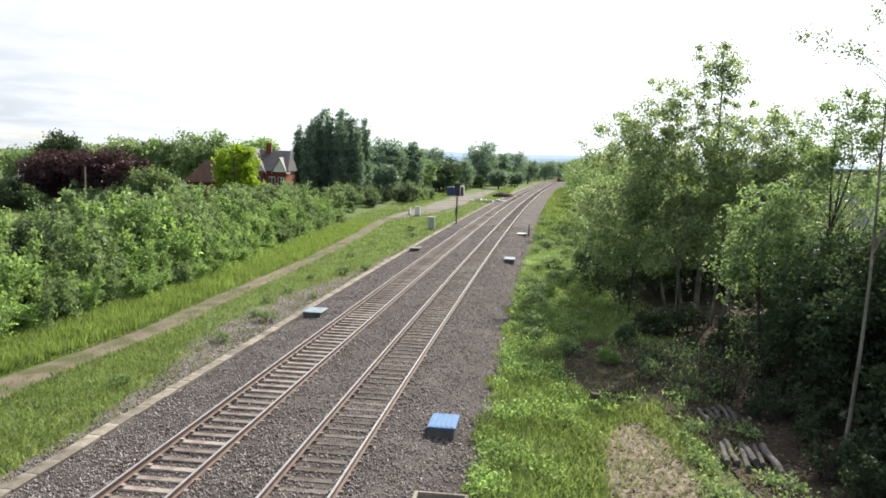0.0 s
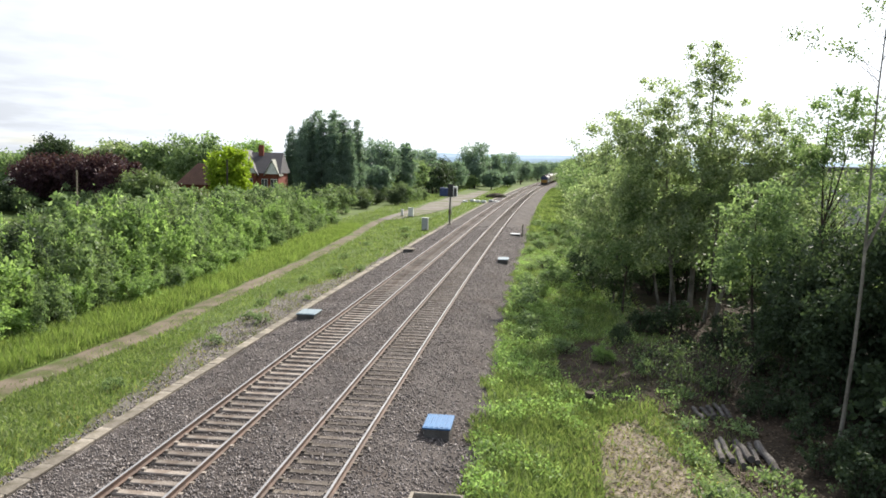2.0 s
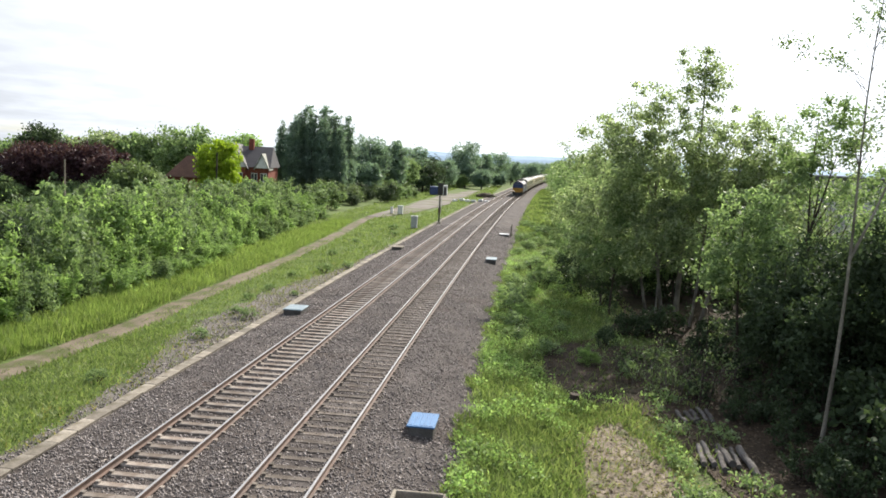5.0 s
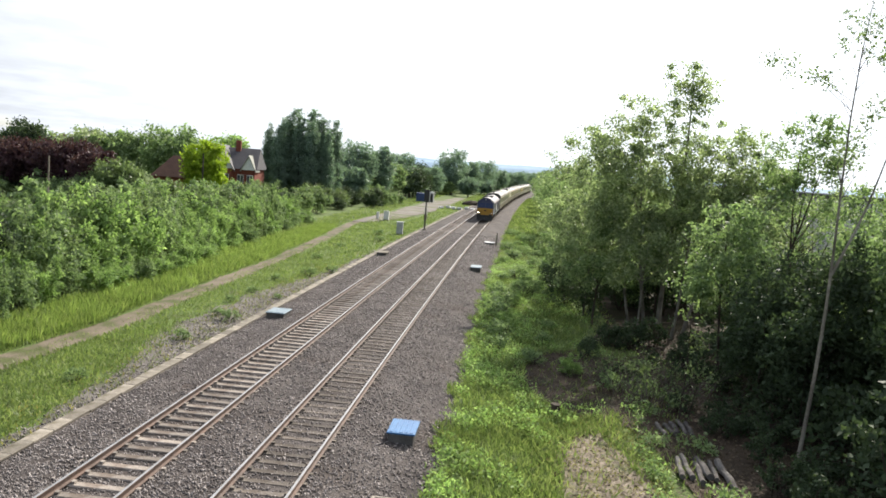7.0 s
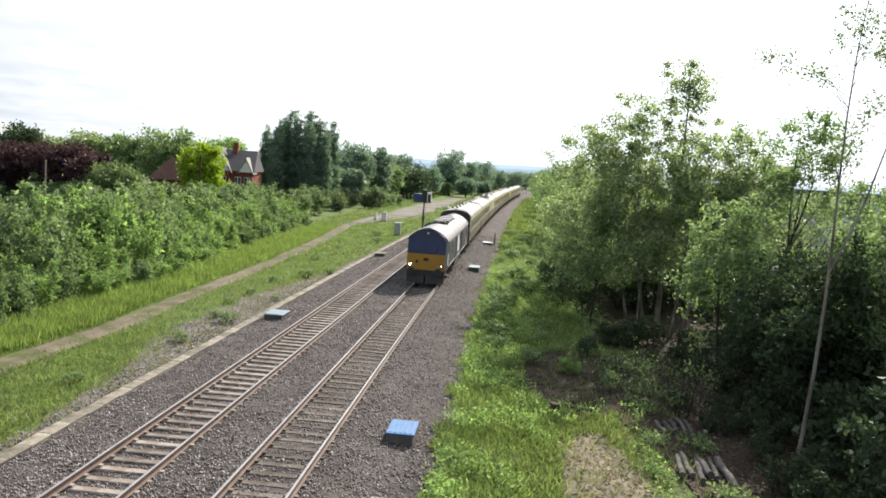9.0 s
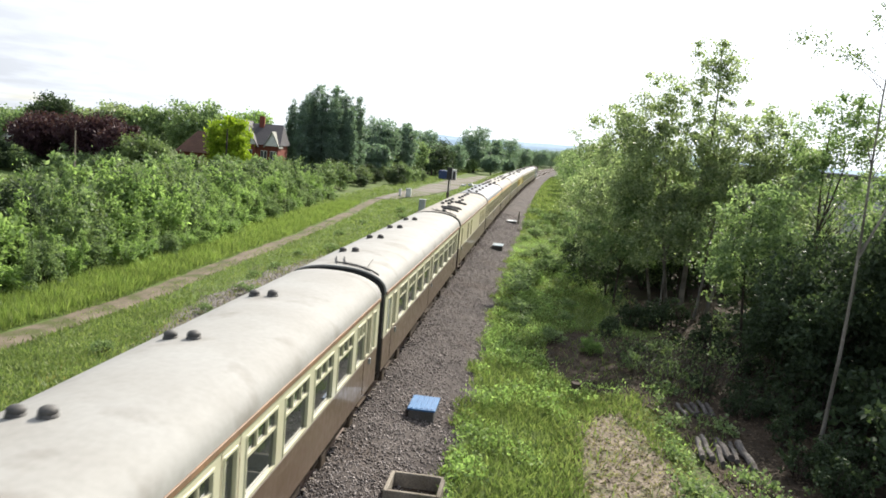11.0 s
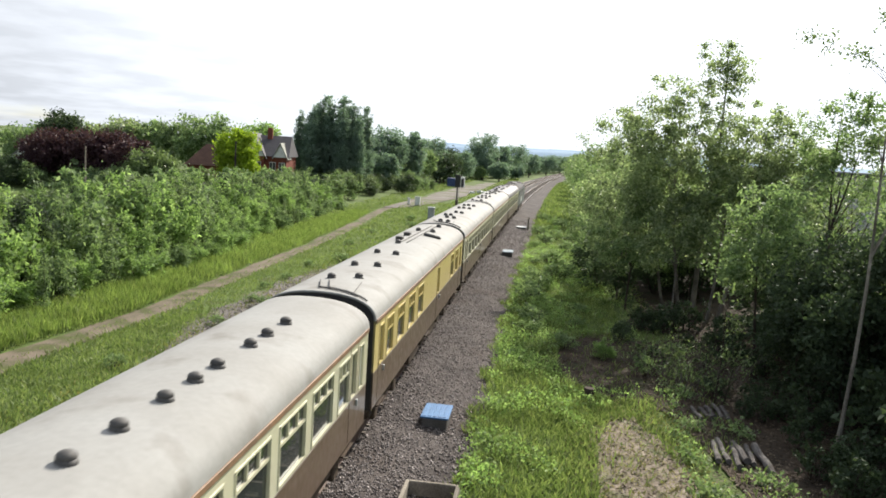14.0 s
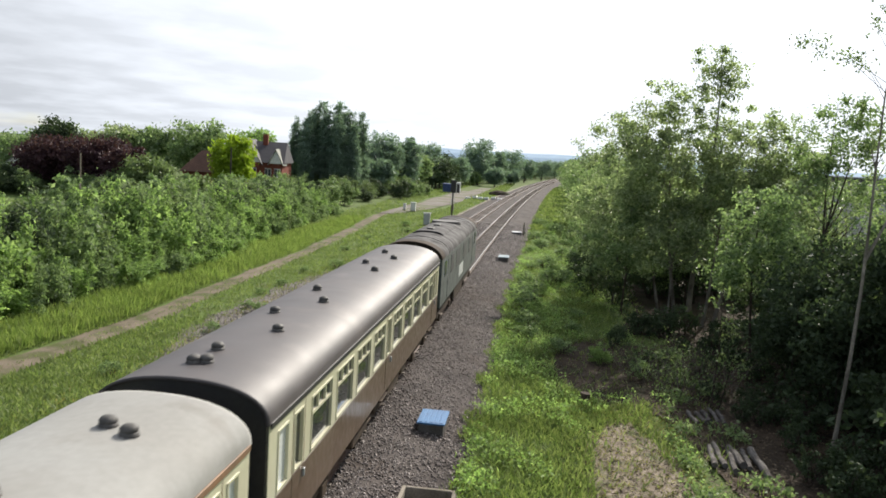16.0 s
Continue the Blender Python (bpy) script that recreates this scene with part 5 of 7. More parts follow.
    for x, y, s in ((-13.95, 24.6, 0.55), (-13.2, 31.6, 0.6), (-12.9, 36.2, 0.7), (-13.9, 37.2, 0.5), (-13.4, 52.5, 0.8), (-12.4, 55.0, 0.7), (-14.4, 44.0, 0.5), (-15.2, 62, 0.6), (-15.4, 72, 0.6), (-13.4, 81, 0.8), (-14.6, 88, 0.9), (-12.6, 43.0, 0.4), (-14.9, 50, 0.5), (-14.6, 41, 0.45)):
        c = copy_thing(small, pose(x, y, gz(x, y), 0, 0, rng.uniform(0, 360)))
        c.scale = (s, s, s * 0.8)
    for k in range(46):
        y = 32 + 75 * (k / 46) + rng.uniform(-1, 1)
        x = bend(y) + rng.uniform(-1.0, 3.0)
        s = rng.uniform(0.5, 1.15)
        c = copy_thing(kinds[0] if k % 5 == 0 else small, pose(x, y, gz(x, y), 0, 0, rng.uniform(0, 360)))
        c.scale = (s * 0.4, s * 0.4, s * 0.3) if k % 5 == 0 else (s * 1.3, s * 1.3, s)
    st = thing("tree_stump", pose(1.75, 26.4, gz(1.75, 26.4)), "old dark tree stump in the clearing", "stump")
    verts, faces = [], []
    tube(verts, faces, [Vector((0, 0, -0.1)), Vector((0, 0, 0.15)), Vector((0.03, 0, 0.42))], [0.3, 0.2, 0.17], 10)
    me = bpy.data.meshes.new("stump"); me.from_pydata(verts, [], faces); me.materials.append(M["dark_bark"])
    o = new("stump", me); o.parent = st


def far_trees():
    def big(name, x, y, h, w, leaf, label, seed, clumps=170, per=26, size=0.42, low=0.5, cat="tree"):
        return tree(name, pose(x, y, GZ), [(0, 0, h * 0.55, w, w, h * 0.42), (w * 0.35, 0, h * 0.72, w * 0.5, w * 0.5, h * 0.26), (-w * 0.4, 0, h * 0.62, w * 0.5, w * 0.5, h * 0.28)], int(clumps * 1.5), int(per * 1.3), w * 0.095, size, M[leaf], M["dark_bark"], (h * 0.8, 0.25), label, cat, seed, 10)
    big("tree", -44.4, 112, 9.8, 3.3, "leaf_lime", "round lime-yellow tree beside a house", 71, 230, 30, 0.4)
    big("tree", -59.0, 102, 8.2, 5.0, "leaf_purple", "broad purple-leaved tree behind the hedge", 72, 300, 26, 0.42)
    big("tree", -66.4, 102, 7.8, 4.4, "leaf_purple", "broad purple-leaved tree behind the hedge", 70, 240, 26, 0.4)
    big("tree", -52.8, 98, 6.9, 3.2, "leaf_purple", "broad purple-leaved tree behind the hedge", 73, 160, 26, 0.42)
    big("tree", -49.4, 96, 5.9, 3.4, "leaf_grey", "grey-green tree before a bungalow", 74, 200, 26, 0.36)
    big("tree", -69.5, 109, 10.6, 3.8, "leaf_dark", "dark green tree behind the hedge", 75, 200, 26, 0.42)
    for x, y, h, w, lf, s in ((-78, 140, 10.5, 5.5, "leaf_sun", 77), (-71, 140, 10.8, 5.5, "leaf_mid", 78), (-62, 140, 12.2, 6.5, "leaf_mid", 79), (-54, 146, 11.6, 5, "leaf_bright", 80), (-88, 140, 10, 6, "leaf_mid", 81), (-96, 140, 8, 6, "leaf_mid", 82)):
        big("tree", x, y, h, w, lf, "leafy green garden tree behind the houses", s, 190, 24, 0.55)
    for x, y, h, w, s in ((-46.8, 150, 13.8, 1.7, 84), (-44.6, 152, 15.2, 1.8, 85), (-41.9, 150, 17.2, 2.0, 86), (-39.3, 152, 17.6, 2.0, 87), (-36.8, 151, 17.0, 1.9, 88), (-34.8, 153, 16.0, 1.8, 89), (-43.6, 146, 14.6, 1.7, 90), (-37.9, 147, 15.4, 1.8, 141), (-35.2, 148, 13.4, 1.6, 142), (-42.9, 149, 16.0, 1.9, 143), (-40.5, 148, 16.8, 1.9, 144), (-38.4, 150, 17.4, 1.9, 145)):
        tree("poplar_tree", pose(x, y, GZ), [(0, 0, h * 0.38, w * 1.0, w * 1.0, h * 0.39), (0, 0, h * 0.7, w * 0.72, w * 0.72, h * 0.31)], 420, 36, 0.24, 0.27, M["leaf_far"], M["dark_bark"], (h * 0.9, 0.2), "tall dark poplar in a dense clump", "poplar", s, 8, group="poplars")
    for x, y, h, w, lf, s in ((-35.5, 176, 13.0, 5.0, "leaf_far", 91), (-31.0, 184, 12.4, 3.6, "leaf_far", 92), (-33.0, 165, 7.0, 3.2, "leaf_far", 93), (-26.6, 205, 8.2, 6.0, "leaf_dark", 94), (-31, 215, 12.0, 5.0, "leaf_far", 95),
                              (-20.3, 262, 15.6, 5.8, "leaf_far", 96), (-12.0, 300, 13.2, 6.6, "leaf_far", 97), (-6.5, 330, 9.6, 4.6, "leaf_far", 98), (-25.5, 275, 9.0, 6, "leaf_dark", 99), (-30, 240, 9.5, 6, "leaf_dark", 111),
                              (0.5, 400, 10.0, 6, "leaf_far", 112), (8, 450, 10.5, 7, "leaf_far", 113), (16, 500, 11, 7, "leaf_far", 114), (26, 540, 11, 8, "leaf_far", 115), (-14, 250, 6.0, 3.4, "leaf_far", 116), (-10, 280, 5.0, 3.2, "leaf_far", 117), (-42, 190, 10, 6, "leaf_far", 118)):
        big("tree", x, y, h, w, lf, "round-headed far tree along the line", s, 170, 22, 0.5)
    # a continuous wall of trees along the far side and across the end of the line
    rng = random.Random(77)
    wall = [big("tree", -37.5, 172, 10.5, 4.2, "leaf_far", "round-headed far tree along the line", 151, 190, 26, 0.5), big("tree", -16.5, 285, 11.5, 5.0, "leaf_far", "round-headed far tree along the line", 152, 190, 26, 0.55), big("tree", -30.5, 195, 8.6, 4.4, "leaf_mid", "round-headed green tree along the line", 153, 190, 26, 0.5)]
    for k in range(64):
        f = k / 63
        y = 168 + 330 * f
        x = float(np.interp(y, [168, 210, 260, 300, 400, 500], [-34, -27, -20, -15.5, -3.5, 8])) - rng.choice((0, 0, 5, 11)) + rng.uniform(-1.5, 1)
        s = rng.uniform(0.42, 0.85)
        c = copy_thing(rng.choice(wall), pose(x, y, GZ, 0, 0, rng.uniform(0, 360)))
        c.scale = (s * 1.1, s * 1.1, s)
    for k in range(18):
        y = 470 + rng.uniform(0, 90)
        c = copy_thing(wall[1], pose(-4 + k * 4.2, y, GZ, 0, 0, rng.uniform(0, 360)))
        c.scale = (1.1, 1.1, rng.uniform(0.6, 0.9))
    base = big("tree", -60, 230, 9.5, 7, "leaf_far", "far hedgerow tree with haze-greyed leaves", 119, 190, 22, 0.7)
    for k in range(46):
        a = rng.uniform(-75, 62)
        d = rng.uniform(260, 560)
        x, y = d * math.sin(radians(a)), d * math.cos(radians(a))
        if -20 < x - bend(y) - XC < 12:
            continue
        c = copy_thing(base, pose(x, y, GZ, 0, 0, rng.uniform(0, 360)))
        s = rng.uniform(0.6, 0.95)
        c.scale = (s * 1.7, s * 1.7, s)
    # hills
    for nm, d, h, x0, x1, seed in (("hill_ridge", 3000, 60, -900, 2600, 1.0), ("hill_ridge", 4200, 84, -1300, 3600, 7.0)):
        verts, faces = [], []
        n = 90
        for i in range(n + 1):
            x = x0 + (x1 - x0) * i / n
            z = h * min(1.0, 0.05 + (x - x0) / 500) * (0.78 + 0.22 * noise.noise(Vector((x * 0.0011, seed, 0))) + 0.05 * noise.noise(Vector((x * 0.008, seed, 3))))
            verts += [(x, d, GZ - 5), (x, d + 150, z * 0.7), (x, d + 420, z)]
        for i in range(n):
            for k in range(2):
                a = i * 3 + k
                faces.append((a, a + 3, a + 4, a + 1))
        me = bpy.data.meshes.new(nm); me.from_pydata(verts, [], faces); me.materials.append(M["hill"])
        tagged(new(nm, me), "hazy blue distant hill ridge", "hills", kind="structure")


def grasses():
    def right(x, y, rng):
        d = ((x - 2.75) / 1.1) ** 2 + ((y - 19.2) / 5.3) ** 2
        e = ((x - 2.9) / 2.1) ** 2 + ((y - 31.0) / 4.6) ** 2
        thin = np.where((d < 1) | (e < 1), 0.06, 1.0) * np.clip(0.75 + 0.5 * noise_mask(x * 0.8 + 2, y * 0.7), 0.25, 1) * np.where(x > 3.9, 0.12, 1.0)
        return (rng.random(len(x)) < thin) & (x > -1.75 + bends(y) + 0.25 * np.sin(y * 1.3) + 0.2 * np.sin(y * 3.1))
    grass_stuff("verge_grass", [(-2.0, 6, 12, 30, 1.0), (-2.0, 6, 30, 60, 0.45), (-2, 7, 60, 110, 0.16)], 330, 0.24, 0.036, M["grass"], "bright green rough grass and weeds on the verge", 201, 0.5, right)

    def left(x, y, rng):
        pm = np.array([path_mid(v) for v in y]); ph = np.array([path_half(v) for v in y])
        edge = XC - 6.9 + bends(y)
        bare = (edge - x) / np.array([margin_width(v) for v in y]) * 0.9
        return (x < edge) & (np.abs(x - pm) > ph * 0.95) & (rng.random(len(x)) < np.clip(bare * 1.6 - 0.75, 0.04, 1)) & (x > np.array([hedge_line(v) for v in y]) - 1.5)
    grass_stuff("lineside_grass", [(-20.5, -11.8, 13, 34, 1.0), (-21.5, -11.5, 34, 64, 0.45), (-25, -11, 64, 125, 0.14)], 210, 0.17, 0.035, M["grass"], "short bright grass between the path and the ballast", 202, 0.5, left)

    def bank(x, y, rng):
        pm = np.array([path_mid(v) for v in y]); ph = np.array([path_half(v) for v in y])
        return x < pm - ph - 0.1
    grass_stuff("bank_grass", [(-21.3, -17.8, 13, 40, 1.0), (-23, -18, 40, 95, 0.4)], 260, 0.44, 0.034, M["grass_bank"], "tall bright grass below the hedge", 203, 0.3, bank)
    grass_stuff("dry_stalks", [(0.8, 4.6, 12.5, 26.5, 1.0)], 120, 0.12, 0.03, M["grass_dry"], "dry cut stalks on the cleared patch", 204, 1.2)
    grass_stuff("path_weeds", [(-18.6, -15.8, 13, 80, 0.6)], 110, 0.1, 0.03, M["grass"], "sparse weeds along the middle of the path", 205, 0.6,
                lambda x, y, r: np.abs(x - np.array([path_mid(v) for v in y]) - 0.1) < 0.16 + 0.14 * np.sin(y * 0.9))
    grass_stuff("margin_weeds", [(-14.2, -12.1, 13, 60, 1.0)], 26, 0.14, 0.04, M["grass_dry"], "sparse weeds on the gravel margin", 206, 0.5)
    grass_stuff("far_verge_grass", [(-2, 12, 90, 280, 1.0)], 11, 0.4, 0.14, M["grass"], "rough green grass along the far verge", 207, 0.5, lambda x, y, r: x > -1.6 + bends(y))
    grass_stuff("far_lineside_grass", [(-26, -9, 64, 300, 1.0)], 12, 0.2, 0.11, M["grass"], "green grass beside the far line", 208, 0.5,
                lambda x, y, r: (x < XC - 6.9 + bends(y)) & (np.abs(x - np.array([path_mid(v) for v in y])) > 0.9) & ((y < 108) | (np.abs(x + 17.8 - 0.3 * bends(y)) > 2.9)))
    rl = np.random.default_rng(31)
    n = 26000
    P = np.stack([rl.uniform(0.9, 10.5, n), 13 + 32 * rl.random(n) ** 1.2, np.zeros(n)], 1)
    d = ((P[:, 0] - 2.7) / 1.6) ** 2 + ((P[:, 1] - 19.6) / 6.3) ** 2
    e = ((P[:, 0] - 2.9) / 2.6) ** 2 + ((P[:, 1] - 31.5) / 5.0) ** 2
    P = P[(d < 1.1) | (e < 1.1) | (P[:, 0] > 4.6)]
    P[:, 2] = [gz(a, b) + 0.085 for a, b in P[:, :2]]
    Q = leaves(rl, P, 0.12, 0.5, 0.0)
    Q[..., 2] = P[:, None, 2] + (Q[..., 2] - P[:, None, 2]) * 0.35
    tagged(new("leaf_litter", quads("leaf_litter", Q, M["dead_leaf"])), "dead brown leaves and chippings on bare earth", "leaf litter", kind="stuff")
    low = np.random.default_rng(33)
    n = 2000
    P = np.stack([low.uniform(3.6, 6.4, n), low.uniform(17, 31, n), np.zeros(n)], 1)
    P = P[(noise_mask(P[:, 0] * 1.7, P[:, 1] * 1.5) > -0.1) & (P[:, 0] > 3.7 + 0.12 * (P[:, 1] - 17) * 0.6)]
    logs_at = (np.abs(P[:, 0] - 5.75) < 1.0) & ((np.abs(P[:, 1] - 22.2) < 1.5) | (np.abs(P[:, 1] - 25.9) < 1.2))
    P = P[~logs_at]
    P[:, 2] = [gz(a, b) + 0.08 for a, b in P[:, :2]]
    P = np.repeat(P, 7, 0) + low.normal(size=(7 * len(P), 3)) * np.array([0.14, 0.14, 0.09]) + np.array([0, 0, 0.12])
    tagged(new("clearing_plants", quads("clearing_plants", leaves(low, P, 0.12, 0.55), M["leaf_mid"])), "low leafy plants round the clearing", "plants", kind="stuff")
    # broad-leaved weeds
    rng = np.random.default_rng(9)
    n = 13000
    y = 13 + 60 * rng.random(n) ** 1.6
    x = -1.6 + bends(y) + rng.random(n) ** 1.3 * 6
    d = ((x - 2.7) / 1.6) ** 2 + ((y - 19.6) / 5.6) ** 2
    e = ((x - 2.9) / 2.3) ** 2 + ((y - 31.5) / 4.4) ** 2
    k = (noise_mask(x, y) > 0.0) & (d > 1) & (e > 1)
    x, y = x[k], y[k]
    n = len(x)
    P = np.stack([x, y, np.array([gz(a, b) for a, b in zip(x, y)]) + 0.1 + 0.3 * rng.random(n)], 1)
    P = np.repeat(P, 4, 0) + rng.normal(size=(4 * n, 3)) * np.array([0.12, 0.12, 0.05])
    tagged(new("verge_weeds", quads("verge_weeds", leaves(rng, P, 0.1, 0.55), M["leaf_bright"])), "leafy nettles and weeds on the verge", "weeds", kind="stuff")


def noise_mask(x, y):
    return np.sin(x * 1.1 + np.sin(y * 0.6) * 2) * np.sin(y * 0.75 + 1) + 0.35 * np.sin(x * 3.1 + y * 2.3)


# ---------- the train ----------
def bogie(parent, y, wheelbase=2.6, r=0.46):
    b = part("bogie", box(box(boxed(-1.12, -0.98, -wheelbase / 2 - 0.6, wheelbase / 2 + 0.6, 0.42, 0.72, bev=0.03), 0.98, 1.12, -wheelbase / 2 - 0.6, wheelbase / 2 + 0.6, 0.42, 0.72, 0.03), -1.0, 1.0, -0.3, 0.3, 0.45, 0.8, 0.03), M["under"], parent)
    b.location = (0, y, 0)
    for yy in (-wheelbase / 2, wheelbase / 2):
        for s in (-1, 1):
            bm = cyl(bmesh.new(), (s * 0.69, yy, r), (s * 0.82, yy, r), r, r, 20)
            cyl(bm, (s * 0.82, yy, r), (s * 0.85, yy, r), r * 0.5, r * 0.45, 12)
            part("wheel", bm, M["under"], b)
            part("axlebox", boxed(s * 1.05 - 0.14, s * 1.05 + 0.14, yy - 0.2, yy + 0.2, 0.3, 0.62, bev=0.03), M["under"], b)


def arc_roof(half, z0, z1, y0, y1, thick=0.05, n=22, power=2.3, dip=0.0):
    """A curved roof shell along y."""
    bm = bmesh.new()
    rows = []
    ys = [y0, y0 + 0.08, y1 - 0.08, y1]
    for j, y in enumerate(ys):
        for t in (0, thick):
            row = []
            for i in range(n + 1):
                a = math.pi * i / n
                x = -math.cos(a)
                z = (1 - abs(x) ** power) ** (1 / power) if abs(x) < 1 else 0
                row.append(bm.verts.new((x * (half - t), y, z0 + (z1 - z0 - t) * z - (dip if j in (0, 3) else 0))))
            rows.append(row)
    for j in range(3):
        for i in range(n):
            a, b = rows[2 * j], rows[2 * j + 2]
            bm.faces.new((a[i], a[i + 1], b[i + 1], b[i]))
            a, b = rows[2 * j + 1], rows[2 * j + 3]
            bm.faces.new((a[i + 1], a[i], b[i], b[i + 1]))
    for a, b in ((rows[0], rows[1]), (rows[7], rows[6])):
        for i in range(n):
            bm.faces.new((a[i], b[i], b[i + 1], a[i + 1]))
    bmesh.ops.recalc_face_normals(bm, faces=bm.faces)
    return bm


def end_wall(half, zb, z0, z1, y, thick=0.08, n=22, power=2.3):
    bm = bmesh.new()
    pts = [(-half, zb)]
    for i in range(n + 1):
        x = -math.cos(math.pi * i / n)
        z = (1 - abs(x) ** power) ** (1 / power) if abs(x) < 1 else 0
        pts.append((x * half, z0 + (z1 - z0) * z))
    pts.append((half, zb))
    a = [bm.verts.new((x, y, z)) for x, z in pts]
    b = [bm.verts.new((x, y + thick, z)) for x, z in pts]
    bm.faces.new(a); bm.faces.new(list(reversed(b)))
    for i in range(len(pts)):
        j = (i + 1) % len(pts)
        bm.faces.new((a[j], a[i], b[i], b[j]))
    bmesh.ops.recalc_face_normals(bm, faces=bm.faces)
    return bm


HALF, SILL, WAIST, TOP, CREST = 1.39, 1.02, 1.96, 3.24, 3.86
WZ0, WZ1 = 2.0, 3.02
STANDARD = [(-9.35, 0.55, "small"), (-8.5, 0.5, "door"), (-7.05, 1.42, "big"), (-5.25, 1.42, "big"), (-3.45, 1.42, "big"), (-1.65, 1.42, "big"), (-0.35, 0.5, "door"), (0.95, 1.42, "big"), (2.75, 1.42, "big"), (4.55, 1.42, "big"), (6.35, 1.42, "big"), (7.9, 0.9, "big"), (8.75, 0.5, "door"), (9.45, 0.4, "small")]
KITCHEN = [(-8.8, 0.5, "door"), (-5.1, 0.85, "white"), (-3.1, 0.7, "white"), (4.1, 1.0, "white"), (5.8, 0.95, "white"), (7.4, 0.8, "white"), (8.9, 0.6, "white")]
BRAKE = [(-9.2, 0.5, "door"), (-8.1, 0.9, "big"), (-6.5, 1.1, "big"), (-4.7, 1.1, "big"), (-2.9, 1.1, "big"), (1.5, 0.55, "door"), (5.9, 1.1, "big"), (7.6, 1.1, "big"), (9.2, 0.5, "door")]


def side_panel(s, openings, z0, z1):
    """One side's sheet with real openings (y0, y1, za, zb)."""
    bm = bmesh.new()
    ys = sorted({-10.05, 10.05, *[o[0] for o in openings], *[o[1] for o in openings]})
    zs = sorted({z0, z1, *[o[2] for o in openings], *[o[3] for o in openings]})
    x0, x1 = (HALF - 0.05) * s, HALF * s
    for a, b in zip(ys, ys[1:]):
        for c, d in zip(zs, zs[1:]):
            m, q = (a + b) / 2, (c + d) / 2
            if any(o[0] < m < o[1] and o[2] < q < o[3] for o in openings):
                continue
            box(bm, min(x0, x1), max(x0, x1), a, b, c, d)
    bmesh.ops.remove_doubles(bm, verts=bm.verts, dist=0.0005)
    return bm


def coach(name, label, layout, roof, upper, line, vents, hoods=(), pipes=True, conduit=False, group="coaches"):
    t = thing(name, Matrix(), label, "railway coach", group)
    openings = [(y - w / 2, y + w / 2, WZ0 if k != "door" else WZ0 + 0.02, WZ1) for y, w, k in layout]
    for s in (-1, 1):
        up = part("upper_side", side_panel(s, openings, WAIST, TOP), M[upper], t, "cream upper side")
        part("lower_side", boxed(min(s * (HALF - 0.06), s * (HALF + 0.004)), max(s * (HALF - 0.06), s * (HALF + 0.004)), -10.05, 10.05, SILL, WAIST, bev=0.015), M["brown"], t, "chocolate brown lower side")
        part("gutter", boxed(min(s * HALF, s * (HALF + 0.03)), max(s * HALF, s * (HALF + 0.03)), -10.02, 10.02, TOP - 0.07, TOP + 0.03, bev=0.008), M[line], t)
        for y, w, k in layout:
            xa = s * (HALF - 0.03)
            bm = bmesh.new()
            for a, b, c, d in ((y - w / 2, y - w / 2 + 0.035, WZ0, WZ1), (y + w / 2 - 0.035, y + w / 2, WZ0, WZ1), (y - w / 2, y + w / 2, WZ0, WZ0 + 0.035), (y - w / 2, y + w / 2, WZ1 - 0.035, WZ1)):
                box(bm, xa - 0.03, xa + 0.045 if s > 0 else xa + 0.03, a, b, c, d)
            if k in ("big", "white"):
                zt = WZ1 - 0.34
                box(bm, xa - 0.03, xa + 0.03, y - w / 2, y + w / 2, zt - 0.025, zt + 0.025)
                for f in (-0.17, 0.17):
                    box(bm, xa - 0.02, xa + 0.03, y + f * w - 0.02, y + f * w + 0.02, zt, WZ1)
            wn = part("window", bm, M[upper], up)
            if k == "door":
                part("door_pane", boxed(xa - 0.03, xa - 0.02, y - w / 2, y + w / 2, WZ0, WZ1), GLASS, wn)
            else:
                zt = WZ1 - 0.34
                part("pane", boxed(xa - 0.022, xa - 0.012, y - w / 2, y + w / 2, WZ0, zt if k == "white" or k == "big" else WZ1), M["blind"] if k in ("white", "small") else GLASS, wn)
                if k != "small":
                    part("ventilator", boxed(xa - 0.022, xa - 0.012, y - w / 2, y + w / 2, zt, WZ1), GLASS, wn)
            if k == "door" and s > 0:
                h = part("door", boxed(s * HALF, s * HALF + 0.012, y - 0.33, y + 0.33, SILL + 0.08, WZ0 - 0.02, bev=0.005), M["brown"], t, "brown door panel")
                part("handle", boxed(s * HALF + 0.01, s * HALF + 0.06, y + 0.22, y + 0.28, 1.75, 1.9, bev=0.01), M["steel"], h)
                for e in (-0.34, 0.33):
                    part("door_seam", boxed(s * HALF - 0.001, s * HALF + 0.005, y + e, y + e + 0.012, WAIST, TOP - 0.1), M["gutter"], t)
    part("roof", arc_roof(HALF + 0.01, TOP, CREST, -10.1, 10.1), M[roof], t, "", True)
    for y in (-10.05, 9.97):
        part("end_wall", end_wall(HALF - 0.01, SILL, TOP - 0.02, CREST - 0.04, y), M["dark"], t, "black end wall")
    for y0, y1 in ((-10.45, -10.05), (10.05, 10.45)):
        bm = boxed(-0.5, 0.5, y0, y1, 1.15, 3.2, bev=0.08)
        part("gangway", bm, M["dark"], t, "black gangway bellows")
        for x in (-0.86, 0.86):
            e = y0 if y0 < 0 else y1
            bm = cyl(bmesh.new(), (x, -10.05 if y0 < 0 else 10.05, 1.06), (x, e, 1.06), 0.09)
            cyl(bm, (x, e - 0.03, 1.06), (x, e + 0.03, 1.06), 0.22)
            part("buffer", bm, M["under"], t)
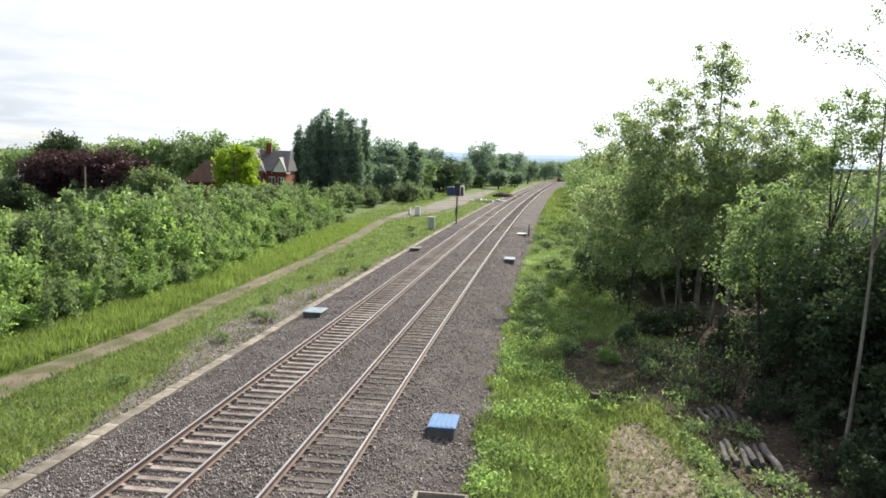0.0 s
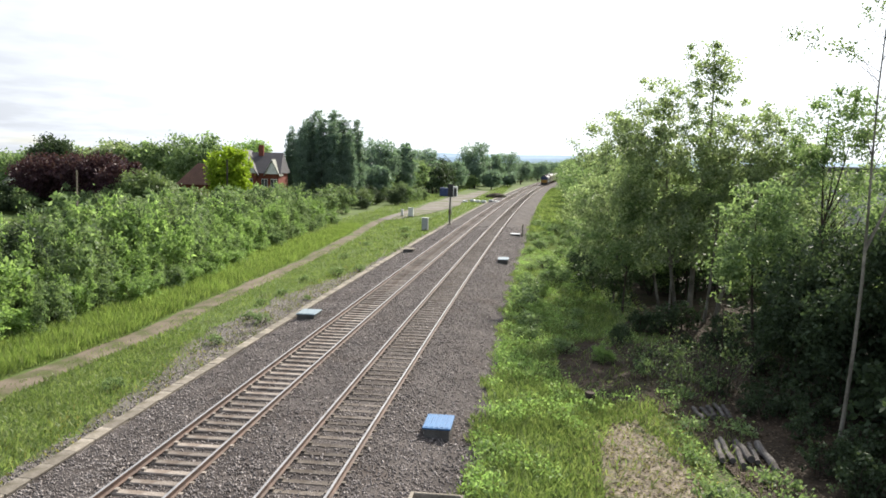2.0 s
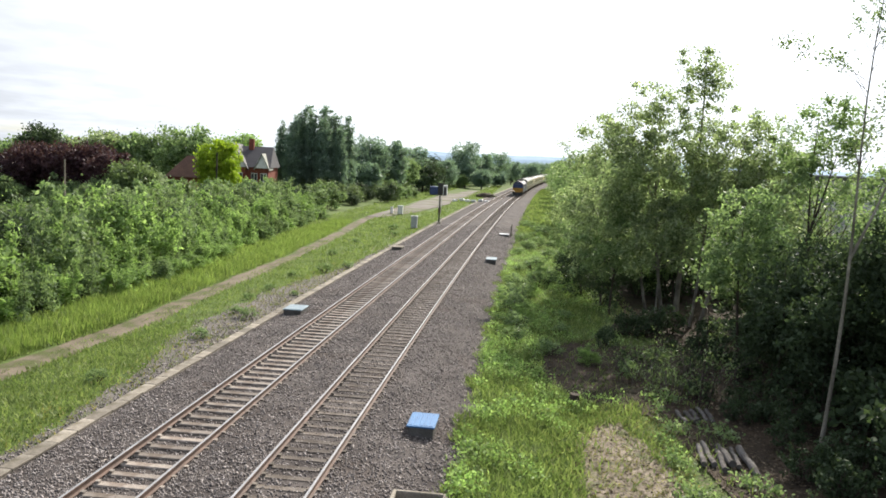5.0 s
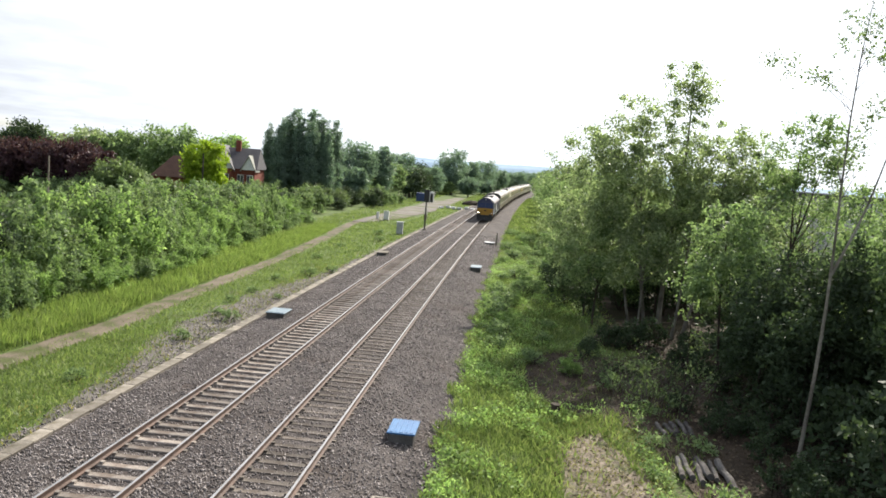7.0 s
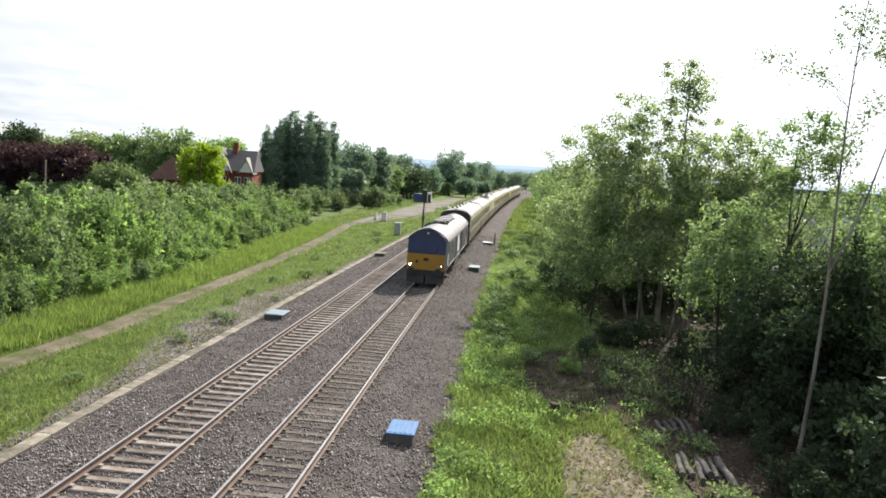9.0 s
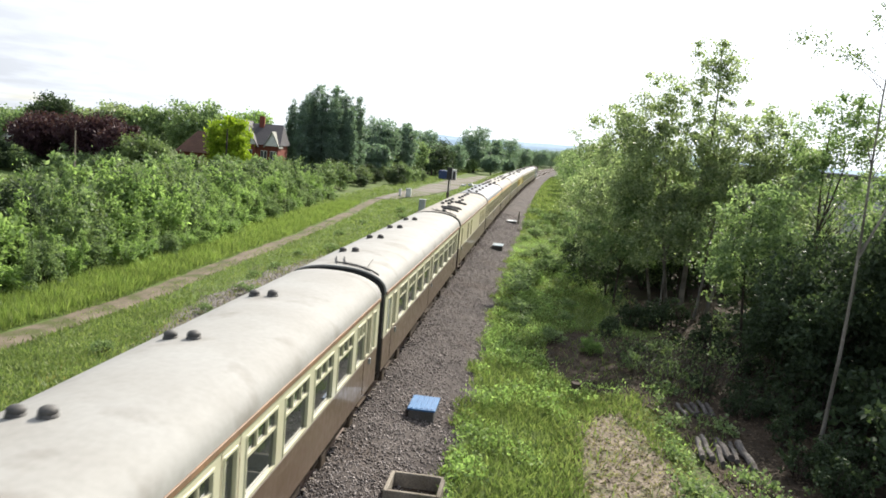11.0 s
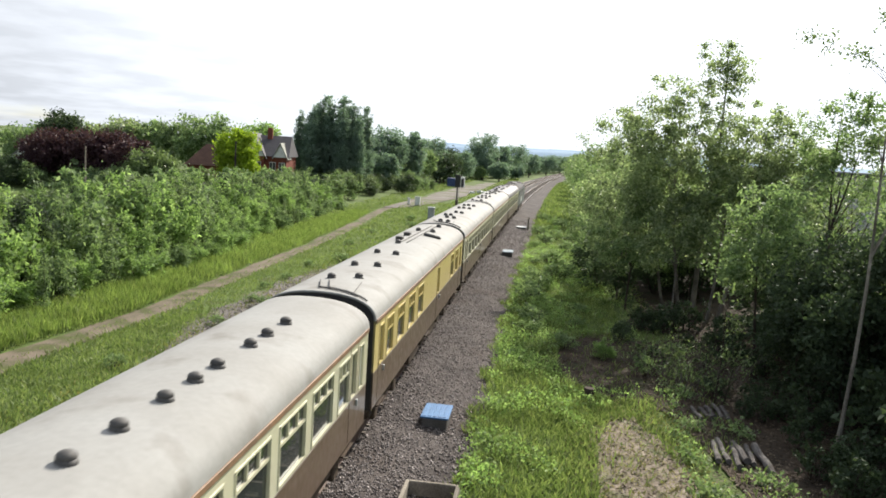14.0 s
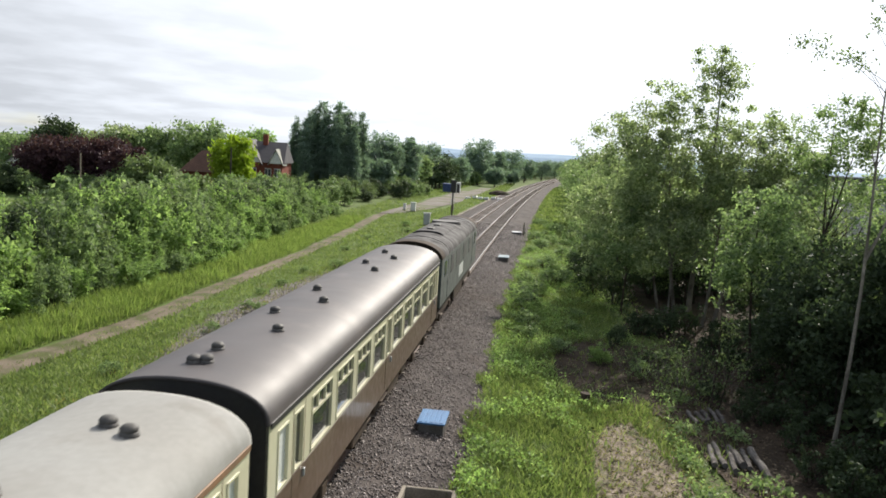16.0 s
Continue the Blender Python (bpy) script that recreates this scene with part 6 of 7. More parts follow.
    part("floor", boxed(-HALF + 0.07, HALF - 0.07, -9.95, 9.95, 1.1, 1.2), M["interior"], t)
    part("ceiling", boxed(-HALF + 0.08, HALF - 0.08, -9.9, 9.9, TOP - 0.04, TOP), M["interior"], t)
    bm = bmesh.new()
    for y, w, k in layout:
        if k == "big":
            for s in (-1, 1):
                box(bm, min(s * 0.35, s * 1.28), max(s * 0.35, s * 1.28), y - w / 2 - 0.45, y - w / 2 - 0.1, 1.2, 2.32, 0.05)
    if len(bm.verts):
        part("seats", bm, M["seat"], t)
    else:
        bm.free()
    part("solebar", boxed(-1.25, 1.25, -10.0, 10.0, 0.88, 1.04, bev=0.02), M["under"], t)
    for k, (y, ln, s) in enumerate(((-2.6, 1.6, 1), (-0.4, 1.1, 1), (1.8, 1.8, 1), (0.2, 2.2, -1), (-2.8, 1.2, -1), (3.6, 0.8, 1))):
        part("battery_box", boxed(min(s * 0.55, s * 1.2), max(s * 0.55, s * 1.2), y - ln / 2, y + ln / 2, 0.42 + 0.06 * (k % 2), 0.9, bev=0.03), M["under"], t)
    bm = bmesh.new()
    for s in (-1, 1):
        cyl(bm, (s * 1.15, -4.6, 0.88), (s * 1.15, -2.2, 0.5), 0.03, seg=6); cyl(bm, (s * 1.15, 4.6, 0.88), (s * 1.15, 2.2, 0.5), 0.03, seg=6); cyl(bm, (s * 1.15, -2.2, 0.5), (s * 1.15, 2.2, 0.5), 0.03, seg=6)
    part("truss", bm, M["under"], t)
    for s in (-1, 1):
        for y in (-8.6, -0.35, 8.75):
            part("footboard", boxed(min(s * 1.2, s * 1.36), max(s * 1.2, s * 1.36), y - 0.45, y + 0.45, 0.8, 0.84, bev=0.01), M["under"], t)
    for y in (-7.1, 7.1):
        bogie(t, y)

    def rz(x):
        return TOP + (CREST - TOP) * (1 - abs(x / HALF) ** 2.3) ** (1 / 2.3)
    for x, y in vents:
        z = rz(x)
        bm = bmesh.new()
        bmesh.ops.create_uvsphere(bm, u_segments=12, v_segments=8, radius=0.115, matrix=Matrix.Translation((x, y, z + 0.07)) @ Matrix.Diagonal((1, 1, 0.62, 1)))
        cyl(bm, (x, y, z - 0.05), (x, y, z + 0.05), 0.135, 0.115, 12)
        part("roof_vent", bm, M["vent"], t, "", True)
    for x, y, w in hoods:
        verts, faces = [], []
        pts = []
        for i in range(11):
            m = -w / 2 + w * i / 10
            pts.append(Vector((x + m, y - 0.25 * (1 - (2 * m / w) ** 2), rz(x + m) + 0.05)))
        tube(verts, faces, pts, [0.03] + [0.075] * 9 + [0.03], 8)
        faces.append(tuple(reversed(range(8))))
        me = bpy.data.meshes.new("roof_hood")
        me.from_pydata(verts, [], faces)
        me.materials.append(M["vent"])
        o = new("roof_hood", me)
        o.parent = t
    if conduit:
        for xx in (-0.12, 0.12):
            part("conduit", cyl(bmesh.new(), (xx, 1.3, rz(xx) + 0.03), (xx + 0.1, 8.8, rz(xx + 0.1) + 0.03), 0.02, seg=6), M["vent"], t)
        for y in (2.4, 4.2):
            part("roof_box", boxed(-0.5, -0.24, y - 0.22, y + 0.22, rz(-0.4) - 0.04, rz(-0.4) + 0.14, bev=0.02), M["vent"], t)
    if pipes:
        bm = bmesh.new()
        for xx in (-0.12, 0.12):
            cyl(bm, (xx - 0.3, -8.6, rz(xx - 0.3) + 0.03), (xx, -9.7, rz(xx) + 0.04), 0.022, seg=6)
            pts = [Vector((xx + 0.1 * i * (1 if xx > 0 else 1.0), -9.7 - 0.02 * i, rz(xx + 0.1 * i) + 0.035)) for i in range(11) if abs(xx + 0.1 * i) < HALF]
            for p, q in zip(pts, pts[1:]):
                cyl(bm, p, q, 0.022, seg=6)
        part("roof_pipe", bm, M["vent"], t)
        bm = bmesh.new()
        cyl(bm, (0.75, -9.9, rz(0.75) + 0.03), (0.6, -8.3, rz(0.6) + 0.03), 0.014, seg=6)
        part("roof_rod", bm, M["vent"], t)
    return t


def loco_front():
    t = thing("diesel_locomotive", Matrix(), "dark blue diesel locomotive with a yellow front panel and grey roof", "locomotive", "locomotives")
    H, L, EAVE, PEAK, POW = 1.3, 10.65, 2.8, 3.62, 1.55
    FACE = 1.23

    def pair(a, b):
        return min(a, b), max(a, b)
    part("body", boxed(-H, H, -L + 1.5, L - 1.5, 1.05, EAVE, bev=0.03), M["loco_blue"], t, "dark blue body side")
    part("roof", arc_roof(H + 0.01, EAVE, PEAK, -L + 0.5, L - 0.5, power=POW), M["loco_roof"], t, "light grey roof", True)
    for f in (-1, 1):
        # cab: tapered in plan, its face raked back above the waist, under a peaked dome
        bm = bmesh.new()
        rows = []
        for y, half, rise in ((L - 1.6, H, 1.0), (L - 0.9, H - 0.005, 0.995), (L - 0.33, FACE, 0.96)):
            row = [(-half, y, 0.95), (-half, y, 2.0)]
            for i in range(13):
                x = -math.cos(math.pi * i / 12)
                row.append((x * half, y, EAVE + (PEAK - EAVE) * rise * (1 - abs(x) ** POW) ** (1 / POW) if abs(x) < 1 else EAVE))
            row += [(half, y, 2.0), (half, y, 0.95)]
            rows.append(row)
        face = []
        for x, y, z in rows[-1]:
            face.append((x * (0.985 if z > 2.5 else 1.0), L + 0.0 if z <= 2.0 else L - 0.33 * min(1.0, (z - 2.0) / 1.4), z))
        rows.append(face)
        vs = [[bm.verts.new((x, f * y, z)) for x, y, z in r] for r in rows]
        for p, q in zip(vs, vs[1:]):
            for i in range(len(p)):
                j = (i + 1) % len(p)
                bm.faces.new((p[i], p[j], q[j], q[i]))
        bm.faces.new(vs[0]); bm.faces.new(vs[-1][:2] + vs[-1][-2:]); bm.faces.new(vs[-1][1:-1])
        bmesh.ops.recalc_face_normals(bm, faces=bm.faces)
        cab = part("cab", bm, M["loco_blue"], t, "dark blue cab with a peaked dome")
        pan = part("warning_panel", boxed(-FACE + 0.01, FACE - 0.01, *pair(f * (L - 0.02), f * (L + 0.03)), 0.96, 1.99, bev=0.012), M["loco_yellow"], cab, "yellow warning panel")
        # windscreens lie on the raked face
        for x0, x1 in ((-1.1, -0.04), (0.04, 1.1)):
            bm = bmesh.new()
            q = [(x0, 2.12), (x1, 2.12), (x1 * 0.99, 2.8), (x0 * 0.99, 2.8)]
            fr = [bm.verts.new((x, f * (L - 0.33 * (z - 2.0) / 1.4 + 0.02), z)) for x, z in q]
            bk = [bm.verts.new((x, f * (L - 0.33 * (z - 2.0) / 1.4 - 0.04), z)) for x, z in q]
            bm.faces.new(fr); bm.faces.new(bk)
            for i in range(4):
                bm.faces.new((fr[i], fr[(i + 1) % 4], bk[(i + 1) % 4], bk[i]))
            bmesh.ops.recalc_face_normals(bm, faces=bm.faces)
            w = part("windscreen", bm, M["loco_glass"], cab, "dark windscreen coloured with the sky's blue reflection")
            xm = (x0 + x1) / 2
            part("wiper", cyl(bmesh.new(), (xm, f * (L + 0.01), 2.14), (xm + 0.25, f * (L - 0.12), 2.66), 0.012, seg=5), M["dark"], w)
        for x in (-1.0, 1.0):
            hl = part("headlight", cyl(bmesh.new(), (x, f * (L + 0.02), 1.28), (x, f * (L + 0.06), 1.28), 0.12, 0.11, 14), M["under"], pan)
            if f < 0:
                part("lamp_glass", cyl(bmesh.new(), (x, f * (L + 0.06), 1.28), (x, f * (L + 0.068), 1.28), 0.055 if x < 0 else 0.025, seg=14), HEADLIGHT, hl)
            part("tail_lamp", cyl(bmesh.new(), (x * 0.82, f * (L + 0.02), 1.24), (x * 0.82, f * (L + 0.045), 1.24), 0.05, seg=10), M["steel"], pan)
        part("centre_light", cyl(bmesh.new(), (0, f * (L - 0.34), 3.3), (0, f * (L - 0.2), 3.3), 0.07, seg=12), M["white"], cab)
        part("horn_panel", boxed(-0.16, 0.16, *pair(f * (L + 0.028), f * (L + 0.036)), 1.55, 1.75, bev=0.003), M["under"], pan)
        part("socket", boxed(-0.66, -0.5, *pair(f * (L + 0.028), f * (L + 0.05)), 1.4, 1.58, bev=0.01), M["under"], pan)
        part("buffer_beam", boxed(-1.22, 1.22, *pair(f * (L - 0.3), f * (L + 0.02)), 0.55, 0.97, bev=0.03), M["dark"], t)
        for x in (-0.86, 0.86):
            bm = cyl(bmesh.new(), (x, f * (L - 0.1), 0.92), (x, f * (L + 0.42), 0.92), 0.1)
            cyl(bm, (x, f * (L + 0.4), 0.92), (x, f * (L + 0.46), 0.92), 0.24, seg=14)
            part("buffer", bm, M["dark"], t)
        # ploughshare: two raked plates meeting at the middle
        bm = bmesh.new()
        for sx in (-1, 1):
            q = [(0.06 * sx, L + 0.16, 0.62), (1.16 * sx, L - 0.1, 0.62), (1.2 * sx, L - 0.02, 0.14), (0.06 * sx, L + 0.3, 0.14)]
            fr = [bm.verts.new((x, f * y, z)) for x, y, z in q]
            bk = [bm.verts.new((x, f * (y - 0.06), z)) for x, y, z in q]
            bm.faces.new(fr); bm.faces.new(bk)
            for i in range(4):
                bm.faces.new((fr[i], fr[(i + 1) % 4], bk[(i + 1) % 4], bk[i]))
        bmesh.ops.recalc_face_normals(bm, faces=bm.faces)
        part("snowplough", bm, M["dark"], t)
        for x in (-0.3, 0.0, 0.35):
            part("brake_hose", cyl(bmesh.new(), (x, f * (L + 0.04), 0.8), (x + 0.05, f * (L + 0.2), 0.4), 0.025, seg=6), M["dark"], t)
    for s in (-1, 1):
        side = s * H

        def plate(name, y0, y1, z0, z1, m, label="", proud=0.014):
            return part(name, boxed(*pair(side, side + s * proud), y0, y1, z0, z1, bev=0.004), M[m], t, label)
        plate("eave_strip", -L + 1.5, L - 1.5, EAVE - 0.07, EAVE - 0.01, "gutter", "rusty red eave strip", 0.022)
        plate("sill_strip", -L + 1.5, L - 1.5, 1.06, 1.12, "steel", "", 0.02)
        for y in (-8.75, 8.75):
            d = plate("cab_door", y - 0.32, y + 0.32, 1.1, 2.7, "loco_blue")
            part("door_window", boxed(*pair(side + s * 0.012, side + s * 0.02), y - 0.2, y + 0.2, 1.95, 2.55, bev=0.003), M["loco_glass"], d)
            for e in (-0.42, 0.42):
                part("handrail", cyl(bmesh.new(), (side + s * 0.06, y + e, 1.1), (side + s * 0.06, y + e, 2.6), 0.022, seg=6), M["white"], t)
            plate("cab_mark", y - 1.0, y - 0.52, 1.25, 1.95, "white", "plain pale mark on the cab side", 0.01)
        for y, w in ((-6.6, 1.3), (-4.9, 1.5), (3.6, 1.3), (5.3, 1.4), (7.1, 1.4)):
            g = plate("grille", y - w / 2, y + w / 2, 1.25, 2.62, "dark")
            bm = bmesh.new()
            for i in range(7):
                box(bm, *pair(side + s * 0.012, side + s * 0.03), y - w / 2 + 0.05, y + w / 2 - 0.05, 1.32 + i * 0.18, 1.41 + i * 0.18)
            part("louvre", bm, M["under"], g)
        for y in (-3.9, -2.6, 1.0, 2.4):
            plate("panel_rib", y - 0.03, y + 0.03, 1.12, EAVE - 0.07, "loco_blue", "", 0.03)
        plate("side_mark", -1.5, -0.2, 1.4, 2.6, "white", "plain white mark on the side", 0.008)
        plate("side_mark", -0.05, 0.45, 1.3, 2.2, "blind", "plain pale mark on the side", 0.008)
        part("fuel_tank", boxed(*pair(s * 0.2, s * 1.22), -2.4, 2.4, 0.32, 1.05, bev=0.06), M["under"], t)
        for y in (-9.0, -4.0, 4.0, 9.0):
            part("step", boxed(*pair(s * 1.1, s * 1.3), y - 0.25, y + 0.25, 0.5, 0.54, bev=0.008), M["under"], t)

    def crest(x):
        return EAVE + (PEAK - EAVE) * (1 - abs(x / H) ** POW) ** (1 / POW)
    part("fan_grille", arc_roof(H * 0.98, EAVE + 0.02, PEAK + 0.035, 5.4, 8.4, power=POW), M["dark"], t, "dark roof grille", True)
    part("roof_band", arc_roof(H + 0.018, EAVE, PEAK + 0.02, 9.1, 9.4, power=POW), M["dark"], t)
    part("cab_joint", arc_roof(H + 0.015, EAVE, PEAK + 0.018, -L + 0.4, -L + 0.5, power=POW), M["dark"], t)
    # exhaust silencer: a bent dark duct across the roof
    verts, faces = [], []
    tube(verts, faces, [Vector((-0.85, -5.2, crest(0.85) + 0.04)), Vector((-0.45, -5.3, crest(0.45) + 0.09)), Vector((0.0, -5.0, PEAK + 0.08)), Vector((0.35, -4.3, crest(0.35) + 0.1)), Vector((0.45, -3.4, crest(0.45) + 0.1))], [0.1, 0.13, 0.14, 0.14, 0.12], 8)
    faces.append(tuple(reversed(range(8))))
    me = bpy.data.meshes.new("exhaust"); me.from_pydata(verts, [], faces); me.materials.append(M["vent"])
    o = new("exhaust", me); o.parent = t
    part("exhaust_mouth", cyl(bmesh.new(), (0.45, -3.4, crest(0.45) - 0.02), (0.45, -3.4, crest(0.45) + 0.26), 0.22, 0.2, 14), M["vent"], t)
    for y in (-1.6, 0.8, 3.2):
        part("roof_hatch", boxed(-0.5, 0.5, y - 0.8, y + 0.8, PEAK - 0.14, PEAK + 0.05, bev=0.03), M["loco_roof"], t)
        part("lifting_eye", cyl(bmesh.new(), (0.55, y, crest(0.55)), (0.55, y, crest(0.55) + 0.09), 0.05, seg=8), M["vent"], t)
    for y in (-6.4, 6.4):
        bogie(t, y, 3.9, 0.53)
        for s in (-1, 1):
            for e in (-1.3, 0.0, 1.3):
                part("spring", cyl(bmesh.new(), (s * 1.16, y + e, 0.5), (s * 1.16, y + e, 0.95), 0.09, seg=10), M["under"], t)
    return t


def loco_rear():
    t = thing("diesel_locomotive", Matrix(), "faded green old diesel locomotive with a stained grey roof", "locomotive", "locomotives")
    H, L = 1.33, 9.35
    part("body", boxed(-H, H, -L + 0.75, L - 0.75, 1.1, 3.2, bev=0.03), M["loco_green"], t, "faded green body side")
    part("roof", arc_roof(H, 3.18, 3.85, -L + 0.7, L - 0.7, power=2.0), M["old_roof"], t, "sooty stained grey roof", True)
    for f in (-1, 1):
        part("end_wall", end_wall(H, 1.2, 3.18, 3.82, f * (L - 0.8), power=2.0), M["under"], t, "black cab front")
        part("cab_roof", arc_roof(H + 0.012, 3.17, 3.865, *sorted((f * (L - 0.68), f * (L - 1.6))), power=2.0), M["under"], t, "black cab roof", True)
        n = part("nose", boxed(-H + 0.1, H - 0.1, min(f * (L - 0.76), f * L), max(f * (L - 0.76), f * L), 1.1, 2.55, bev=0.15), M["loco_green"], t)
        part("nose_panel", boxed(-0.85, 0.85, min(f * (L - 0.02), f * (L + 0.012)), max(f * (L - 0.02), f * (L + 0.012)), 1.3, 2.3, bev=0.01), M["loco_yellow"], n, "yellow nose panel")
        for x in (-0.62, 0.62):
            part("windscreen", boxed(x - 0.5, x + 0.5, min(f * (L - 0.78), f * (L - 0.74)), max(f * (L - 0.78), f * (L - 0.74)), 2.62, 3.2), M["loco_glass"], t)
            bm = cyl(bmesh.new(), (x * 1.4, f * (L - 0.1), 1.0), (x * 1.4, f * (L + 0.4), 1.0), 0.1)
            cyl(bm, (x * 1.4, f * (L + 0.37), 1.0), (x * 1.4, f * (L + 0.43), 1.0), 0.22, seg=14)
            part("buffer", bm, M["dark"], t)
    for s in (-1, 1):
        for y, w in ((-4.6, 1.2), (-2.2, 1.6), (1.2, 1.8), (4.2, 1.4)):
            bm = bmesh.new()
            for i in range(7):
                box(bm, min(s * H, s * (H + 0.018)), max(s * H, s * (H + 0.018)), y - w / 2, y + w / 2, 2.2 + i * 0.12, 2.27 + i * 0.12)
            part("grille", bm, M["dark"], t)
        for y in (-7.3, 7.3):
            part("cab_window", boxed(min(s * H, s * (H + 0.012)), max(s * H, s * (H + 0.012)), y - 0.4, y + 0.4, 2.35, 3.0, bev=0.004), M["loco_glass"], t)
            part("cab_door", boxed(min(s * H, s * (H + 0.015)), max(s * H, s * (H + 0.015)), y * 0.83 - 0.3, y * 0.83 + 0.3, 1.2, 3.0, bev=0.006), M["loco_green"], t)
        part("white_mark", boxed(min(s * (H + 0.003), s * (H + 0.012)), max(s * (H + 0.003), s * (H + 0.012)), -1.4, 0.6, 1.45, 2.05), M["blind"], t, "pale worn mark")
        part("tank", boxed(min(s * 0.3, s * 1.2), max(s * 0.3, s * 1.2), -2.0, 2.0, 0.35, 1.05, bev=0.05), M["under"], t)
    part("roof_fan", cyl(bmesh.new(), (0, 3.2, 3.72), (0, 3.2, 3.9), 0.85, 0.8, 20), M["vent"], t)
    for y in (-6.2, 5.2, 6.4):
        part("roof_rib", arc_roof(H + 0.014, 3.18, 3.87, y, y + 0.16, power=2.0), M["old_roof"], t)
    for y in (-2.9, -0.6):
        part("exhaust_port", boxed(-0.16, 0.16, y - 0.35, y + 0.35, 3.8, 4.0, bev=0.03), M["vent"], t)
    part("roof_hatch", arc_roof(H * 0.6, 3.62, 3.93, -4, 1.5, power=2.4), M["old_roof"], t, "", True)
    for y in (-5.2, 5.2):
        bogie(t, y, 3.6, 0.5)
    return t


PITCH = 20.95
FIRST = -2.34            # near end of coach 0 at 14 s


def build_train():
    def pairs(ys, a=-0.62, b=-0.22):
        return [(x, y) for y in ys for x in (a, b)]
    label = "chocolate and cream railway coach with a {} roof"
    kinds = {
        -5: dict(layout=STANDARD, roof="roof_white", upper="pale_cream", line="gutter", vents=pairs((-6, -2, 2, 6)), word="white"),
        -4: dict(layout=STANDARD, roof="roof_white", upper="pale_cream", line="gutter", vents=pairs((-7, -3, 1, 5)), word="white"),
        -3: dict(layout=KITCHEN, roof="roof_tan", upper="cream", line="gutter", vents=[(0.37, -9.5), (-0.4, -3.9), (0.0, -3.9), (-0.4, -1.93), (0.0, -2.33), (-0.29, -1.0), (0.34, -1.0), (-0.3, 0.57), (0.35, 0.6), (-0.02, 2.5), (0.02, 4.05), (0.02, 5.9), (0.04, 7.7)], hoods=[(0.5, -7.6, 0.95), (0.36, -6.9, 0.95), (0.55, -6.0, 0.85), (0.5, -2.0, 0.75)], word="stained white"),
        -2: dict(layout=STANDARD, roof="roof_grey", upper="cream", line="gold", vents=[(x, y) for y in (-8.2, -5.0, -1.8, 2.4, 6.4, 7.95) for x in (-0.34, 0.3)] + [(-0.23, 9.3)], word="smooth grey"),
        -1: dict(layout=STANDARD, roof="roof_tan", upper="cream", line="gold", vents=[(-0.3, -8.57), (0.37, -8.6), (-0.25, -7.05), (0.38, -7.06), (-0.25, -4.67), (0.42, -1.54), (-0.19, 1.48), (0.48, 3.82), (-0.16, 6.18), (0.47, 7.78), (0.5, 6.19)], word="rust-stained cream"),
        0: dict(layout=STANDARD, roof="roof_white", upper="pale_cream", line="gutter", vents=[(-0.3, -8.0), (0.34, -8.3), (-0.3, -5.6), (0.34, -5.0), (-0.3, -2.4), (0.34, -0.06), (0.34, 1.0), (0.34, 2.17), (0.34, 3.1), (0.34, 3.9), (0.34, 5.3), (0.34, 6.15), (0.34, 7.2)], word="white"),
        1: dict(layout=BRAKE, roof="roof_white", upper="yellow_cream", line="gutter", vents=[(-0.29, -8.0), (0.36, -7.6), (-0.29, -5.4), (0.36, -5.2), (-0.29, -2.15), (0.36, -2.22), (-0.17, 1.04), (-0.36, 4.16), (-0.26, 6.42), (0.4, 6.26), (0.34, 8.73)], hoods=[(0.62, 4.6, 0.7)], conduit=True, word="white"),
        2: dict(layout=STANDARD, roof="roof_white", upper="pale_cream", line="gutter", vents=[(-0.02, -8.9), (0.36, -8.9), (-0.02, -6.33), (0.36, -6.39), (-0.3, -4.7), (-0.02, -4.63), (0.0, -2.25), (0.35, -2.37), (-0.29, 1.86), (0.01, 1.95), (0.38, 1.85), (-0.27, 4.84), (0.01, 5.0), (0.38, 4.81)], word="weathered white"),
        3: dict(layout=STANDARD, roof="roof_white", upper="pale_cream", line="gutter", vents=[(0.25, -8.84), (-0.41, -8.76), (-0.34, -4.83), (-0.05, -4.74), (0.31, -4.88), (-0.29, -1.83), (0.01, -1.74), (0.36, -1.83), (-0.26, 2.33), (0.01, 2.49), (0.06, 4.81), (0.4, 4.61), (-0.23, 6.31), (0.06, 6.51), (0.09, 8.65), (0.45, 8.48)], word="white"),
        4: dict(layout=STANDARD, roof="roof_black", upper="pale_cream", line="dark", vents=[(0.0, -9.14), (-0.19, -9.21), (-0.17, -8.28), (0.3, -6.49), (-0.33, -4.81), (0.3, -3.19), (-0.28, -1.68), (0.34, 2.46), (-0.26, 3.91), (0.35, 5.55), (-0.23, 6.96)], word="dark glossy", pipes=False),
    }
    out = []
    for k, d in kinds.items():
        d = dict(d)
        word = d.pop("word")
        out.append((coach("railway_coach", label.format(word), **d), FIRST + PITCH * k + 10.05))
    out.append((loco_front(), FIRST - PITCH * 5 - 1.25 - 10.65))
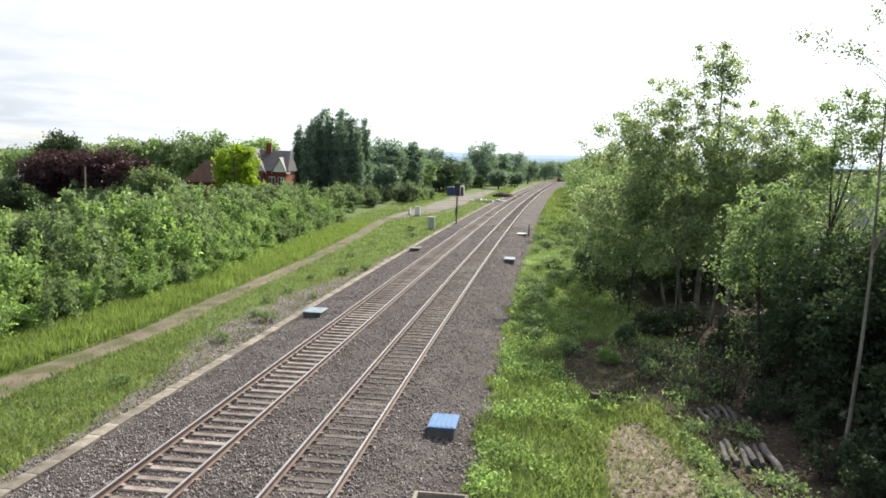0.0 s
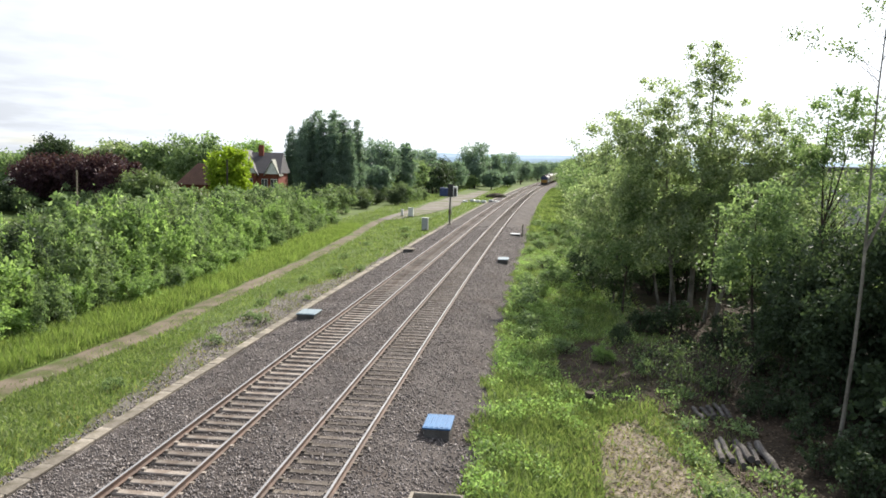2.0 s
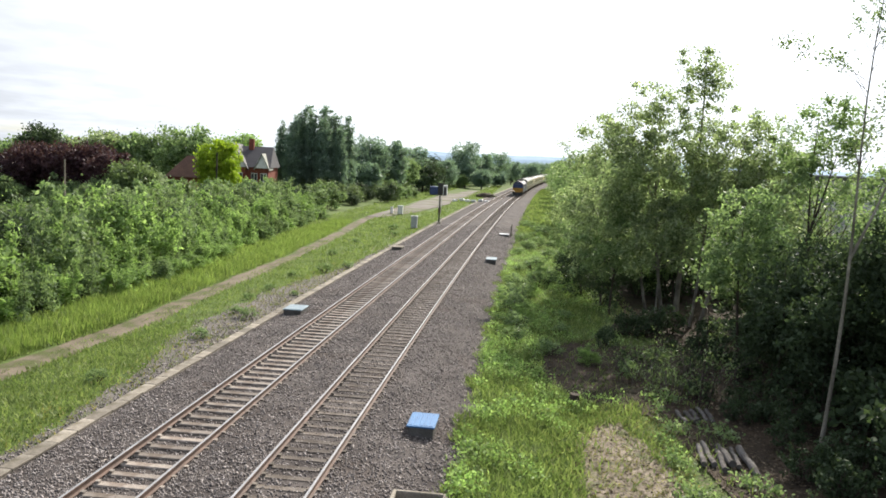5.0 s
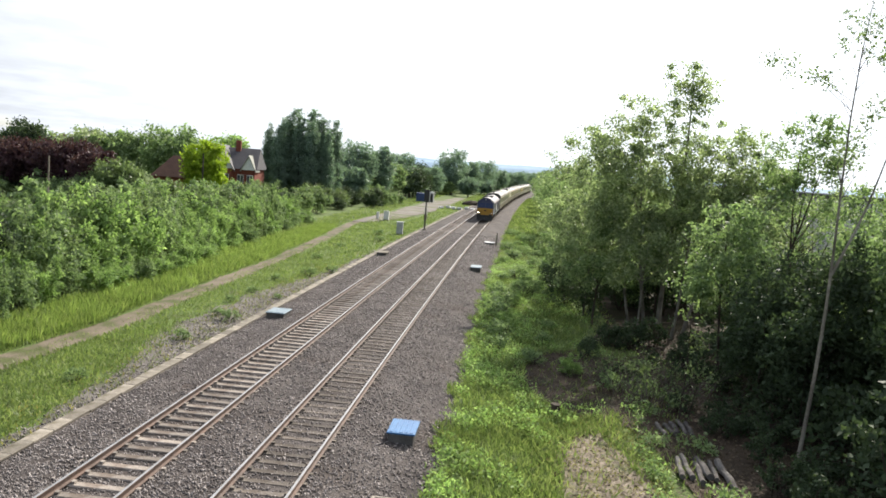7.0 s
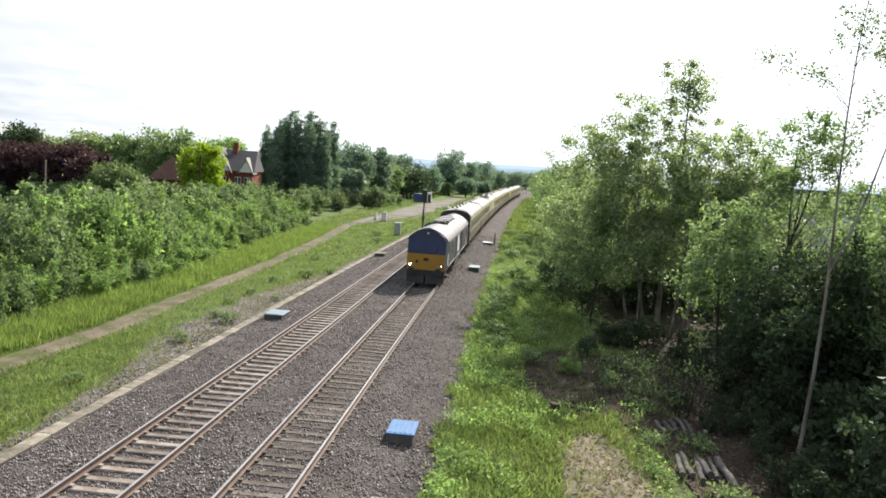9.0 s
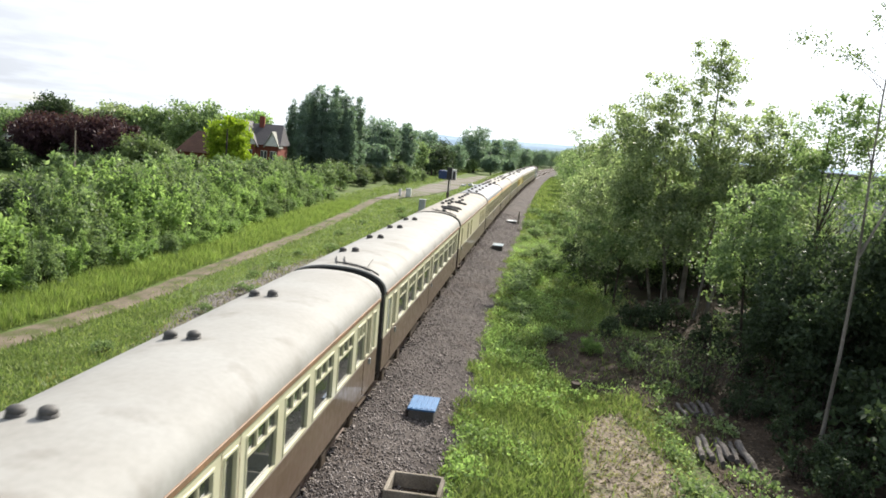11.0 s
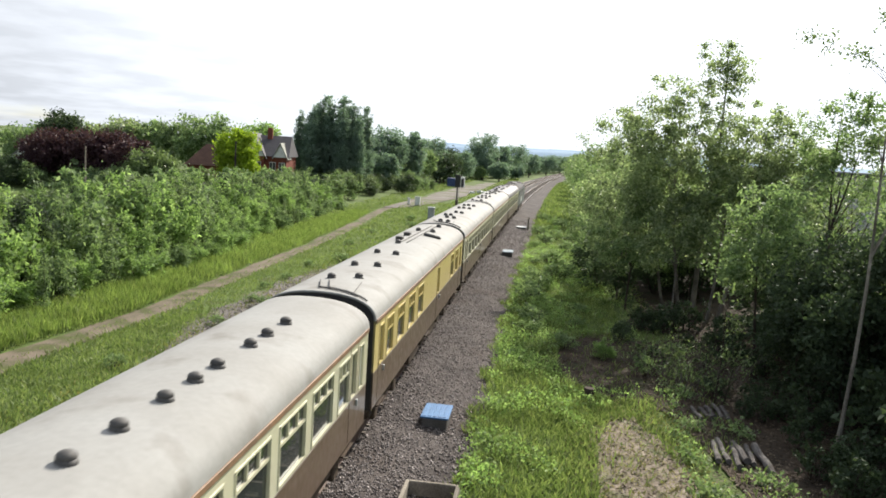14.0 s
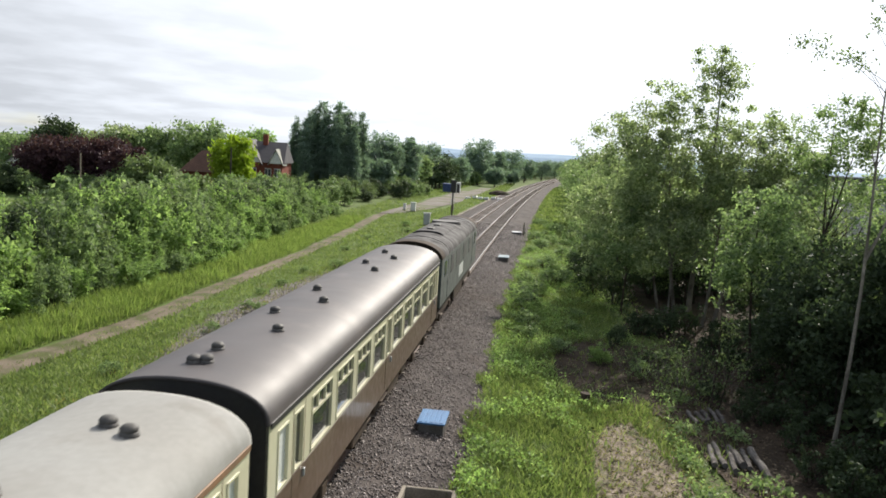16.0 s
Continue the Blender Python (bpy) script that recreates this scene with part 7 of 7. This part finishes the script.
    out.append((loco_rear(), FIRST + PITCH * 5 + 9.35 - 0.1))
    return out


def travelled(t):
    """How far the train still has to go at t, counted from where it stands at 14 s."""
    d = 14.0 - t
    if d < 0:
        return 35.5 * d + 0.2 * d * d
    return 35.5 * d + (0.11 * min(max(d, 0.0), 4.5) ** 2) + max(0.0, d - 4.5)


def motions():
    for ob, y0 in TRAIN:
        rows = []
        for i in range(33):
            t = i * 0.5
            y = y0 + travelled(t)
            rows.append((t, pose(XC + bend(y), y, 0.0, 0, 0, -math.degrees(math.atan(max(0, y - 15) / 5200)))))
        walk(ob, rows)


ground(); paths(); margins(); ballast()
TRACK_FAR = track(-3.41, False, "straight railway track with rusty rails on pale sleepers")
TRACK_NEAR = track(0.0, True, "straight railway track with rusty rails on weathered sleepers")
far_trees()
KINDS = hedge()
wood(KINDS)
grasses()
houses(); warehouse()
TRAIN = build_train()
chamber(-2.77, 22.25, 0.72, 1.2, 0.42, M["blue"], "concrete cable chamber with a bright blue lid on ballast")
chamber(-11.0, 37.6, 0.85, 1.3, 0.42, M["paleblue"], "cable chamber with a faded pale blue lid")
chamber(-2.6, 62.9, 0.75, 1.6, 0.45, M["paleblue"], "cable chamber with a pale grey-blue lid")
chamber(-10.85, 67.8, 0.8, 1.4, 0.42, M["concrete"], "low grey concrete cable chamber")
chamber(-2.3, 88.0, 1.0, 1.4, 0.3, M["steel"], "low dark cable chamber by the fence", rust=True)
open_chamber(); signal_post()
cabinet(-12.75, 91.2, 0.7, 0.6, 1.45, M["steel"], "grey metal lineside cabinet on a plinth")
cabinet(-17.8, 113, 0.7, 0.6, 1.3, M["white"], "pale lineside cabinet by the path")
cabinet(-19.2, 114, 0.35, 0.4, 1.0, M["white"], "narrow pale lineside cabinet by the path")
container(); barriers(); handrail(); logs(); poles()
trough()
RNG = random.Random(2)
sleepers(TRACK_FAR, -3.41, sleeper_mesh("sleeper", M["sleeper"]), RNG)
sleepers(TRACK_NEAR, 0.0, sleeper_mesh("sleeper", M["sleeper_old"]), RNG)
motions()
